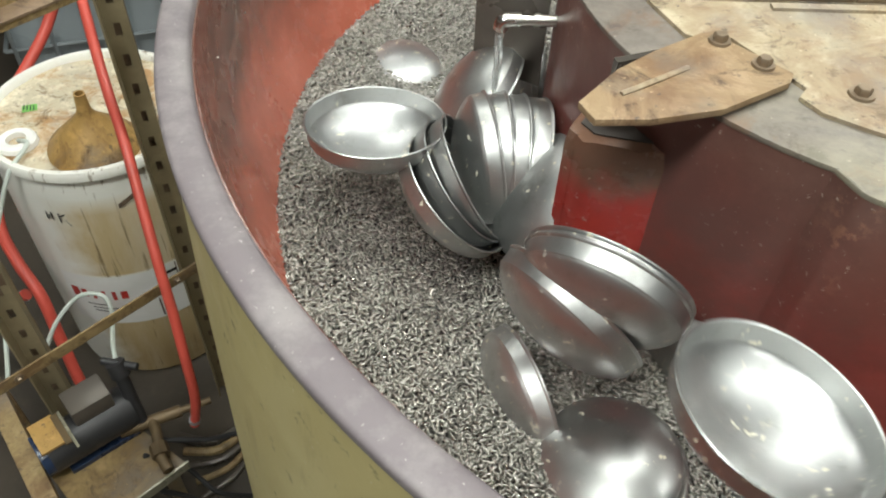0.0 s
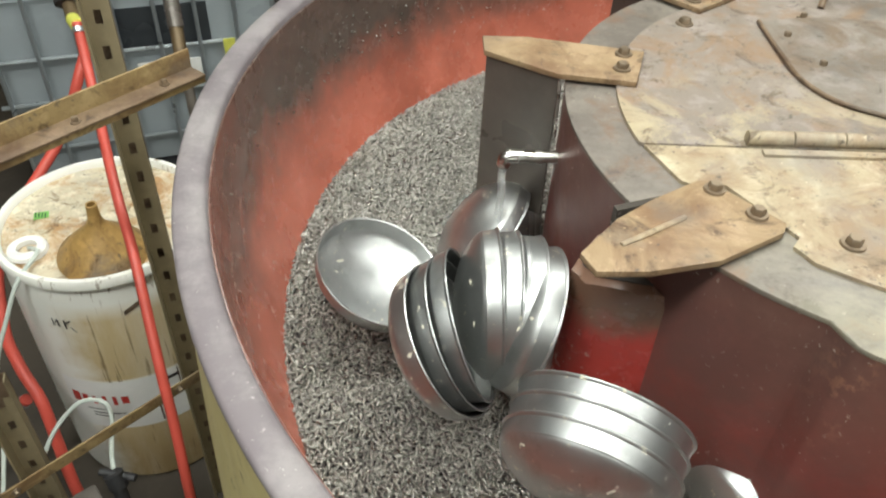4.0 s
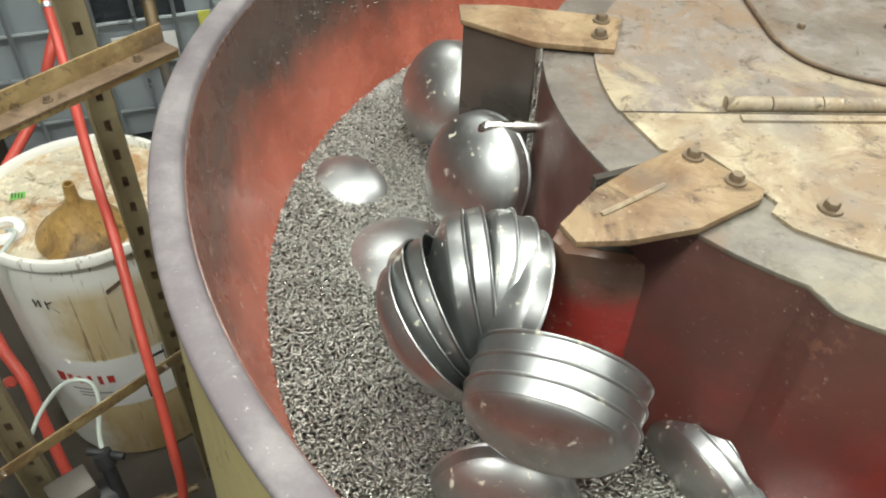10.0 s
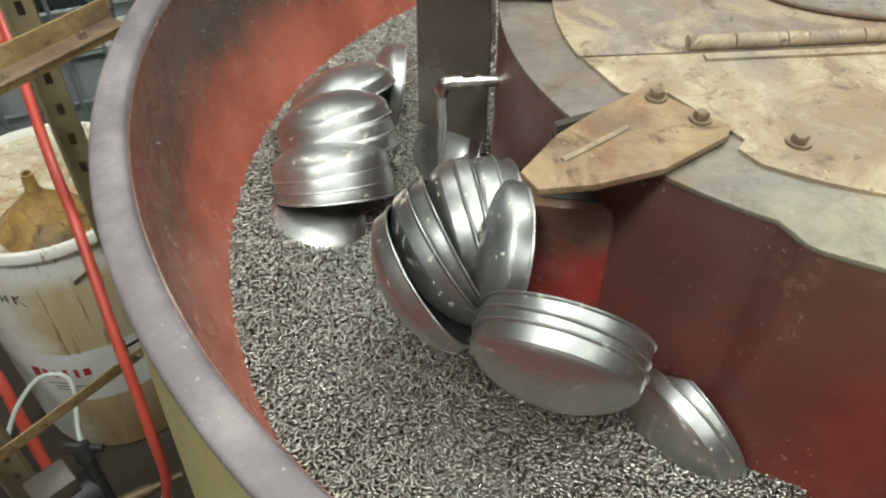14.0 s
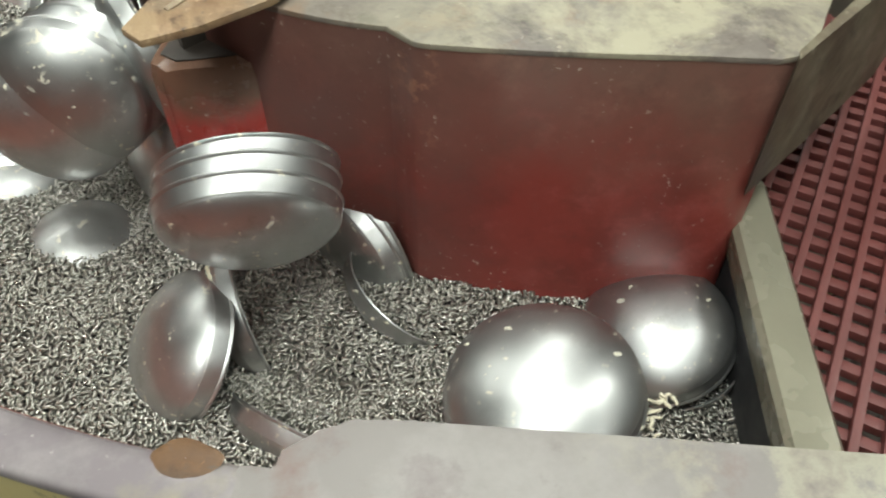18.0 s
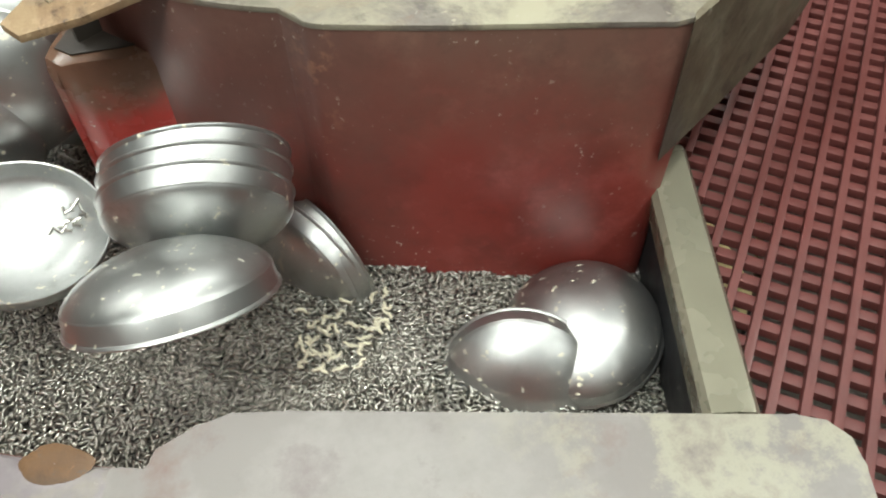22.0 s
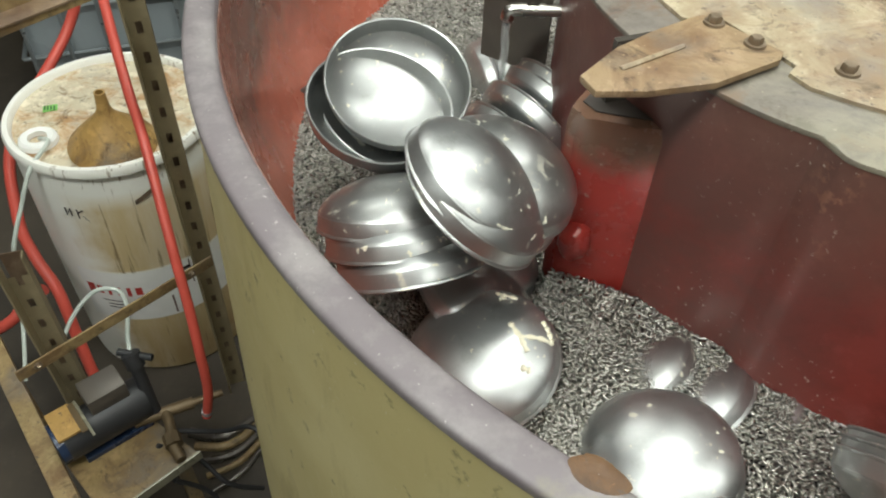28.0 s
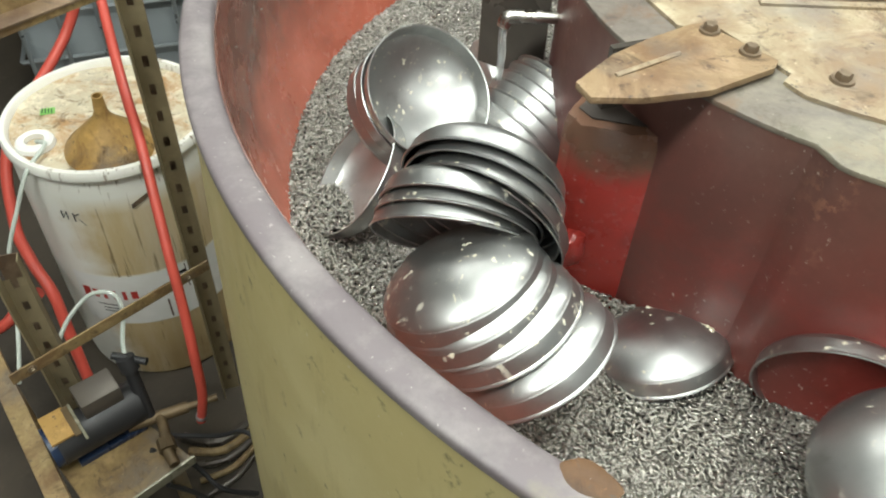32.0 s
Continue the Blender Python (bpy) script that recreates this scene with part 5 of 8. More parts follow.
    bowl_path(bowls[2], [(0, -0.592, -0.139, 1.478, -0.78, -0.08, -0.62), (1, -0.607, -0.156, 1.489, -0.87, 0.02, -0.49), (2, -0.610, -0.157, 1.503, -0.88, 0.03, -0.47), (3, -0.611, -0.222, 1.543, -0.86, -0.02, -0.51), (4, -0.610, -0.283, 1.583, -0.88, -0.00, -0.48), (4.5, -0.606, -0.283, 1.588, -0.88, 0.01, -0.47), (6.5, -0.591, -0.215, 1.606, -0.93, -0.06, -0.35), (7, -0.586, -0.227, 1.597, -0.94, -0.05, -0.35), (8, -0.598, -0.245, 1.581, -0.92, -0.10, -0.38), (9, -0.606, -0.238, 1.588, -0.84, -0.22, -0.49), (10, -0.594, -0.283, 1.581, -0.89, -0.14, -0.44), (11, -0.591, -0.282, 1.579, -0.89, -0.15, -0.44), (12, -0.560, -0.239, 1.581, -0.87, -0.14, -0.48), (13, -0.553, -0.240, 1.577, -0.88, -0.16, -0.45), (13.5, -0.551, -0.242, 1.573, -0.89, -0.16, -0.43), (15.5, -0.524, -0.205, 1.555, -0.87, -0.43, -0.23), (16, -0.557, -0.234, 1.579, -0.86, -0.49, -0.17), (16.5, -0.561, -0.206, 1.561, -0.88, -0.47, -0.10), (17, -0.556, -0.157, 1.606, -0.72, -0.69, -0.04), (18, -0.551, -0.129, 1.588, -0.57, -0.82, 0.01), (19, -0.518, -0.110, 1.575, -0.47, -0.88, 0.02), (21, -0.529, -0.100, 1.573, -0.37, -0.93, 0.05), (23, -0.529, -0.071, 1.604, -0.33, -0.94, -0.02), (24.5, -0.563, -0.140, 1.584, -0.45, -0.89, -0.08), (25, -0.596, -0.181, 1.581, -0.48, -0.87, -0.06), (25.5, -0.603, -0.300, 1.554, -0.55, -0.76, 0.35), (26, -0.625, -0.322, 1.549, 0.63, -0.64, 0.44), (26.5, -0.648, -0.311, 1.557, 0.63, -0.65, 0.43), (28.5, -0.581, -0.361, 1.619, 0.54, 0.23, 0.81), (29, -0.565, -0.357, 1.612, 0.53, 0.22, 0.82), (29.35, -0.579, -0.355, 1.625, 0.27, 0.91, 0.32), (30, -0.585, -0.358, 1.627, 0.26, 0.91, 0.33), (31, -0.587, -0.360, 1.619, 0.27, 0.91, 0.30), (32, -0.588, -0.362, 1.627, 0.27, 0.91, 0.32)])
    bowl_path(bowls[3], [(0, -0.580, -0.129, 1.476, -0.86, -0.12, -0.50), (1, -0.594, -0.146, 1.488, -0.93, -0.02, -0.38), (2, -0.596, -0.147, 1.501, -0.93, -0.01, -0.36), (3, -0.598, -0.205, 1.541, -0.92, -0.06, -0.40), (4, -0.598, -0.267, 1.581, -0.93, -0.04, -0.37), (4.5, -0.594, -0.267, 1.586, -0.93, -0.03, -0.36), (6.5, -0.561, -0.187, 1.604, -0.99, 0.04, -0.14), (7, -0.557, -0.199, 1.595, -0.99, 0.05, -0.14), (8, -0.569, -0.217, 1.579, -0.99, 0.00, -0.17), (9, -0.576, -0.208, 1.588, -0.95, -0.11, -0.28), (10, -0.567, -0.243, 1.579, -0.97, -0.04, -0.22), (11, -0.565, -0.241, 1.578, -0.97, -0.04, -0.23), (12, -0.541, -0.215, 1.579, -0.97, -0.05, -0.26), (13, -0.533, -0.215, 1.577, -0.97, -0.07, -0.22), (13.5, -0.530, -0.218, 1.573, -0.98, -0.08, -0.21), (15.5, -0.512, -0.187, 1.554, -0.89, -0.38, -0.24), (16, -0.545, -0.215, 1.578, -0.87, -0.45, -0.18), (16.5, -0.547, -0.189, 1.559, -0.89, -0.44, -0.10), (17, -0.533, -0.128, 1.596, -0.80, -0.60, -0.07), (18, -0.529, -0.099, 1.580, -0.71, -0.70, -0.08), (19, -0.495, -0.077, 1.568, -0.61, -0.78, -0.09), (21, -0.505, -0.065, 1.568, -0.52, -0.85, -0.06), (24, -0.513, -0.065, 1.577, -0.51, -0.86, -0.07), (25, -0.617, -0.097, 1.564, -0.61, -0.78, -0.17), (26, -0.500, -0.001, 1.375, -0.72, -0.52, -0.46), (28.5, -0.578, -0.359, 1.622, 0.54, 0.22, 0.81), (29, -0.562, -0.354, 1.616, 0.53, 0.22, 0.82), (29.35, -0.602, -0.374, 1.592, 0.19, 0.87, 0.45), (30, -0.608, -0.377, 1.594, 0.19, 0.87, 0.46), (31, -0.610, -0.380, 1.587, 0.19, 0.88, 0.44), (32, -0.611, -0.382, 1.594, 0.19, 0.87, 0.45)])
    bowl_path(bowls[4], [(0, -0.554, -0.083, 1.474, -0.98, -0.18, -0.08), (1, -0.559, -0.119, 1.485, -1.00, -0.02, 0.03), (2, -0.562, -0.121, 1.499, -1.00, -0.01, 0.05), (3, -0.558, -0.160, 1.538, -1.00, -0.06, -0.06), (4, -0.562, -0.228, 1.579, -1.00, -0.04, -0.04), (4.5, -0.558, -0.228, 1.584, -1.00, -0.03, -0.03), (6.5, -0.551, -0.179, 1.600, -1.00, -0.03, -0.02), (7, -0.547, -0.191, 1.591, -1.00, -0.03, -0.02), (8, -0.558, -0.209, 1.577, -1.00, -0.06, -0.05), (9, -0.565, -0.195, 1.590, -0.98, -0.16, -0.14), (10, -0.554, -0.237, 1.577, -1.00, -0.07, -0.07), (11, -0.551, -0.234, 1.577, -1.00, -0.07, -0.07), (12, -0.530, -0.215, 1.577, -0.99, -0.07, -0.09), (13, -0.519, -0.211, 1.577, -1.00, -0.05, -0.08), (13.5, -0.519, -0.214, 1.572, -1.00, -0.06, -0.07), (15.5, -0.497, -0.170, 1.554, -0.90, -0.36, -0.24), (16, -0.534, -0.196, 1.577, -0.89, -0.42, -0.18), (16.5, -0.537, -0.169, 1.557, -0.91, -0.40, -0.10), (17, -0.536, -0.104, 1.572, -0.91, -0.33, -0.23), (26, -0.516, -0.042, 1.432, -0.69, -0.62, -0.37), (26.5, -0.516, -0.042, 1.432, -0.69, -0.62, -0.37), (28.5, -0.530, -0.062, 1.447, -0.67, -0.63, -0.40), (29, -0.526, -0.061, 1.447, -0.67, -0.63, -0.41), (29.5, -0.523, -0.060, 1.447, -0.66, -0.63, -0.41), (30, -0.520, -0.058, 1.446, -0.66, -0.63, -0.41), (31, -0.520, -0.055, 1.453, -0.66, -0.62, -0.42), (32, -0.520, -0.051, 1.460, -0.66, -0.62, -0.42)])
    bowl_path(bowls[5], [(0, -0.535, -0.081, 1.472, -1.00, -0.09, -0.00), (1, -0.534, -0.112, 1.484, -0.99, -0.01, 0.13), (2, -0.537, -0.115, 1.497, -0.99, 0.00, 0.15), (3, -0.538, -0.161, 1.536, -1.00, -0.04, 0.05), (4, -0.544, -0.229, 1.577, -1.00, -0.02, 0.05), (4.5, -0.540, -0.230, 1.582, -1.00, -0.01, 0.06), (6.5, -0.522, -0.187, 1.598, -0.99, 0.04, 0.16), (7, -0.519, -0.200, 1.589, -0.99, 0.04, 0.15), (8, -0.530, -0.217, 1.575, -0.99, 0.02, 0.13), (9, -0.535, -0.202, 1.589, -1.00, -0.07, 0.05), (10, -0.534, -0.239, 1.575, -0.99, 0.01, 0.12), (11, -0.530, -0.235, 1.576, -0.99, 0.01, 0.12), (12, -0.514, -0.223, 1.575, -0.99, 0.00, 0.10), (13, -0.502, -0.219, 1.576, -0.99, 0.02, 0.11), (13.5, -0.502, -0.222, 1.572, -0.99, 0.00, 0.11), (15.5, -0.488, -0.151, 1.553, -0.92, -0.30, -0.25), (16, -0.524, -0.177, 1.575, -0.91, -0.38, -0.18), (16.5, -0.526, -0.151, 1.554, -0.92, -0.37, -0.11), (17, -0.515, -0.087, 1.569, -0.94, -0.26, -0.21), (26, -0.487, -0.002, 1.447, -0.70, -0.60, -0.40), (26.5, -0.487, -0.002, 1.447, -0.70, -0.60, -0.40), (28.5, -0.496, -0.024, 1.463, -0.67, -0.61, -0.43), (29, -0.492, -0.023, 1.463, -0.67, -0.61, -0.44), (29.5, -0.489, -0.021, 1.462, -0.66, -0.60, -0.44), (30, -0.486, -0.020, 1.462, -0.66, -0.60, -0.44), (31, -0.486, -0.017, 1.468, -0.67, -0.60, -0.44), (32, -0.486, -0.013, 1.475, -0.67, -0.60, -0.44)])
    bowl_path(bowls[6], [(0, -0.517, -0.084, 1.470, -0.99, -0.04, 0.11), (1, -0.517, -0.116, 1.481, -0.95, 0.06, 0.30), (2, -0.520, -0.118, 1.495, -0.95, 0.06, 0.31), (3, -0.519, -0.167, 1.534, -0.98, -0.01, 0.21), (4, -0.528, -0.235, 1.575, -0.98, 0.01, 0.21), (4.5, -0.524, -0.236, 1.580, -0.98, 0.02, 0.21), (6.5, -0.507, -0.193, 1.595, -0.96, 0.05, 0.29), (7, -0.504, -0.205, 1.586, -0.96, 0.05, 0.29), (8, -0.515, -0.222, 1.573, -0.97, 0.04, 0.25), (9, -0.518, -0.206, 1.588, -0.98, -0.04, 0.20), (10, -0.521, -0.250, 1.573, -0.97, 0.03, 0.25), (11, -0.517, -0.247, 1.574, -0.97, 0.03, 0.25), (12, -0.502, -0.239, 1.573, -0.97, 0.03, 0.24), (13, -0.489, -0.233, 1.576, -0.97, 0.05, 0.25), (13.5, -0.489, -0.236, 1.572, -0.97, 0.03, 0.25), (15.5, -0.479, -0.133, 1.551, -0.93, -0.27, -0.24), (16, -0.515, -0.159, 1.572, -0.92, -0.35, -0.18), (16.5, -0.516, -0.134, 1.551, -0.94, -0.33, -0.11), (17, -0.498, -0.071, 1.564, -0.96, -0.21, -0.17), (26, -0.457, 0.037, 1.461, -0.70, -0.57, -0.42), (26.5, -0.457, 0.037, 1.461, -0.70, -0.57, -0.42), (28.5, -0.461, 0.039, 1.452, -0.67, -0.59, -0.46), (29, -0.460, 0.031, 1.459, -0.67, -0.59, -0.46), (29.5, -0.458, 0.023, 1.466, -0.67, -0.59, -0.46), (30, -0.456, 0.015, 1.473, -0.67, -0.58, -0.46), (31, -0.456, 0.018, 1.480, -0.67, -0.58, -0.47), (32, -0.456, 0.021, 1.487, -0.67, -0.58, -0.47)])
    bowl_path(bowls[7], [(0, -0.498, -0.087, 1.468, -0.97, -0.01, 0.25), (1, -0.502, -0.134, 1.479, -0.87, 0.11, 0.47), (2, -0.505, -0.136, 1.493, -0.87, 0.12, 0.48), (3, -0.506, -0.182, 1.532, -0.94, 0.02, 0.35), (4, -0.518, -0.250, 1.573, -0.94, 0.03, 0.33), (4.5, -0.514, -0.250, 1.578, -0.94, 0.04, 0.34), (6.5, -0.502, -0.221, 1.592, -0.93, 0.04, 0.37), (7, -0.499, -0.233, 1.584, -0.93, 0.04, 0.36), (8, -0.509, -0.249, 1.571, -0.94, 0.03, 0.34), (9, -0.512, -0.234, 1.586, -0.95, -0.03, 0.30), (10, -0.517, -0.271, 1.571, -0.93, 0.04, 0.37), (11, -0.512, -0.267, 1.572, -0.93, 0.03, 0.37), (12, -0.504, -0.281, 1.571, -0.94, 0.04, 0.35), (13, -0.491, -0.275, 1.575, -0.93, 0.05, 0.37), (13.5, -0.491, -0.277, 1.571, -0.93, 0.03, 0.37), (15.5, -0.480, -0.150, 1.576, -0.94, -0.23, -0.25), (16, -0.507, -0.141, 1.567, -0.93, -0.31, -0.18), (16.5, -0.507, -0.117, 1.545, -0.95, -0.30, -0.10), (17, -0.485, -0.127, 1.607, -0.97, -0.16, -0.16), (26, -0.442, 0.055, 1.466, -0.70, -0.56, -0.44), (26.5, -0.442, 0.055, 1.466, -0.70, -0.56, -0.44), (28.5, -0.445, 0.055, 1.457, -0.67, -0.58, -0.47), (29, -0.444, 0.047, 1.464, -0.67, -0.58, -0.47), (29.5, -0.443, 0.039, 1.470, -0.67, -0.58, -0.47), (30, -0.442, 0.031, 1.477, -0.67, -0.58, -0.47), (31, -0.442, 0.034, 1.483, -0.67, -0.57, -0.48), (32, -0.442, 0.037, 1.489, -0.67, -0.57, -0.48)])
    bowl_path(bowls[8], [(0, -0.569, 0.079, 1.467, -0.76, 0.08, 0.64), (2, -0.557, 0.074, 1.458, -0.76, 0.10, 0.64), (4, -0.564, 0.057, 1.465, -0.76, 0.13, 0.64), (7, -0.543, 0.103, 1.514, -0.75, 0.13, 0.65), (8, -0.548, 0.056, 1.457, -0.75, 0.17, 0.64), (9, -0.553, 0.062, 1.469, -0.75, 0.15, 0.64), (9.6, -0.556, 0.025, 1.581, -0.74, -0.54, 0.39), (10, -0.552, 0.009, 1.561, -0.72, -0.57, 0.40), (12, -0.542, 0.025, 1.549, -0.72, -0.55, 0.43), (13, -0.549, 0.129, 1.447, -0.82, -0.28, 0.50), (15.5, -0.478, 0.216, 1.357, -0.85, -0.10, 0.52), (16, -0.566, 0.192, 1.392, -0.80, -0.18, 0.58), (26, -0.576, 0.284, 1.320, -0.93, -0.29, -0.21), (28.5, -0.537, 0.274, 1.342, -0.92, -0.28, -0.27), (32, -0.529, 0.282, 1.354, -0.92, -0.28, -0.28)])
    bowl_path(bowls[9], [(0, -0.478, 0.282, 1.365, -0.99, -0.14, -0.07), (4, -0.497, 0.213, 1.404, -0.99, -0.15, -0.07), (9, -0.493, 0.213, 1.405, -0.99, -0.14, -0.05), (13, -0.505, 0.232, 1.387, -0.99, -0.14, -0.02), (16, -0.509, 0.258, 1.377, -0.99, -0.12, 0.04), (26, -0.551, 0.296, 1.330, -0.96, -0.23, -0.16), (28.5, -0.513, 0.286, 1.354, -0.95, -0.22, -0.21), (32, -0.504, 0.294, 1.366, -0.95, -0.22, -0.22)])
    bowl_path(bowls[10], [(0, -0.462, 0.282, 1.366, -1.00, -0.07, -0.06), (4, -0.481, 0.214, 1.405, -1.00, -0.08, -0.05), (9, -0.477, 0.213, 1.406, -1.00, -0.07, -0.04), (13, -0.489, 0.233, 1.388, -1.00, -0.07, -0.01), (16, -0.493, 0.257, 1.379, -1.00, -0.05, 0.06), (26, -0.526, 0.308, 1.341, -0.98, -0.16, -0.10), (28.5, -0.489, 0.298, 1.365, -0.98, -0.16, -0.15), (32, -0.480, 0.306, 1.378, -0.97, -0.16, -0.16)])
    bowl_path(bowls[11], [(0, -0.446, 0.282, 1.366, -1.00, -0.01, -0.04), (4, -0.465, 0.214, 1.406, -1.00, -0.01, -0.04), (9, -0.461, 0.213, 1.406, -1.00, -0.00, -0.03), (13, -0.473, 0.233, 1.388, -1.00, -0.00, 0.01), (16, -0.477, 0.254, 1.379, -1.00, 0.01, 0.08), (26, -0.502, 0.320, 1.352, -0.99, -0.10, -0.04), (28.5, -0.465, 0.311, 1.377, -0.99, -0.10, -0.09), (32, -0.456, 0.318, 1.390, -0.99, -0.10, -0.10)])
    bowl_path(bowls[12], [(0, -0.471, -0.416, 1.539, -0.67, -0.60, -0.45), (1, -0.470, -0.415, 1.552, -0.62, -0.56, -0.55), (2, -0.474, -0.398, 1.572, -0.71, -0.62, -0.34), (3, -0.461, -0.419, 1.570, -0.57, -0.65, -0.50), (4, -0.472, -0.467, 1.589, -0.37, -0.88, -0.30), (4.5, -0.470, -0.458, 1.593, -0.36, -0.88, -0.30), (6.5, -0.474, -0.415, 1.633, -0.43, -0.85, -0.29), (7, -0.476, -0.424, 1.618, -0.42, -0.86, -0.29), (8, -0.478, -0.442, 1.590, -0.41, -0.87, -0.27), (9, -0.488, -0.433, 1.612, -0.38, -0.87, -0.30), (10, -0.495, -0.452, 1.592, -0.33, -0.90, -0.30), (11, -0.488, -0.444, 1.583, -0.33, -0.90, -0.30), (12, -0.486, -0.431, 1.576, -0.35, -0.89, -0.31), (13, -0.453, -0.431, 1.569, -0.40, -0.81, -0.43), (13.5, -0.455, -0.427, 1.571, -0.39, -0.82, -0.42), (15.5, -0.413, -0.397, 1.571, -0.31, -0.90, -0.31), (16, -0.433, -0.430, 1.587, -0.27, -0.91, -0.31), (16.5, -0.441, -0.446, 1.590, -0.28, -0.91, -0.31), (17, -0.436, -0.433, 1.584, -0.28, -0.88, -0.37), (17.5, -0.430, -0.443, 1.585, -0.26, -0.88, -0.40), (18, -0.425, -0.447, 1.595, -0.23, -0.89, -0.38), (19, -0.395, -0.475, 1.616, -0.22, -0.90, -0.37), (20, -0.392, -0.480, 1.615, -0.21, -0.90, -0.39), (21, -0.399, -0.469, 1.604, -0.21, -0.90, -0.39), (22, -0.381, -0.459, 1.590, -0.26, -0.89, -0.38), (23, -0.372, -0.475, 1.622, -0.15, -0.93, -0.33), (23.5, -0.379, -0.494, 1.607, -0.15, -0.88, -0.44), (24, -0.362, -0.565, 1.614, -0.11, -0.47, -0.88), (24.5, -0.356, -0.566, 1.613, -0.30, -0.41, -0.86), (25, -0.362, -0.524, 1.574, -0.33, -0.63, -0.71), (25.5, -0.370, -0.552, 1.595, -0.46, -0.57, -0.68), (26, -0.313, -0.554, 1.566, -0.46, -0.65, -0.60), (26.5, -0.281, -0.550, 1.571, -0.44, -0.64, -0.64), (27.5, -0.179, -0.625, 1.532, -0.41, -0.68, -0.61), (28.5, -0.084, -0.680, 1.483, -0.39, -0.72, -0.57)])
    bowl_path(bowls[13], [(0, -0.443, -0.419, 1.584, -0.46, -0.80, -0.38), (1, -0.461, -0.404, 1.564, -0.56, -0.62, -0.55), (2, -0.445, -0.396, 1.589, -0.56, -0.65, -0.51), (3, -0.450, -0.406, 1.582, -0.51, -0.69, -0.51), (4, -0.463, -0.444, 1.597, -0.37, -0.87, -0.32), (4.5, -0.461, -0.436, 1.600, -0.36, -0.88, -0.32), (6.5, -0.463, -0.393, 1.639, -0.43, -0.85, -0.32), (7, -0.464, -0.402, 1.625, -0.42, -0.85, -0.31), (8, -0.468, -0.419, 1.596, -0.41, -0.86, -0.30), (9, -0.479, -0.410, 1.618, -0.37, -0.87, -0.33), (10, -0.487, -0.428, 1.600, -0.32, -0.89, -0.33), (11, -0.480, -0.420, 1.591, -0.32, -0.88, -0.34), (12, -0.477, -0.408, 1.584, -0.35, -0.88, -0.33), (13, -0.445, -0.412, 1.573, -0.39, -0.80, -0.45), (13.5, -0.448, -0.409, 1.575, -0.39, -0.80, -0.45), (15.5, -0.407, -0.380, 1.573, -0.28, -0.90, -0.33), (16, -0.428, -0.413, 1.588, -0.25, -0.91, -0.33), (16.5, -0.435, -0.424, 1.595, -0.26, -0.90, -0.34), (17, -0.430, -0.412, 1.590, -0.25, -0.88, -0.40), (17.5, -0.424, -0.421, 1.592, -0.23, -0.88, -0.42), (18, -0.419, -0.424, 1.602, -0.21, -0.89, -0.41), (19, -0.390, -0.453, 1.622, -0.19, -0.90, -0.39), (20, -0.386, -0.457, 1.621, -0.18, -0.89, -0.41), (21, -0.394, -0.447, 1.610, -0.18, -0.89, -0.42), (22, -0.374, -0.436, 1.596, -0.23, -0.88, -0.41), (23, -0.368, -0.452, 1.628, -0.12, -0.93, -0.35), (23.5, -0.375, -0.471, 1.613, -0.12, -0.88, -0.47), (24, -0.361, -0.558, 1.615, -0.11, -0.46, -0.88), (24.5, -0.353, -0.557, 1.615, -0.30, -0.41, -0.86), (25, -0.355, -0.507, 1.577, -0.30, -0.62, -0.72), (25.5, -0.360, -0.536, 1.597, -0.44, -0.57, -0.70), (26, -0.302, -0.538, 1.566, -0.43, -0.66, -0.62), (26.5, -0.269, -0.534, 1.572, -0.42, -0.64, -0.65), (27.5, -0.166, -0.610, 1.532, -0.39, -0.68, -0.62), (28.5, -0.071, -0.665, 1.483, -0.37, -0.72, -0.58)])
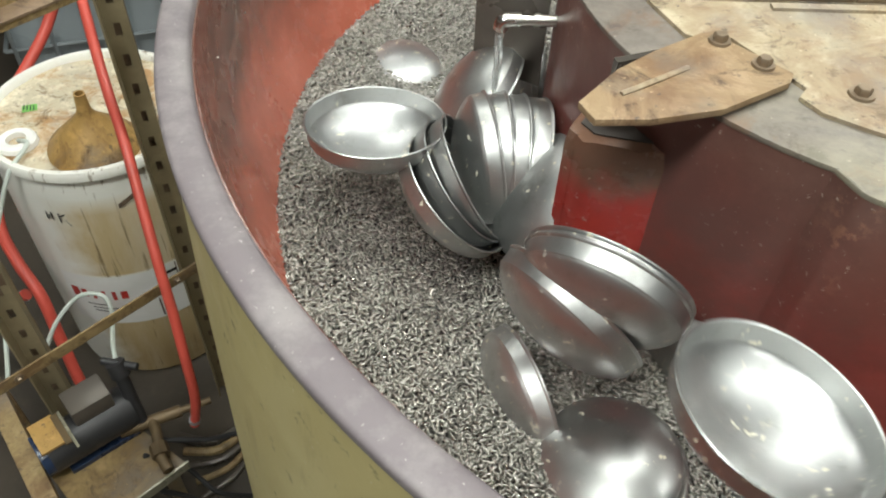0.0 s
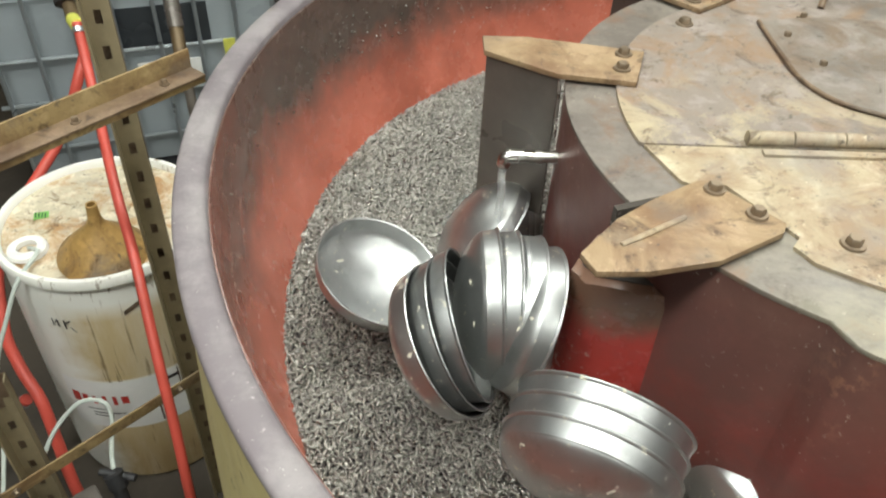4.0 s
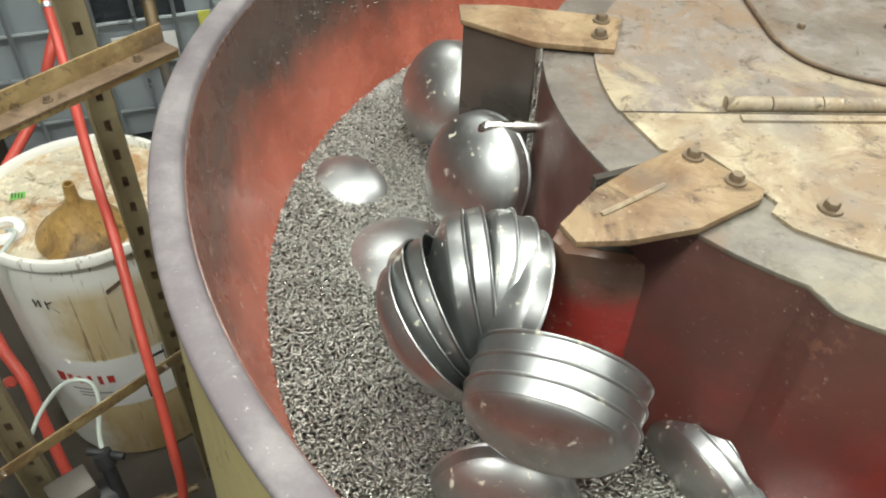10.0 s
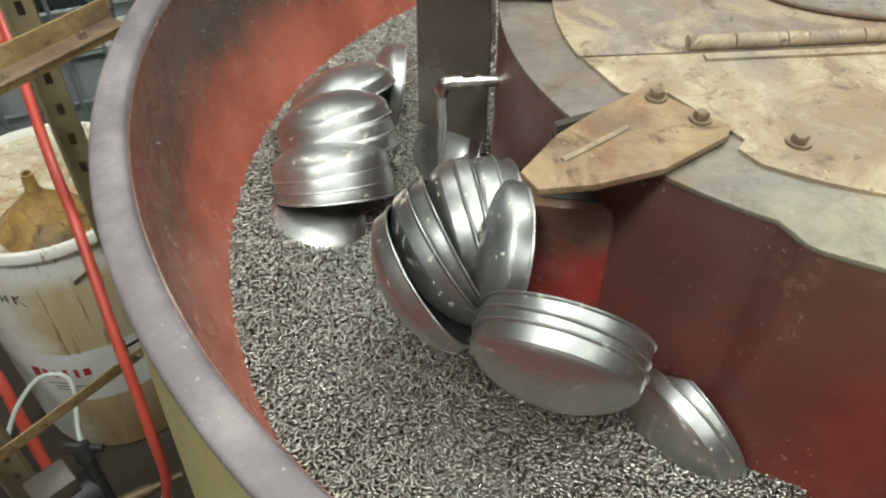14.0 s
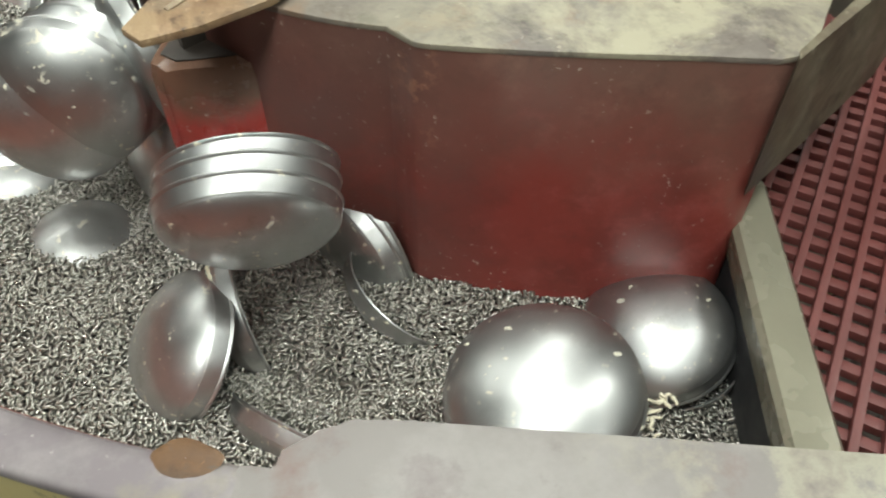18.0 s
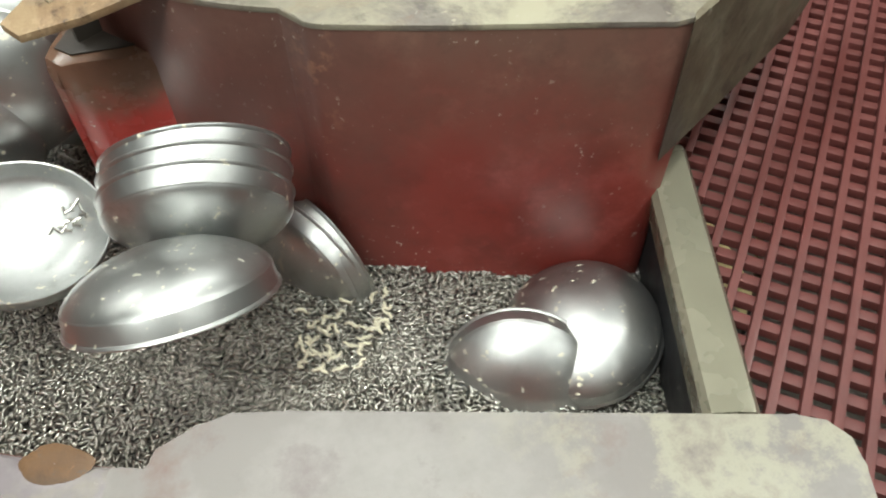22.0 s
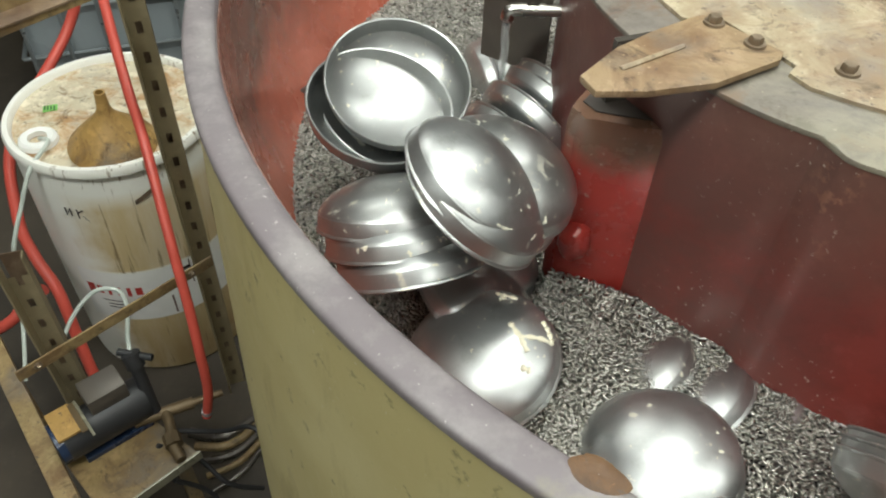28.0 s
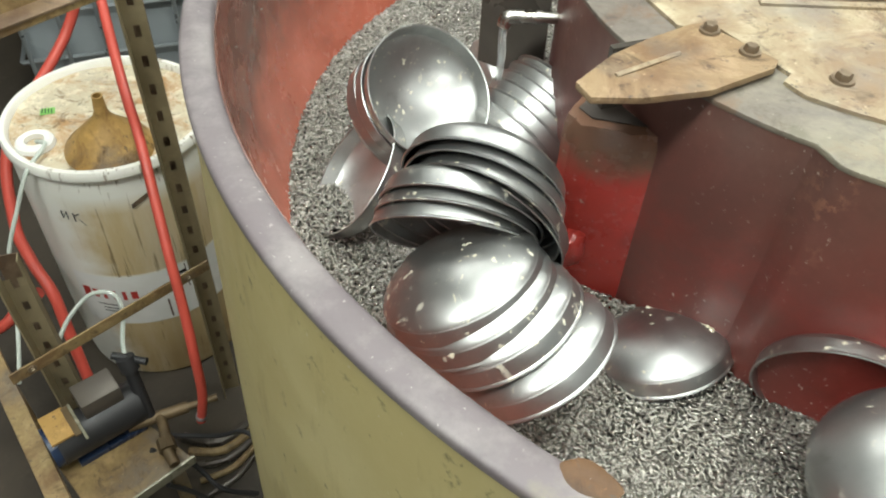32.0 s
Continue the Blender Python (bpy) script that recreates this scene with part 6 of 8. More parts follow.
    bowl_path(bowls[14], [(0, -0.437, -0.406, 1.581, -0.46, -0.80, -0.39), (1, -0.453, -0.394, 1.575, -0.55, -0.63, -0.55), (2, -0.435, -0.383, 1.596, -0.56, -0.64, -0.53), (3, -0.441, -0.393, 1.596, -0.48, -0.70, -0.53), (4, -0.453, -0.422, 1.605, -0.37, -0.86, -0.35), (4.5, -0.452, -0.413, 1.608, -0.35, -0.87, -0.35), (6.5, -0.453, -0.370, 1.648, -0.42, -0.84, -0.34), (7, -0.454, -0.379, 1.633, -0.42, -0.84, -0.34), (8, -0.457, -0.396, 1.604, -0.40, -0.86, -0.32), (9, -0.469, -0.387, 1.627, -0.38, -0.86, -0.34), (10, -0.478, -0.405, 1.609, -0.32, -0.88, -0.35), (11, -0.472, -0.397, 1.600, -0.32, -0.88, -0.35), (12, -0.468, -0.386, 1.592, -0.34, -0.87, -0.36), (13, -0.436, -0.393, 1.578, -0.39, -0.79, -0.47), (13.5, -0.438, -0.390, 1.579, -0.38, -0.80, -0.47), (15.5, -0.401, -0.364, 1.574, -0.26, -0.90, -0.34), (16, -0.423, -0.396, 1.589, -0.23, -0.91, -0.34), (16.5, -0.428, -0.404, 1.599, -0.23, -0.90, -0.36), (17, -0.424, -0.391, 1.594, -0.23, -0.88, -0.42), (17.5, -0.418, -0.400, 1.597, -0.20, -0.87, -0.44), (18, -0.414, -0.403, 1.606, -0.18, -0.89, -0.43), (19, -0.385, -0.431, 1.627, -0.17, -0.89, -0.42), (20, -0.382, -0.436, 1.626, -0.15, -0.89, -0.44), (21, -0.389, -0.425, 1.614, -0.15, -0.89, -0.44), (22, -0.368, -0.415, 1.600, -0.21, -0.88, -0.43), (23, -0.364, -0.430, 1.633, -0.09, -0.92, -0.38), (23.5, -0.371, -0.449, 1.617, -0.09, -0.87, -0.49), (24, -0.360, -0.550, 1.617, -0.11, -0.45, -0.88), (24.5, -0.350, -0.549, 1.617, -0.30, -0.40, -0.87), (25, -0.349, -0.491, 1.578, -0.27, -0.62, -0.73), (25.5, -0.350, -0.521, 1.598, -0.41, -0.57, -0.71), (26, -0.291, -0.522, 1.566, -0.41, -0.66, -0.63), (26.5, -0.259, -0.518, 1.572, -0.39, -0.64, -0.66), (27.5, -0.154, -0.596, 1.532, -0.37, -0.69, -0.62), (28.5, -0.058, -0.651, 1.482, -0.35, -0.73, -0.59)])
    bowl_path(bowls[15], [(0, -0.270, -0.371, 1.372, -0.81, -0.51, -0.30), (1, -0.250, -0.402, 1.372, -0.81, -0.50, -0.30), (2, -0.258, -0.370, 1.372, -0.81, -0.51, -0.30), (4, -0.231, -0.371, 1.372, -0.81, -0.51, -0.29), (9, -0.253, -0.364, 1.372, -0.82, -0.51, -0.26), (10, -0.249, -0.385, 1.372, -0.82, -0.50, -0.26), (12, -0.239, -0.381, 1.372, -0.82, -0.50, -0.27), (13, -0.261, -0.401, 1.372, -0.81, -0.52, -0.25), (15.5, -0.259, -0.367, 1.372, -0.87, -0.41, -0.27), (16, -0.281, -0.374, 1.372, -0.88, -0.42, -0.21), (16.5, -0.272, -0.396, 1.372, -0.92, -0.37, -0.15), (17, -0.270, -0.378, 1.372, -0.93, -0.35, -0.11), (17.5, -0.265, -0.362, 1.372, -0.93, -0.33, -0.13), (18, -0.282, -0.346, 1.372, -0.93, -0.35, -0.08), (19, -0.261, -0.376, 1.372, -0.95, -0.32, -0.04), (20, -0.262, -0.384, 1.372, -0.93, -0.37, -0.06), (22, -0.262, -0.409, 1.372, -0.91, -0.40, -0.07), (22.8, -0.244, -0.430, 1.372, -0.93, -0.31, -0.19), (23.5, -0.142, -0.408, 1.215, 0.15, 0.10, 0.98), (25, -0.137, -0.439, 1.215, 0.15, 0.10, 0.98), (27.6, -0.586, -0.366, 1.240, 0.54, 0.24, 0.80), (28.5, -0.586, -0.366, 1.613, 0.54, 0.24, 0.80), (29, -0.570, -0.361, 1.607, 0.53, 0.23, 0.81), (29.35, -0.579, -0.365, 1.613, 0.33, 0.89, 0.31), (30, -0.584, -0.368, 1.615, 0.32, 0.89, 0.32), (31, -0.587, -0.371, 1.607, 0.33, 0.90, 0.29), (32, -0.587, -0.373, 1.615, 0.33, 0.90, 0.30)])
    bowl_path(bowls[16], [(0, -0.250, -0.359, 1.372, -0.83, -0.44, -0.33), (1, -0.231, -0.391, 1.372, -0.84, -0.43, -0.33), (2, -0.241, -0.358, 1.372, -0.84, -0.44, -0.33), (4, -0.212, -0.359, 1.372, -0.83, -0.45, -0.32), (9, -0.235, -0.353, 1.372, -0.84, -0.45, -0.29), (10, -0.229, -0.374, 1.372, -0.85, -0.44, -0.30), (12, -0.220, -0.371, 1.372, -0.84, -0.44, -0.30), (13, -0.240, -0.391, 1.372, -0.85, -0.45, -0.28), (15.5, -0.238, -0.359, 1.372, -0.90, -0.33, -0.29), (16, -0.261, -0.365, 1.372, -0.91, -0.36, -0.23), (16.5, -0.252, -0.389, 1.372, -0.94, -0.30, -0.17), (17, -0.251, -0.372, 1.372, -0.95, -0.28, -0.13), (17.5, -0.246, -0.356, 1.372, -0.95, -0.27, -0.14), (18, -0.266, -0.341, 1.372, -0.96, -0.28, -0.09), (19, -0.243, -0.373, 1.372, -0.97, -0.25, -0.05), (20, -0.243, -0.382, 1.372, -0.95, -0.29, -0.07), (22, -0.245, -0.407, 1.372, -0.95, -0.32, -0.07), (22.8, -0.227, -0.428, 1.372, -0.96, -0.24, -0.17), (23.5, -0.122, -0.406, 1.215, 0.15, 0.10, 0.98), (25, -0.116, -0.434, 1.215, 0.15, 0.10, 0.98)])
    bowl_path(bowls[17], [(0, -0.721, 0.274, 1.347, -0.00, -0.25, 0.97), (1, -0.727, 0.320, 1.342, 0.00, -0.27, 0.96), (3.2, -0.792, 0.285, 1.347, 0.04, -0.31, 0.95), (4, -0.780, 0.263, 1.340, -0.03, -0.21, 0.98), (4.5, -0.737, 0.258, 1.357, -0.05, -0.17, 0.98), (6.5, -0.692, 0.273, 1.374, -0.04, -0.22, 0.97), (7, -0.706, 0.222, 1.378, -0.04, -0.21, 0.98), (8, -0.726, 0.117, 1.380, -0.05, -0.18, 0.98), (9, -0.726, 0.157, 1.334, -0.07, -0.08, 0.99), (10, -0.706, 0.125, 1.296, -0.08, -0.02, 1.00), (11, -0.689, 0.116, 1.268, -0.12, 0.06, 0.99), (12, -0.687, 0.029, 1.300, -0.09, -0.12, 0.99), (13.5, -0.714, -0.009, 1.215, 0.15, 0.10, 0.98), (15, -0.714, -0.009, 1.215, 0.15, 0.10, 0.98), (16, -0.785, -0.088, 1.215, 0.15, 0.10, 0.98), (23, -0.785, -0.088, 1.215, 0.15, 0.10, 0.98), (24, -0.624, -0.091, 1.215, 0.15, 0.10, 0.98), (24.8, -0.793, 0.031, 1.259, 0.25, 0.45, 0.86), (25, -0.751, -0.173, 1.366, 0.26, 0.51, 0.82), (26, -0.708, -0.281, 1.410, 0.01, 0.57, 0.82), (26.5, -0.732, -0.269, 1.420, 0.01, 0.57, 0.82), (28.5, -0.651, -0.401, 1.508, -0.27, 0.51, 0.82), (29, -0.637, -0.398, 1.499, -0.28, 0.52, 0.81), (30, -0.574, -0.472, 1.526, -0.53, 0.24, 0.82), (31, -0.561, -0.490, 1.523, -0.52, 0.24, 0.82), (32, -0.556, -0.491, 1.530, -0.52, 0.23, 0.82)])
    bowl_path(bowls[18], [(0, -0.704, 0.342, 1.215, 0.15, 0.10, 0.98), (2.5, -0.704, 0.342, 1.215, 0.15, 0.10, 0.98), (3.5, -0.751, 0.333, 1.215, 0.15, 0.10, 0.98), (4.5, -0.705, 0.191, 1.342, -0.09, -0.11, 0.99), (6.5, -0.674, 0.251, 1.364, -0.11, -0.11, 0.99), (7, -0.684, 0.199, 1.367, -0.13, -0.10, 0.99), (8, -0.708, 0.094, 1.367, -0.12, -0.06, 0.99), (9, -0.704, 0.088, 1.362, -0.13, -0.07, 0.99), (10, -0.685, 0.012, 1.362, -0.14, -0.01, 0.99), (11, -0.669, -0.016, 1.362, -0.17, -0.00, 0.99), (12, -0.676, -0.002, 1.300, -0.14, -0.11, 0.98), (13.5, -0.703, -0.036, 1.215, 0.15, 0.10, 0.98), (15, -0.703, -0.036, 1.215, 0.15, 0.10, 0.98), (16, -0.766, -0.104, 1.215, 0.15, 0.10, 0.98), (23, -0.766, -0.104, 1.215, 0.15, 0.10, 0.98), (24, -0.613, -0.071, 1.215, 0.15, 0.10, 0.98), (24.8, -0.787, 0.048, 1.275, 0.24, 0.45, 0.86), (25, -0.744, -0.151, 1.389, 0.26, 0.49, 0.83), (26, -0.708, -0.258, 1.432, 0.01, 0.55, 0.84), (26.5, -0.732, -0.246, 1.442, 0.01, 0.55, 0.84), (28.5, -0.671, -0.374, 1.525, -0.20, 0.50, 0.84), (29, -0.657, -0.371, 1.515, -0.21, 0.50, 0.84), (30, -0.609, -0.453, 1.544, -0.46, 0.23, 0.86), (31, -0.589, -0.475, 1.539, -0.47, 0.23, 0.85), (32, -0.582, -0.477, 1.544, -0.49, 0.21, 0.85)])
    bowl_path(bowls[19], [(0, -0.875, 0.228, 1.215, 0.15, 0.10, 0.98), (6.6, -0.875, 0.228, 1.215, 0.15, 0.10, 0.98), (7.6, -0.826, 0.547, 1.215, 0.15, 0.10, 0.98), (9, -0.810, 0.277, 1.349, -0.00, -0.38, 0.93), (10, -0.797, 0.178, 1.357, -0.03, -0.32, 0.95), (11, -0.780, 0.121, 1.360, -0.07, -0.28, 0.96), (12, -0.781, 0.077, 1.362, -0.09, -0.27, 0.96), (13, -0.790, 0.025, 1.362, -0.09, -0.25, 0.96), (13.5, -0.792, 0.019, 1.362, -0.06, -0.25, 0.97), (15.5, -0.676, -0.074, 1.357, 0.04, -0.24, 0.97), (16, -0.727, -0.133, 1.357, 0.13, -0.23, 0.96), (16.5, -0.730, -0.144, 1.357, 0.20, -0.22, 0.96), (17, -0.693, -0.139, 1.362, 0.23, -0.26, 0.94), (17.5, -0.646, -0.184, 1.359, 0.22, -0.25, 0.94), (18, -0.639, -0.201, 1.329, 0.26, -0.20, 0.94), (19, -0.597, -0.279, 1.367, 0.32, -0.18, 0.93), (20, -0.598, -0.367, 1.402, 0.43, -0.06, 0.90), (20.5, -0.532, -0.515, 1.560, 0.43, 0.19, 0.88), (21, -0.489, -0.563, 1.581, 0.42, 0.38, 0.82), (22, -0.436, -0.589, 1.595, 0.09, 0.56, 0.82), (23, -0.357, -0.606, 1.591, -0.13, 0.66, 0.74), (23.5, -0.282, -0.607, 1.574, -0.25, 0.72, 0.65), (24, -0.218, -0.608, 1.535, -0.25, 0.83, 0.50), (24.5, -0.172, -0.606, 1.514, 0.06, 0.92, 0.38), (25, -0.104, -0.594, 1.456, 0.11, 0.95, 0.28), (25.5, -0.105, -0.580, 1.462, 0.06, 0.96, 0.26), (26, -0.061, -0.561, 1.435, 0.01, 0.98, 0.18), (26.5, -0.031, -0.567, 1.433, 0.02, 0.99, 0.17), (28.5, 0.057, -0.623, 1.385, -0.18, 0.92, 0.34)])
    bowl_path(bowls[20], [(0, -0.589, 0.409, 1.215, 0.15, 0.10, 0.98), (6, -0.589, 0.409, 1.215, 0.15, 0.10, 0.98), (7, -0.514, 0.568, 1.342, -0.71, -0.29, 0.64), (9, -0.551, 0.276, 1.499, -0.79, -0.41, 0.45), (10, -0.604, 0.352, 1.495, -0.76, -0.43, 0.49), (11, -0.620, 0.340, 1.461, -0.69, -0.53, 0.50), (12, -0.632, 0.330, 1.440, -0.58, -0.64, 0.51), (13, -0.625, 0.385, 1.395, -0.98, -0.04, 0.19), (13.5, -0.628, 0.386, 1.395, -0.98, -0.04, 0.21), (15.5, -0.589, 0.397, 1.324, -0.96, 0.07, 0.27), (16, -0.673, 0.357, 1.348, -0.94, -0.00, 0.33), (16.5, -0.627, 0.354, 1.352, -0.85, -0.11, 0.52), (18, -0.688, 0.493, 1.371, -0.79, -0.20, 0.58), (24, -0.724, 0.007, 1.352, 0.37, -0.18, 0.91), (24.8, -0.785, 0.074, 1.280, 0.20, 0.45, 0.87), (25, -0.736, -0.129, 1.413, 0.26, 0.47, 0.84), (26, -0.708, -0.237, 1.453, 0.02, 0.53, 0.85), (26.5, -0.732, -0.225, 1.463, 0.02, 0.53, 0.85), (28.5, -0.686, -0.349, 1.540, -0.14, 0.48, 0.87), (29, -0.673, -0.346, 1.530, -0.15, 0.48, 0.86), (30, -0.638, -0.435, 1.562, -0.36, 0.22, 0.91), (31, -0.611, -0.459, 1.554, -0.42, 0.21, 0.88), (32, -0.601, -0.462, 1.559, -0.44, 0.20, 0.88)])
    bowl_path(bowls[21], [(0, -0.894, 0.390, 1.215, 0.15, 0.10, 0.98), (9, -0.894, 0.390, 1.215, 0.15, 0.10, 0.98), (10, -0.776, 0.490, 1.362, -0.12, -0.31, 0.94), (10.5, -0.772, 0.448, 1.377, -0.20, -0.24, 0.95), (11, -0.765, 0.398, 1.392, -0.25, -0.16, 0.96), (12, -0.744, 0.198, 1.410, -0.28, 0.41, 0.87), (13, -0.743, 0.121, 1.436, -0.19, 0.48, 0.86), (13.5, -0.747, 0.098, 1.447, -0.14, 0.49, 0.86), (15.5, -0.656, 0.027, 1.391, -0.10, 0.55, 0.83), (16, -0.731, -0.037, 1.402, -0.07, 0.55, 0.83), (16.5, -0.741, -0.029, 1.370, 0.02, 0.57, 0.82), (17, -0.757, -0.016, 1.386, 0.11, 0.54, 0.83), (18, -0.726, -0.011, 1.342, 0.24, 0.18, 0.95), (19, -0.698, 0.010, 1.323, 0.28, 0.18, 0.94), (22, -0.700, -0.016, 1.384, -0.65, -0.28, -0.70), (24, -0.731, -0.021, 1.437, -0.49, -0.13, -0.86), (25, -0.730, -0.135, 1.559, -0.28, -0.04, -0.96), (25.5, -0.739, -0.239, 1.615, -0.08, -0.04, -1.00), (26, -0.761, -0.255, 1.631, -0.07, -0.09, -0.99), (26.5, -0.787, -0.246, 1.638, -0.06, -0.07, -1.00), (28.5, -0.697, -0.174, 1.598, -0.23, 0.29, -0.93), (29, -0.677, -0.173, 1.585, -0.26, 0.29, -0.92), (30, -0.689, -0.151, 1.567, -0.40, 0.30, -0.86), (31, -0.683, -0.093, 1.537, -0.59, 0.30, -0.75), (32, -0.679, -0.068, 1.546, -0.61, 0.33, -0.72)])
    bowl_path(bowls[22], [(0, -0.850, 0.413, 1.215, 0.15, 0.10, 0.98), (9, -0.850, 0.413, 1.215, 0.15, 0.10, 0.98), (10, -0.749, 0.632, 1.215, 0.15, 0.10, 0.98), (11, -0.702, 0.468, 1.347, -0.40, -0.01, 0.92), (12, -0.731, 0.245, 1.439, -0.37, 0.32, 0.87), (13, -0.740, 0.209, 1.466, -0.29, 0.41, 0.86), (13.5, -0.743, 0.184, 1.477, -0.24, 0.42, 0.88), (15.5, -0.645, 0.085, 1.415, -0.21, 0.51, 0.84), (16, -0.726, 0.025, 1.427, -0.18, 0.50, 0.85), (16.5, -0.740, 0.046, 1.402, -0.13, 0.50, 0.85), (17, -0.760, 0.065, 1.424, -0.07, 0.43, 0.90), (18, -0.724, 0.071, 1.380, 0.10, 0.11, 0.99), (22, -0.698, 0.026, 1.416, -0.58, -0.27, -0.77), (24, -0.727, 0.025, 1.473, -0.43, -0.10, -0.90), (25, -0.778, 0.006, 1.555, -0.28, 0.05, -0.96), (25.5, -0.745, -0.086, 1.593, -0.05, 0.06, -1.00), (26, -0.743, -0.047, 1.594, -0.02, -0.00, -1.00), (26.5, -0.770, -0.039, 1.604, -0.01, 0.02, -1.00), (28.5, -0.676, -0.196, 1.635, -0.18, 0.47, -0.87), (29, -0.660, -0.208, 1.630, -0.19, 0.47, -0.86), (30, -0.672, -0.182, 1.609, -0.32, 0.47, -0.82), (31, -0.659, -0.114, 1.571, -0.46, 0.47, -0.75), (32, -0.657, -0.099, 1.586, -0.48, 0.50, -0.72)])
    bowl_path(bowls[23], [(0, -0.805, 0.437, 1.215, 0.15, 0.10, 0.98), (10, -0.805, 0.437, 1.215, 0.15, 0.10, 0.98), (11, -0.694, 0.576, 1.342, -0.38, -0.21, 0.90), (12, -0.698, 0.322, 1.432, -0.45, 0.15, 0.88), (13, -0.727, 0.335, 1.442, -0.39, 0.33, 0.86), (13.5, -0.731, 0.306, 1.455, -0.34, 0.34, 0.88), (15.5, -0.631, 0.177, 1.436, -0.32, 0.42, 0.85), (16, -0.718, 0.130, 1.456, -0.28, 0.39, 0.88), (16.5, -0.733, 0.155, 1.429, -0.27, 0.35, 0.90), (17, -0.757, 0.174, 1.455, -0.20, 0.28, 0.94), (18, -0.725, 0.185, 1.410, -0.02, -0.08, 1.00), (22, -0.701, 0.056, 1.437, -0.53, -0.26, -0.81), (24, -0.731, 0.054, 1.493, -0.41, -0.25, -0.88), (25, -0.705, 0.013, 1.517, -0.76, -0.13, -0.64), (25.5, -0.678, -0.061, 1.532, -0.65, 0.07, -0.76), (26, -0.698, -0.024, 1.502, -0.63, 0.13, -0.76), (26.5, -0.724, -0.012, 1.515, -0.62, 0.14, -0.77), (28.5, -0.716, -0.160, 1.563, -0.30, 0.10, -0.95), (29, -0.693, -0.156, 1.552, -0.37, 0.12, -0.92), (30, -0.706, -0.132, 1.532, -0.52, 0.14, -0.84), (31, -0.706, -0.070, 1.501, -0.70, 0.12, -0.70), (32, -0.702, -0.045, 1.509, -0.71, 0.15, -0.69)])
    bowl_path(bowls[24], [(0, -0.327, -0.622, 1.660, -0.26, -0.08, -0.96), (0.3, -0.243, -0.580, 1.559, 0.00, -0.59, -0.80), (0.6, -0.204, -0.576, 1.525, -0.18, -0.90, -0.40), (1, -0.182, -0.569, 1.493, -0.28, -0.94, -0.18), (1.5, -0.155, -0.562, 1.463, -0.28, -0.95, -0.16), (2, -0.046, -0.554, 1.372, -0.33, -0.94, -0.03), (3, 0.054, -0.427, 1.215, 0.15, 0.10, 0.98), (13.5, 0.054, -0.427, 1.215, 0.15, 0.10, 0.98), (14.5, -0.311, -0.437, 1.215, 0.15, 0.10, 0.98), (15.5, -0.316, -0.545, 1.487, -0.90, 0.07, 0.43), (16, -0.267, -0.604, 1.535, 0.15, 0.39, 0.91), (16.5, -0.135, -0.560, 1.410, -0.48, 0.18, 0.86), (17, -0.132, -0.633, 1.479, -0.31, -0.06, 0.95), (17.5, -0.039, -0.614, 1.395, -0.29, 0.03, 0.96), (18, 0.022, -0.633, 1.360, -0.28, 0.05, 0.96), (18.5, 0.070, -0.627, 1.340, -0.27, 0.05, 0.96), (19, 0.106, -0.650, 1.335, -0.28, 0.05, 0.96), (20, 0.177, -0.600, 1.215, 0.15, 0.10, 0.98), (26.5, 0.177, -0.600, 1.215, 0.15, 0.10, 0.98), (27.5, -0.230, -0.509, 1.215, 0.15, 0.10, 0.98), (28.5, -0.393, -0.657, 1.545, -0.57, -0.06, 0.82), (29, -0.269, -0.637, 1.492, -0.58, 0.02, 0.81), (29.5, -0.170, -0.637, 1.458, -0.64, 0.05, 0.77), (30, -0.084, -0.669, 1.427, -0.68, 0.10, 0.72), (32, 0.075, -0.592, 1.215, 0.15, 0.10, 0.98)])
    bowl_path(bowls[25], [(0, -0.129, -0.393, 1.215, 0.15, 0.10, 0.98), (14, -0.129, -0.393, 1.215, 0.15, 0.10, 0.98), (15, -0.201, -0.428, 1.215, 0.15, 0.10, 0.98), (15.5, -0.246, -0.502, 1.370, 0.43, -0.15, -0.89), (16, -0.184, -0.530, 1.385, 0.42, -0.11, -0.90), (16.5, -0.116, -0.563, 1.390, 0.40, -0.14, -0.90), (17, -0.074, -0.594, 1.385, 0.27, -0.10, -0.96), (17.5, -0.018, -0.618, 1.375, 0.29, -0.08, -0.95), (18, 0.039, -0.638, 1.345, 0.29, -0.10, -0.95), (18.5, 0.104, -0.635, 1.215, 0.15, 0.10, 0.98), (20, 0.192, -0.674, 1.215, 0.15, 0.10, 0.98)])
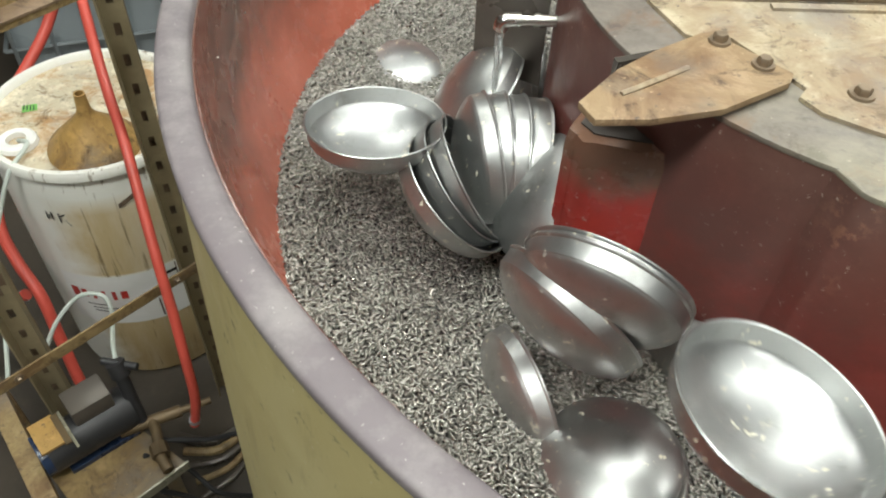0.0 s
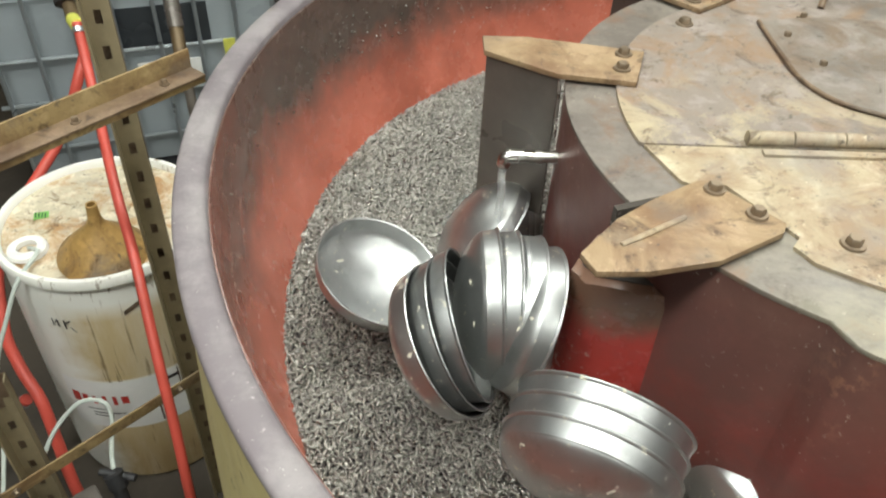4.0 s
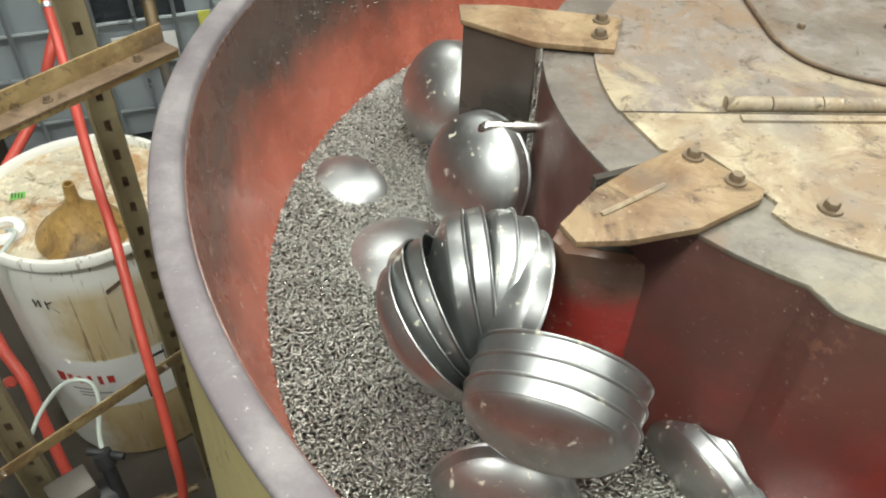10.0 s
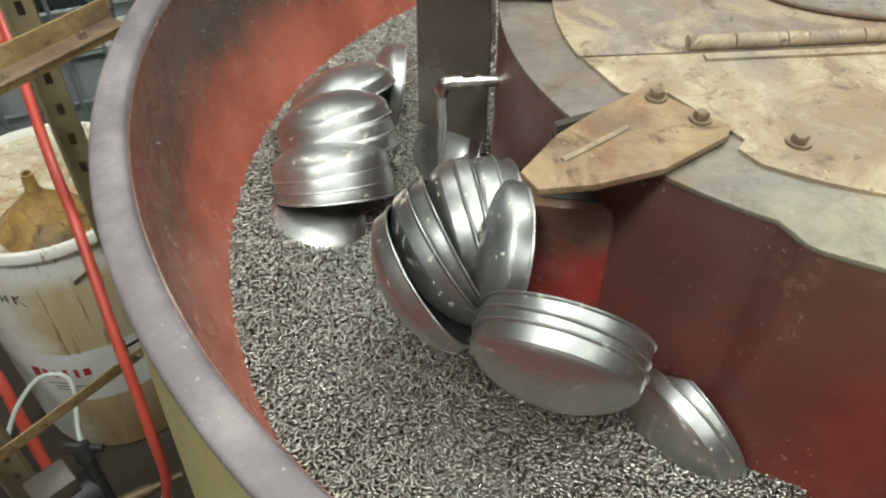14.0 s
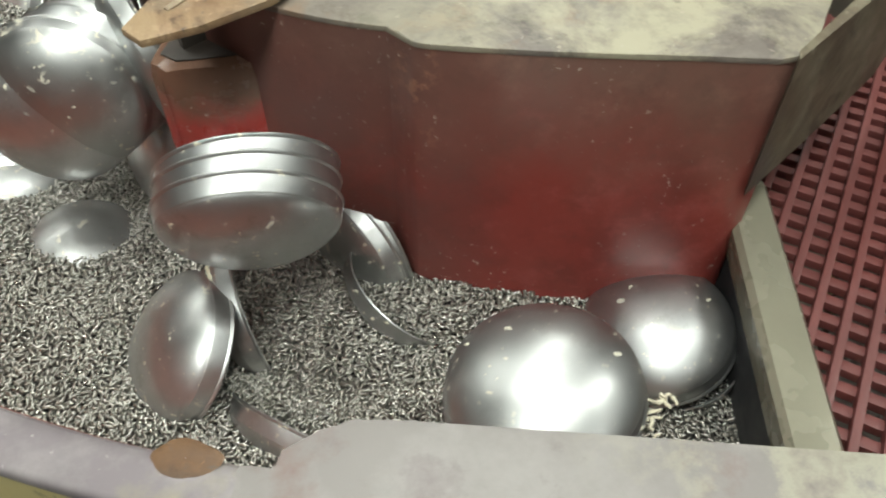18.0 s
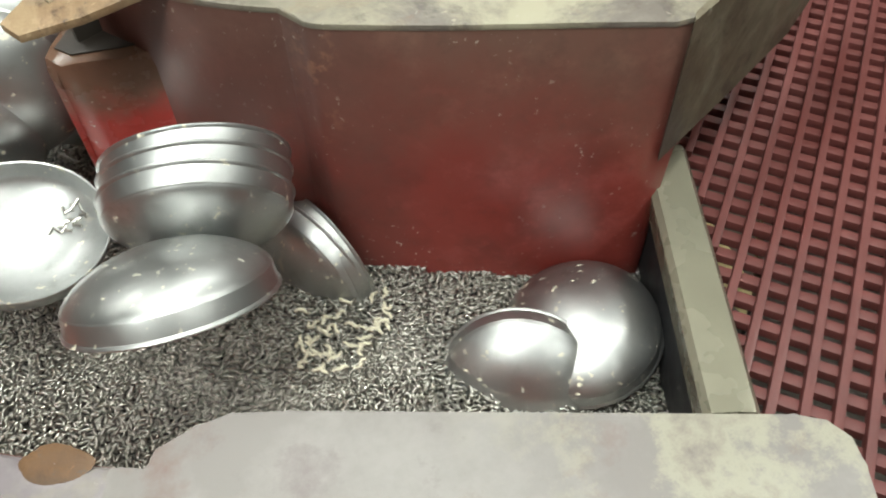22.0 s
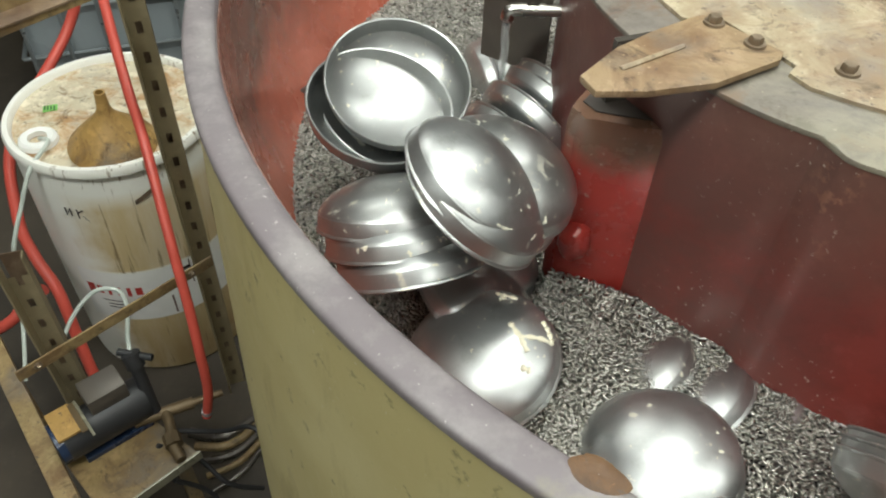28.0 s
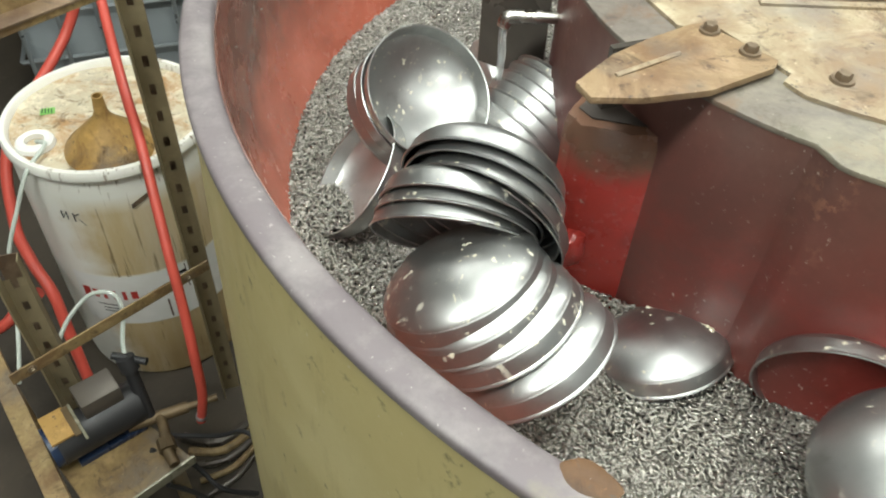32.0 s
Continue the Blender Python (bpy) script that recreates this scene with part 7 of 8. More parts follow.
    bowl_path(bowls[26], [(0, -0.423, -0.539, 1.367, -0.32, 0.05, 0.95), (0.5, -0.426, -0.553, 1.392, -0.32, 0.05, 0.95), (1, -0.275, -0.548, 1.387, -0.43, 0.07, 0.90), (1.5, -0.195, -0.528, 1.352, -0.44, 0.09, 0.89), (2.2, -0.141, -0.459, 1.215, 0.15, 0.10, 0.98), (14.4, -0.141, -0.459, 1.215, 0.15, 0.10, 0.98), (15.4, -0.487, -0.503, 1.215, 0.15, 0.10, 0.98), (16, -0.457, -0.592, 1.330, -0.09, 0.12, 0.99), (16.5, -0.403, -0.601, 1.355, -0.06, 0.11, 0.99), (17, -0.376, -0.613, 1.427, -0.10, -0.16, 0.98), (17.5, -0.281, -0.625, 1.390, -0.09, 0.02, 1.00), (18, -0.208, -0.731, 1.514, -0.12, 0.04, 0.99), (18.5, -0.070, -0.705, 1.370, -0.16, 0.08, 0.98), (19, -0.011, -0.742, 1.360, -0.18, 0.10, 0.98), (19.5, 0.069, -0.722, 1.215, 0.15, 0.10, 0.98), (20.5, 0.156, -0.698, 1.215, 0.15, 0.10, 0.98), (26.7, 0.156, -0.698, 1.215, 0.15, 0.10, 0.98), (27.7, -0.097, -0.514, 1.215, 0.15, 0.10, 0.98), (28.5, -0.201, -0.616, 1.481, -0.48, 0.01, 0.88), (29, -0.130, -0.611, 1.485, -0.53, 0.02, 0.85), (29.5, -0.068, -0.599, 1.460, -0.56, 0.03, 0.83), (32, 0.104, -0.526, 1.215, 0.15, 0.10, 0.98)])
    bowl_path(bowls[27], [(0, -0.680, -0.465, 1.215, 0.15, 0.10, 0.98), (1.3, -0.613, -0.470, 1.342, -0.69, 0.01, 0.73), (1.6, -0.575, -0.502, 1.387, -0.77, 0.07, 0.63), (2, -0.536, -0.524, 1.402, -0.78, 0.12, 0.61), (2.5, -0.454, -0.464, 1.352, -0.59, 0.16, 0.79), (3, -0.401, -0.396, 1.215, 0.15, 0.10, 0.98), (3.5, -0.381, -0.368, 1.215, 0.15, 0.10, 0.98), (13.5, -0.381, -0.368, 1.215, 0.15, 0.10, 0.98), (14.5, -0.048, -0.477, 1.215, 0.15, 0.10, 0.98), (15.5, -0.098, -0.566, 1.434, -0.44, 0.16, 0.89), (16, -0.051, -0.645, 1.450, -0.42, 0.16, 0.89), (16.5, -0.005, -0.711, 1.437, -0.45, 0.64, 0.62), (17, 0.067, -0.725, 1.360, -0.22, 0.80, 0.56), (17.5, 0.127, -0.721, 1.330, -0.13, 0.82, 0.56), (18, 0.165, -0.700, 1.215, 0.15, 0.10, 0.98), (19, 0.165, -0.700, 1.215, 0.15, 0.10, 0.98), (20, 0.195, -0.762, 1.215, 0.15, 0.10, 0.98)])
    bowl_path(bowls[28], [(0, -0.504, -0.418, 1.347, -0.92, -0.37, -0.09), (0.6, -0.456, -0.461, 1.392, -0.83, -0.55, -0.11), (1, -0.428, -0.505, 1.438, -0.74, -0.67, -0.11), (1.5, -0.381, -0.508, 1.449, -0.71, -0.69, -0.11), (2, -0.235, -0.523, 1.462, -0.57, -0.81, -0.13), (2.6, -0.165, -0.500, 1.380, -0.55, -0.83, -0.10), (3, -0.116, -0.470, 1.270, -0.57, -0.82, 0.04), (4, -0.025, -0.352, 1.215, 0.15, 0.10, 0.98), (14.5, -0.025, -0.352, 1.215, 0.15, 0.10, 0.98), (15.5, -0.644, -0.311, 1.215, 0.15, 0.10, 0.98), (16.2, -0.677, -0.379, 1.340, -0.58, -0.18, 0.80), (16.5, -0.639, -0.401, 1.350, -0.80, 0.06, 0.60), (17, -0.619, -0.401, 1.365, -0.80, 0.21, 0.56), (17.5, -0.571, -0.442, 1.380, -0.77, 0.07, 0.64), (18, -0.538, -0.455, 1.395, -0.74, 0.06, 0.67), (18.5, -0.439, -0.493, 1.420, -0.59, -0.12, 0.80), (19, -0.372, -0.484, 1.379, -0.37, -0.33, 0.87), (19.5, -0.321, -0.508, 1.397, -0.37, -0.29, 0.88), (20, -0.242, -0.561, 1.419, -0.40, -0.21, 0.89), (20.5, -0.180, -0.591, 1.418, -0.34, -0.10, 0.94), (21, -0.109, -0.624, 1.401, -0.26, -0.02, 0.97), (21.5, -0.046, -0.632, 1.370, -0.25, -0.00, 0.97), (22, -0.001, -0.665, 1.355, -0.23, 0.02, 0.97), (22.5, 0.041, -0.670, 1.340, -0.25, 0.07, 0.97), (23, 0.091, -0.683, 1.215, 0.15, 0.10, 0.98), (24, 0.115, -0.705, 1.215, 0.15, 0.10, 0.98), (25, -0.014, -0.565, 1.215, 0.15, 0.10, 0.98)])
    bowl_path(bowls[29], [(0, -0.449, -0.513, 1.215, 0.15, 0.10, 0.98), (15.7, -0.449, -0.513, 1.215, 0.15, 0.10, 0.98), (16.7, -0.557, -0.263, 1.330, -0.97, -0.22, 0.07), (17.5, -0.487, -0.382, 1.385, -0.97, 0.06, -0.23), (18, -0.440, -0.414, 1.390, -0.97, 0.11, -0.20), (18.5, -0.424, -0.467, 1.381, -0.43, -0.30, 0.85), (19, -0.376, -0.522, 1.422, 0.02, -0.02, 1.00), (19.5, -0.315, -0.549, 1.442, -0.01, -0.04, 1.00), (20, -0.255, -0.577, 1.463, -0.04, -0.06, 1.00), (20.5, -0.160, -0.584, 1.400, -0.36, -0.03, 0.93), (21, -0.065, -0.600, 1.350, -0.25, 0.02, 0.97), (21.6, 0.016, -0.586, 1.215, 0.15, 0.10, 0.98), (22.3, 0.034, -0.590, 1.215, 0.15, 0.10, 0.98), (26.6, 0.034, -0.590, 1.215, 0.15, 0.10, 0.98), (27.6, -0.581, -0.444, 1.330, -0.23, -0.10, 0.97), (28.5, -0.564, -0.504, 1.482, -0.27, -0.15, 0.95), (29, -0.534, -0.485, 1.455, -0.29, -0.14, 0.95), (29.5, -0.504, -0.482, 1.438, -0.32, -0.13, 0.94), (30, -0.454, -0.539, 1.498, -0.27, -0.08, 0.96), (30.5, -0.383, -0.579, 1.532, -0.32, -0.04, 0.94), (31, -0.311, -0.620, 1.565, -0.38, -0.00, 0.92), (31.5, -0.227, -0.635, 1.527, -0.42, 0.04, 0.91), (32, -0.127, -0.641, 1.501, -0.47, 0.07, 0.88)])
    bowl_path(bowls[30], [(0, -0.372, -0.522, 1.215, 0.15, 0.10, 0.98), (16.3, -0.372, -0.522, 1.215, 0.15, 0.10, 0.98), (17.3, -0.335, -0.282, 1.215, 0.15, 0.10, 0.98), (18, -0.241, -0.449, 1.371, -0.61, 0.01, -0.79), (18.5, -0.239, -0.456, 1.378, -0.61, 0.14, 0.78), (19, -0.183, -0.482, 1.370, -0.04, -0.05, 1.00), (19.5, -0.115, -0.524, 1.388, -0.10, -0.03, 0.99), (20, -0.040, -0.555, 1.350, -0.14, 0.01, 0.99), (20.5, -0.002, -0.577, 1.340, -0.16, 0.03, 0.99), (21, 0.053, -0.613, 1.330, -0.19, 0.07, 0.98), (21.5, 0.105, -0.603, 1.215, 0.15, 0.10, 0.98), (22.3, 0.131, -0.593, 1.215, 0.15, 0.10, 0.98), (26.5, 0.131, -0.593, 1.215, 0.15, 0.10, 0.98), (27.5, -0.329, -0.375, 1.215, 0.15, 0.10, 0.98), (28.5, -0.373, -0.450, 1.409, -0.92, 0.38, -0.13), (29, -0.350, -0.451, 1.405, -0.91, 0.39, -0.15), (29.5, -0.319, -0.425, 1.400, -0.93, -0.00, -0.36), (30, -0.290, -0.431, 1.400, 0.52, 0.79, 0.33), (30.5, -0.288, -0.413, 1.412, 0.28, 0.93, 0.23), (31, -0.287, -0.412, 1.426, 0.25, 0.94, 0.23), (31.5, -0.225, -0.464, 1.458, 0.31, 0.92, 0.23), (32, -0.139, -0.505, 1.446, 0.34, 0.92, 0.22)])
    bowl_path(bowls[31], [(0, -0.295, -0.519, 1.215, 0.15, 0.10, 0.98), (18.4, -0.295, -0.519, 1.215, 0.15, 0.10, 0.98), (19.4, -0.488, -0.512, 1.215, 0.15, 0.10, 0.98), (20, -0.454, -0.555, 1.345, -0.21, -0.91, 0.35), (20.5, -0.357, -0.576, 1.350, -0.27, -0.89, 0.37), (21, -0.254, -0.612, 1.360, -0.35, -0.83, 0.43), (21.5, -0.170, -0.640, 1.355, -0.43, -0.78, 0.46), (22, -0.095, -0.675, 1.330, -0.48, -0.74, 0.46), (22.5, -0.016, -0.708, 1.330, -0.58, -0.69, 0.44), (23, 0.032, -0.752, 1.320, -0.62, -0.65, 0.45), (23.6, 0.093, -0.748, 1.215, 0.15, 0.10, 0.98), (26.5, 0.093, -0.748, 1.215, 0.15, 0.10, 0.98), (27.5, -0.258, -0.431, 1.215, 0.15, 0.10, 0.98), (28.5, -0.311, -0.488, 1.404, -0.89, 0.41, -0.19), (29, -0.288, -0.489, 1.401, -0.89, 0.42, -0.20), (29.5, -0.219, -0.465, 1.413, -0.91, 0.07, -0.41), (30, -0.193, -0.479, 1.400, 0.60, 0.74, 0.30), (30.5, -0.145, -0.503, 1.400, 0.56, 0.78, 0.27), (31, -0.107, -0.527, 1.437, 0.57, 0.77, 0.29), (32, -0.010, -0.571, 1.437, 0.58, 0.76, 0.30)])
    bowl_path(bowls[32], [(0, -0.260, -0.534, 1.215, 0.15, 0.10, 0.98), (16.5, -0.260, -0.534, 1.215, 0.15, 0.10, 0.98), (17.5, -0.474, -0.519, 1.215, 0.15, 0.10, 0.98), (18, -0.429, -0.582, 1.345, -0.70, -0.57, -0.44), (18.5, -0.335, -0.603, 1.360, -0.70, -0.50, -0.52), (19, -0.208, -0.651, 1.365, -0.66, -0.45, -0.60), (19.5, -0.138, -0.676, 1.365, -0.62, -0.46, -0.63), (20, -0.059, -0.727, 1.365, -0.56, -0.51, -0.65), (20.5, -0.005, -0.744, 1.355, -0.52, -0.53, -0.67), (21, 0.040, -0.767, 1.340, -0.48, -0.60, -0.64), (21.6, 0.106, -0.747, 1.215, 0.15, 0.10, 0.98), (23, 0.124, -0.731, 1.215, 0.15, 0.10, 0.98), (26.6, 0.124, -0.731, 1.215, 0.15, 0.10, 0.98), (27.6, -0.175, -0.428, 1.215, 0.15, 0.10, 0.98), (28.5, -0.256, -0.502, 1.417, -0.87, 0.44, -0.22), (29, -0.233, -0.504, 1.415, -0.86, 0.45, -0.24), (29.5, -0.154, -0.504, 1.425, -0.89, 0.12, -0.44), (30, -0.116, -0.533, 1.400, 0.61, 0.73, 0.31), (31, -0.009, -0.599, 1.400, 0.58, 0.77, 0.26), (32, 0.034, -0.592, 1.400, 0.58, 0.76, 0.28)])
    bowl_path(bowls[33], [(0, -0.229, -0.513, 1.215, 0.15, 0.10, 0.98), (21.6, -0.229, -0.513, 1.215, 0.15, 0.10, 0.98), (22.6, -0.272, -0.378, 1.215, 0.15, 0.10, 0.98), (23.2, -0.213, -0.474, 1.390, -0.43, -0.84, -0.34), (23.5, -0.169, -0.497, 1.412, -0.42, -0.82, -0.39), (24, -0.078, -0.539, 1.414, -0.44, -0.81, -0.39), (24.5, -0.029, -0.602, 1.455, -0.44, -0.80, -0.41), (25, 0.016, -0.619, 1.412, -0.45, -0.78, -0.43), (25.5, 0.012, -0.593, 1.410, -0.33, -0.84, -0.44), (26, 0.010, -0.582, 1.420, -0.27, -0.89, -0.37), (28, 0.166, -0.472, 1.215, 0.15, 0.10, 0.98)])
    bowl_path(bowls[34], [(0, -0.331, -0.516, 1.215, 0.15, 0.10, 0.98), (20.5, -0.331, -0.516, 1.215, 0.15, 0.10, 0.98), (21.5, -0.289, -0.432, 1.215, 0.15, 0.10, 0.98), (22, -0.276, -0.494, 1.215, 0.15, 0.10, 0.98), (22.5, -0.250, -0.561, 1.342, 0.65, -0.25, 0.72), (23, -0.213, -0.616, 1.342, 0.73, -0.35, 0.59), (23.5, -0.122, -0.663, 1.392, 0.86, -0.39, 0.34), (24, -0.017, -0.712, 1.359, 0.88, -0.46, 0.13), (24.5, 0.058, -0.745, 1.392, 0.84, -0.47, 0.29), (25, 0.102, -0.709, 1.342, 0.82, -0.39, 0.41), (25.6, 0.033, -0.492, 1.215, 0.15, 0.10, 0.98), (27.6, -0.629, -0.429, 1.240, -0.32, 0.53, 0.78), (28.5, -0.629, -0.429, 1.493, -0.32, 0.53, 0.78), (29, -0.616, -0.427, 1.483, -0.33, 0.54, 0.78), (30, -0.544, -0.494, 1.505, -0.57, 0.26, 0.78), (31, -0.531, -0.511, 1.503, -0.56, 0.26, 0.79), (32, -0.515, -0.516, 1.505, -0.55, 0.27, 0.79)])
    bowl_path(bowls[35], [(0, -0.756, -0.494, 1.215, 0.15, 0.10, 0.98), (19.5, -0.756, -0.494, 1.215, 0.15, 0.10, 0.98), (20.5, -0.677, -0.175, 1.486, -0.14, 0.02, -0.99), (21, -0.626, -0.276, 1.513, -0.18, 0.16, -0.97), (22, -0.581, -0.328, 1.511, -0.20, 0.19, -0.96), (23, -0.563, -0.371, 1.503, -0.24, 0.12, -0.96), (23.5, -0.556, -0.415, 1.519, -0.28, 0.11, -0.95), (24, -0.533, -0.516, 1.610, -0.34, 0.07, -0.94), (24.5, -0.520, -0.550, 1.592, 0.03, 0.02, -1.00), (25, -0.521, -0.626, 1.651, 0.10, -0.08, -0.99), (25.5, -0.528, -0.634, 1.643, 0.30, -0.13, -0.94), (26, -0.498, -0.662, 1.670, 0.36, -0.30, -0.88), (26.5, -0.492, -0.652, 1.653, 0.39, -0.30, -0.87), (27.3, -0.300, -0.532, 1.372, 0.58, -0.60, -0.56), (28.4, -0.222, -0.565, 1.215, 0.15, 0.10, 0.98)])
    bowl_path(bowls[36], [(0, -0.715, -0.517, 1.215, 0.15, 0.10, 0.98), (21, -0.715, -0.517, 1.215, 0.15, 0.10, 0.98), (22, -0.767, -0.188, 1.412, -0.04, -0.04, 1.00), (23.4, -0.678, -0.376, 1.572, -0.06, -0.04, 1.00), (24, -0.643, -0.408, 1.593, -0.09, -0.04, 1.00), (24.5, -0.602, -0.498, 1.611, -0.17, -0.05, 0.98), (25, -0.560, -0.531, 1.580, -0.07, 0.49, 0.87), (25.5, -0.533, -0.582, 1.615, -0.17, 0.41, 0.90), (26, -0.507, -0.633, 1.651, -0.26, 0.32, 0.91), (26.5, -0.500, -0.623, 1.631, -0.29, 0.26, 0.92), (27.5, -0.300, -0.643, 1.514, -0.57, 0.01, 0.82), (28.3, 0.010, -0.585, 1.215, 0.15, 0.10, 0.98)])
    bowl_path(bowls[37], [(0, -0.896, 0.059, 1.215, 0.15, 0.10, 0.98), (24.8, -0.896, 0.059, 1.215, 0.15, 0.10, 0.98), (25.8, -0.843, 0.001, 1.342, -0.74, -0.05, 0.67), (26.5, -0.886, 0.020, 1.372, -0.82, 0.06, 0.57), (28.5, -0.827, -0.001, 1.415, 0.78, 0.10, -0.62), (29, -0.814, -0.007, 1.392, 0.78, 0.08, -0.62), (30, -0.790, -0.136, 1.471, 0.79, 0.12, -0.60), (31, -0.778, -0.160, 1.473, 0.77, 0.13, -0.63), (32, -0.770, -0.164, 1.480, 0.77, 0.13, -0.62)])
    bowl_path(bowls[38], [(0, -0.472, -0.172, 1.474, -0.80, -0.08, 0.60), (2, -0.479, -0.161, 1.486, -0.79, -0.08, 0.60), (4, -0.484, -0.140, 1.422, -0.79, -0.04, 0.61), (6.5, -0.481, -0.141, 1.467, -0.78, -0.02, 0.63), (9, -0.472, -0.165, 1.452, -0.79, -0.02, 0.61), (11, -0.475, -0.164, 1.438, -0.79, -0.03, 0.62), (13, -0.483, -0.140, 1.431, -0.77, -0.03, 0.64), (13.5, -0.484, -0.142, 1.427, -0.76, -0.04, 0.65), (15.5, -0.533, -0.076, 1.324, -0.99, 0.04, 0.14), (16, -0.591, -0.121, 1.352, -0.98, -0.03, 0.22), (16.5, -0.521, -0.092, 1.339, -0.97, 0.02, 0.23), (17, -0.502, -0.030, 1.351, -0.97, -0.01, 0.25), (18, -0.494, -0.085, 1.419, -0.97, -0.06, 0.25), (19.5, -0.487, 0.115, 1.215, 0.15, 0.10, 0.98)])
    bowl_path(bowls[39], [(0, -0.738, -0.518, 1.215, 0.15, 0.10, 0.98), (22.2, -0.738, -0.518, 1.215, 0.15, 0.10, 0.98), (23.2, -0.487, -0.407, 1.215, 0.15, 0.10, 0.98), (23.6, -0.461, -0.486, 1.337, 0.21, -0.14, 0.97), (24, -0.428, -0.546, 1.374, 0.09, -0.21, 0.97), (24.5, -0.324, -0.577, 1.372, 0.13, -0.17, 0.98), (25, -0.360, -0.567, 1.427, -0.12, -0.13, 0.98), (25.5, -0.329, -0.594, 1.436, -0.32, -0.01, 0.95), (26, -0.221, -0.601, 1.412, -0.42, 0.07, 0.91), (26.5, -0.235, -0.610, 1.450, -0.45, 0.06, 0.89), (27.4, -0.078, -0.618, 1.215, 0.15, 0.10, 0.98), (28, 0.021, -0.621, 1.215, 0.15, 0.10, 0.98), (30, 0.021, -0.621, 1.215, 0.15, 0.10, 0.98), (31, -0.450, -0.429, 1.215, 0.15, 0.10, 0.98), (31.5, -0.386, -0.412, 1.347, -0.25, 0.32, 0.91), (32, -0.322, -0.394, 1.365, -0.27, 0.34, 0.90)])
    bowl_path(bowls[40], [(0, -0.492, -0.494, 1.215, 0.15, 0.10, 0.98), (8.2, -0.492, -0.494, 1.215, 0.15, 0.10, 0.98), (9.2, -0.578, -0.356, 1.215, 0.15, 0.10, 0.98), (10, -0.529, -0.430, 1.372, -0.17, -0.97, 0.17), (10.5, -0.519, -0.429, 1.392, -0.17, -0.97, 0.16), (11, -0.513, -0.487, 1.516, -0.18, -0.98, 0.08), (11.5, -0.474, -0.476, 1.541, -0.16, 0.90, 0.41), (12, -0.484, -0.550, 1.650, -0.06, 0.91, 0.41), (12.5, -0.547, -0.259, 1.337, -0.13, 0.41, 0.90), (13, -0.566, -0.273, 1.337, -0.13, -0.10, 0.99), (13.5, -0.532, -0.281, 1.320, -0.13, -0.09, 0.99), (14.3, -0.486, -0.257, 1.215, 0.15, 0.10, 0.98)])
    bowl_path(bowls[41], [(0, -0.475, -0.488, 1.215, 0.15, 0.10, 0.98), (8.3, -0.475, -0.488, 1.215, 0.15, 0.10, 0.98), (9.3, -0.243, -0.455, 1.480, -0.08, -0.41, -0.91), (10, -0.164, -0.493, 1.463, 0.17, -0.35, -0.92), (10.6, -0.135, -0.511, 1.465, 0.19, -0.37, -0.91), (11.4, -0.413, -0.350, 1.215, 0.15, 0.10, 0.98), (12.3, -0.403, -0.427, 1.352, -0.25, 0.03, 0.97), (12.7, -0.384, -0.437, 1.372, -0.28, 0.02, 0.96), (13, -0.393, -0.466, 1.417, -0.29, 0.03, 0.96), (13.5, -0.343, -0.461, 1.412, -0.38, 0.08, 0.92), (14.5, -0.142, -0.408, 1.215, 0.15, 0.10, 0.98), (15, -0.023, -0.432, 1.215, 0.15, 0.10, 0.98)])
    bowl_path(bowls[42], [(0, -0.825, 0.144, 1.215, 0.15, 0.10, 0.98), (12, -0.825, 0.144, 1.215, 0.15, 0.10, 0.98), (13, -0.738, 0.105, 1.420, -0.16, 0.50, 0.85), (13.5, -0.743, 0.082, 1.431, -0.11, 0.51, 0.85), (15.5, -0.654, 0.010, 1.376, -0.06, 0.57, 0.82), (16, -0.729, -0.055, 1.387, -0.03, 0.57, 0.82), (16.5, -0.742, -0.046, 1.355, 0.06, 0.59, 0.80), (17, -0.760, -0.033, 1.371, 0.15, 0.56, 0.81), (18, -0.730, -0.028, 1.327, 0.27, 0.20, 0.94), (20, -0.687, 0.003, 1.215, 0.15, 0.10, 0.98)])
    bowl_path(bowls[43], [(0, -0.825, 0.144, 1.215, 0.15, 0.10, 0.98), (12, -0.825, 0.144, 1.215, 0.15, 0.10, 0.98), (13, -0.733, 0.194, 1.450, -0.26, 0.44, 0.86), (13.5, -0.738, 0.168, 1.461, -0.21, 0.44, 0.87), (15.5, -0.640, 0.068, 1.400, -0.17, 0.53, 0.83), (16, -0.722, 0.008, 1.413, -0.14, 0.52, 0.84), (16.5, -0.737, 0.028, 1.388, -0.09, 0.53, 0.85), (17, -0.758, 0.047, 1.409, -0.03, 0.46, 0.89), (18, -0.726, 0.053, 1.365, 0.14, 0.13, 0.98), (20, -0.687, 0.003, 1.215, 0.15, 0.10, 0.98)])
    bowl_path(bowls[44], [(0, -0.825, 0.144, 1.215, 0.15, 0.10, 0.98), (12, -0.825, 0.144, 1.215, 0.15, 0.10, 0.98), (13, -0.726, 0.178, 1.435, -0.23, 0.46, 0.86), (13.5, -0.732, 0.152, 1.445, -0.18, 0.46, 0.87), (15.5, -0.636, 0.051, 1.386, -0.13, 0.55, 0.83), (16, -0.718, -0.009, 1.398, -0.10, 0.54, 0.84), (16.5, -0.734, 0.010, 1.374, -0.05, 0.55, 0.84), (17, -0.757, 0.029, 1.395, 0.01, 0.48, 0.88), (18, -0.727, 0.036, 1.350, 0.17, 0.15, 0.97), (20, -0.687, 0.003, 1.215, 0.15, 0.10, 0.98)])
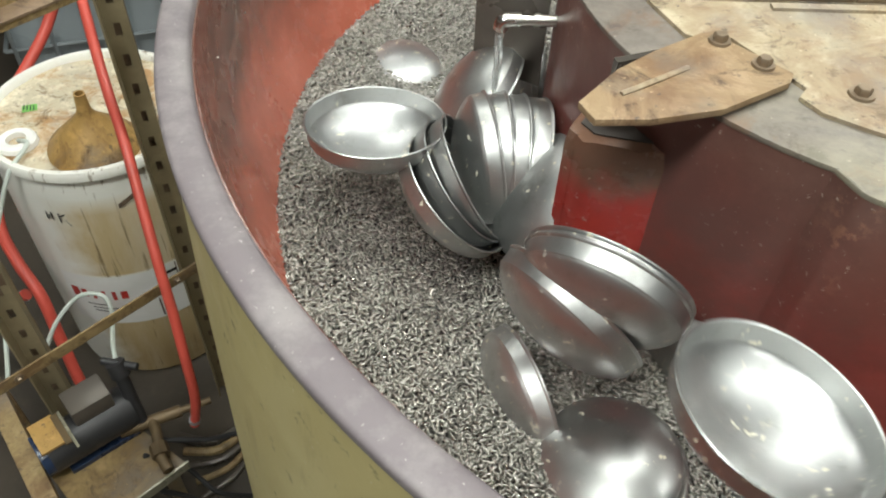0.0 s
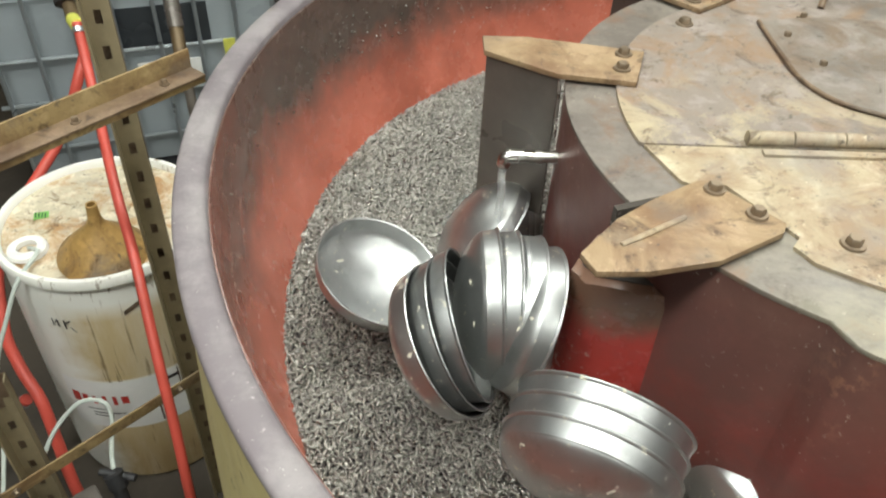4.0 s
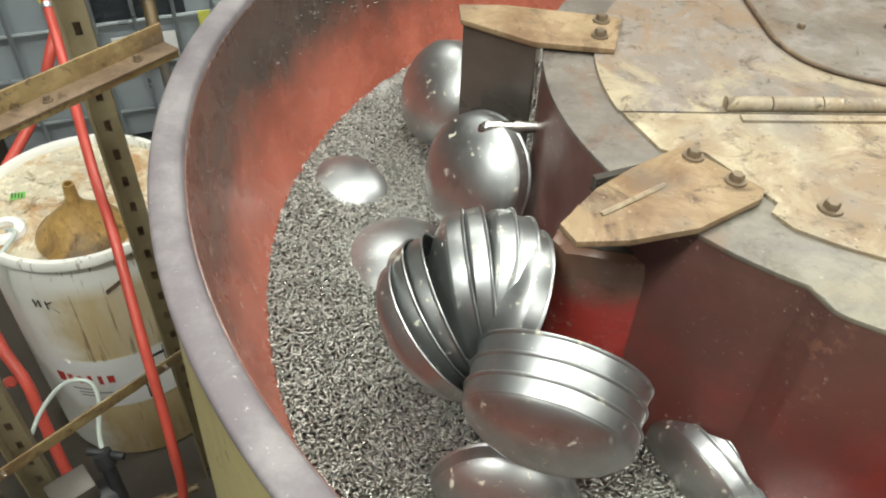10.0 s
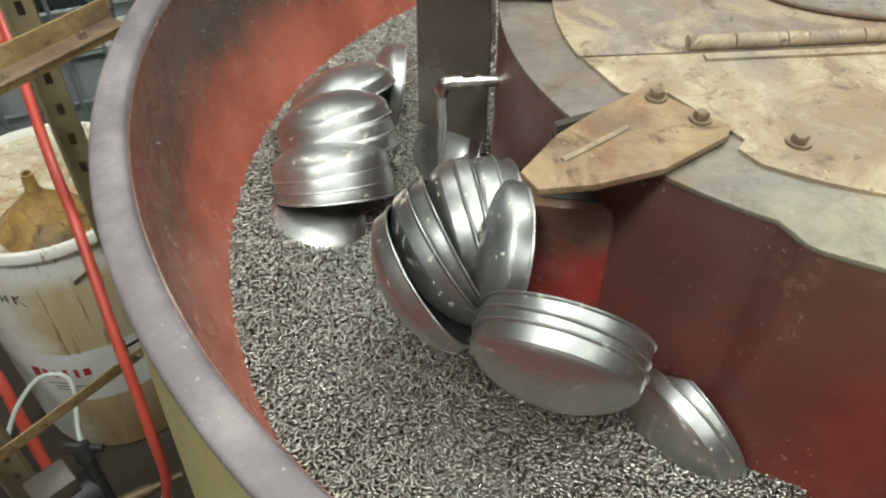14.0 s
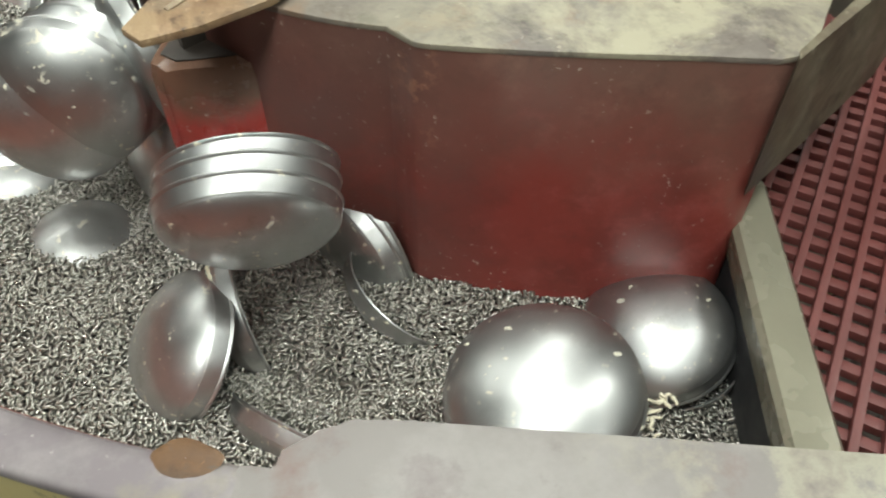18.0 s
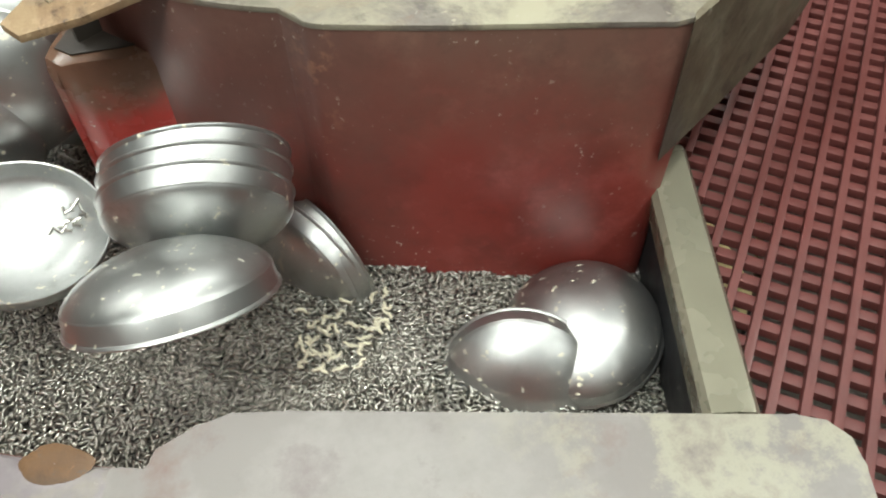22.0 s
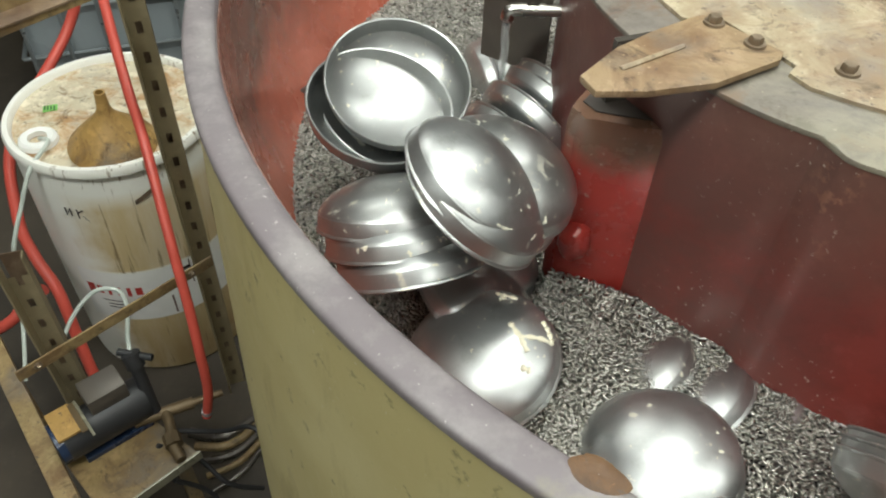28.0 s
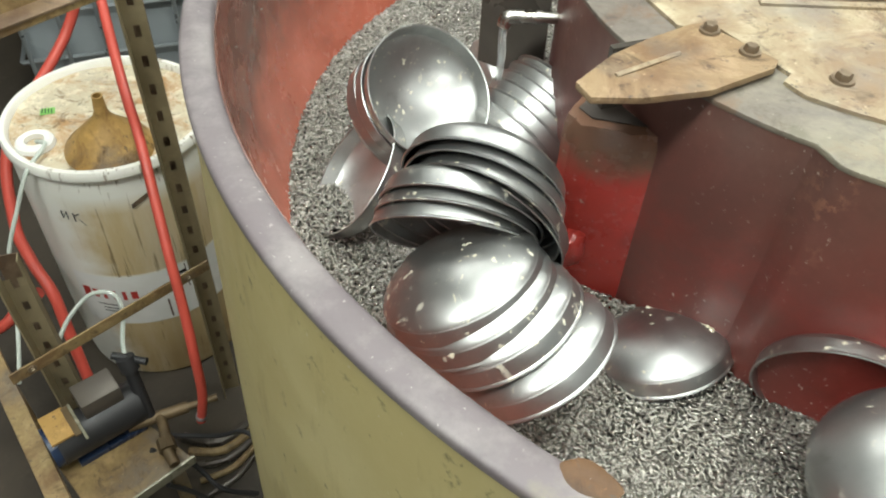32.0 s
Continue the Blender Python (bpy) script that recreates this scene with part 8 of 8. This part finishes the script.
    bowl_path(bowls[45], [(0, -0.825, 0.144, 1.215, 0.15, 0.10, 0.98), (12, -0.825, 0.144, 1.215, 0.15, 0.10, 0.98), (13, -0.734, 0.090, 1.403, -0.12, 0.52, 0.84), (13.5, -0.740, 0.067, 1.414, -0.07, 0.53, 0.85), (15.5, -0.652, -0.007, 1.361, -0.02, 0.59, 0.81), (16, -0.728, -0.072, 1.372, 0.01, 0.59, 0.81), (16.5, -0.742, -0.064, 1.341, 0.10, 0.61, 0.79), (17, -0.762, -0.050, 1.356, 0.19, 0.58, 0.80), (18, -0.735, -0.045, 1.312, 0.31, 0.21, 0.93), (20, -0.687, 0.003, 1.215, 0.15, 0.10, 0.98)])
    bowl_path(bowls[46], [(0, -0.825, 0.144, 1.215, 0.15, 0.10, 0.98), (26.6, -0.825, 0.144, 1.215, 0.15, 0.10, 0.98), (27.6, -0.622, -0.090, 1.215, 0.15, 0.10, 0.98), (28.5, -0.590, -0.369, 1.609, 0.55, 0.24, 0.80), (29, -0.574, -0.365, 1.602, 0.54, 0.24, 0.81), (29.35, -0.579, -0.377, 1.600, 0.40, 0.86, 0.31), (30, -0.585, -0.380, 1.602, 0.40, 0.86, 0.31), (31, -0.587, -0.383, 1.595, 0.40, 0.87, 0.29), (32, -0.587, -0.385, 1.602, 0.40, 0.87, 0.30)])
    bowl_path(bowls[47], [(0, -0.825, 0.144, 1.215, 0.15, 0.10, 0.98), (26.6, -0.825, 0.144, 1.215, 0.15, 0.10, 0.98), (27.6, -0.622, -0.090, 1.215, 0.15, 0.10, 0.98), (28.5, -0.579, -0.360, 1.620, 0.54, 0.23, 0.81), (29, -0.563, -0.355, 1.614, 0.53, 0.22, 0.82), (29.35, -0.567, -0.368, 1.582, 0.52, 0.79, 0.33), (30, -0.572, -0.370, 1.584, 0.51, 0.79, 0.33), (31, -0.575, -0.373, 1.577, 0.51, 0.80, 0.31), (32, -0.575, -0.375, 1.585, 0.51, 0.80, 0.32)])
    bowl_path(bowls[48], [(0, -0.825, 0.144, 1.215, 0.15, 0.10, 0.98), (23.5, -0.520, -0.056, 1.263, -0.75, -0.56, -0.35), (25, -0.504, -0.030, 1.454, -0.73, -0.58, -0.37), (26, -0.502, -0.022, 1.440, -0.69, -0.61, -0.39), (26.5, -0.502, -0.022, 1.440, -0.69, -0.61, -0.39), (27.6, -0.622, -0.090, 1.215, 0.15, 0.10, 0.98), (28.5, -0.510, -0.042, 1.455, -0.67, -0.61, -0.42), (29, -0.492, -0.039, 1.447, -0.66, -0.61, -0.43), (29.5, -0.496, -0.039, 1.451, -0.66, -0.61, -0.43), (30, -0.501, -0.038, 1.455, -0.66, -0.61, -0.43), (31, -0.503, -0.037, 1.449, -0.66, -0.62, -0.42), (32, -0.501, -0.032, 1.468, -0.67, -0.61, -0.43)])
    bowl_path(bowls[49], [(0, -0.825, 0.144, 1.215, 0.15, 0.10, 0.98), (23.5, -0.493, -0.021, 1.274, -0.77, -0.53, -0.36), (25, -0.476, 0.007, 1.467, -0.74, -0.55, -0.39), (26, -0.472, 0.018, 1.455, -0.70, -0.58, -0.41), (26.5, -0.472, 0.018, 1.455, -0.70, -0.58, -0.41), (27.6, -0.622, -0.090, 1.215, 0.15, 0.10, 0.98), (28.5, -0.480, -0.006, 1.468, -0.67, -0.60, -0.44), (29, -0.465, -0.018, 1.471, -0.67, -0.60, -0.45), (29.5, -0.469, -0.017, 1.475, -0.67, -0.60, -0.45), (30, -0.471, -0.002, 1.468, -0.66, -0.59, -0.45), (31, -0.473, -0.001, 1.462, -0.67, -0.60, -0.44), (32, -0.471, 0.004, 1.481, -0.67, -0.59, -0.46)])
    walk(foam_clump_1, [(0, pose(-0.326, -0.560, 1.300, 0, 0, 8)), (16.4, pose(-0.326, -0.560, 1.300, 0, 0, 8)), (16.8, pose(-0.288, -0.628, 1.386, 0, 0, 16)), (17.2, pose(-0.201, -0.658, 1.384, 0, 0, 24)), (17.6, pose(-0.143, -0.675, 1.382, 0, 0, 32)), (18, pose(-0.072, -0.712, 1.376, 0, 0, 40)), (18.6, pose(0.040, -0.720, 1.310, 0, 0, 52)), (21.6, pose(-0.286, -0.479, 1.310, 0, 0, 32)), (22, pose(-0.279, -0.548, 1.388, 0, 0, 40)), (22.5, pose(-0.227, -0.587, 1.388, 0, 0, 50)), (23, pose(-0.161, -0.629, 1.384, 0, 0, 60)), (23.5, pose(-0.069, -0.668, 1.378, 0, 0, 70)), (24, pose(0.046, -0.667, 1.300, 0, 0, 0)), (32, pose(0.046, -0.667, 1.300, 0, 0, 0))])
    walk(foam_clump_2, [(0, pose(-0.419, -0.445, 1.310, 0, 0, 68)), (23.4, pose(-0.419, -0.445, 1.310, 0, 0, 68)), (24, pose(-0.364, -0.497, 1.392, 0, 0, 0)), (24.5, pose(-0.271, -0.576, 1.388, 0, 0, 10)), (25, pose(-0.207, -0.587, 1.380, 0, 0, 20)), (25.5, pose(-0.206, -0.555, 1.310, 0, 0, 30)), (32, pose(-0.206, -0.555, 1.310, 0, 0, 30))])


motions()
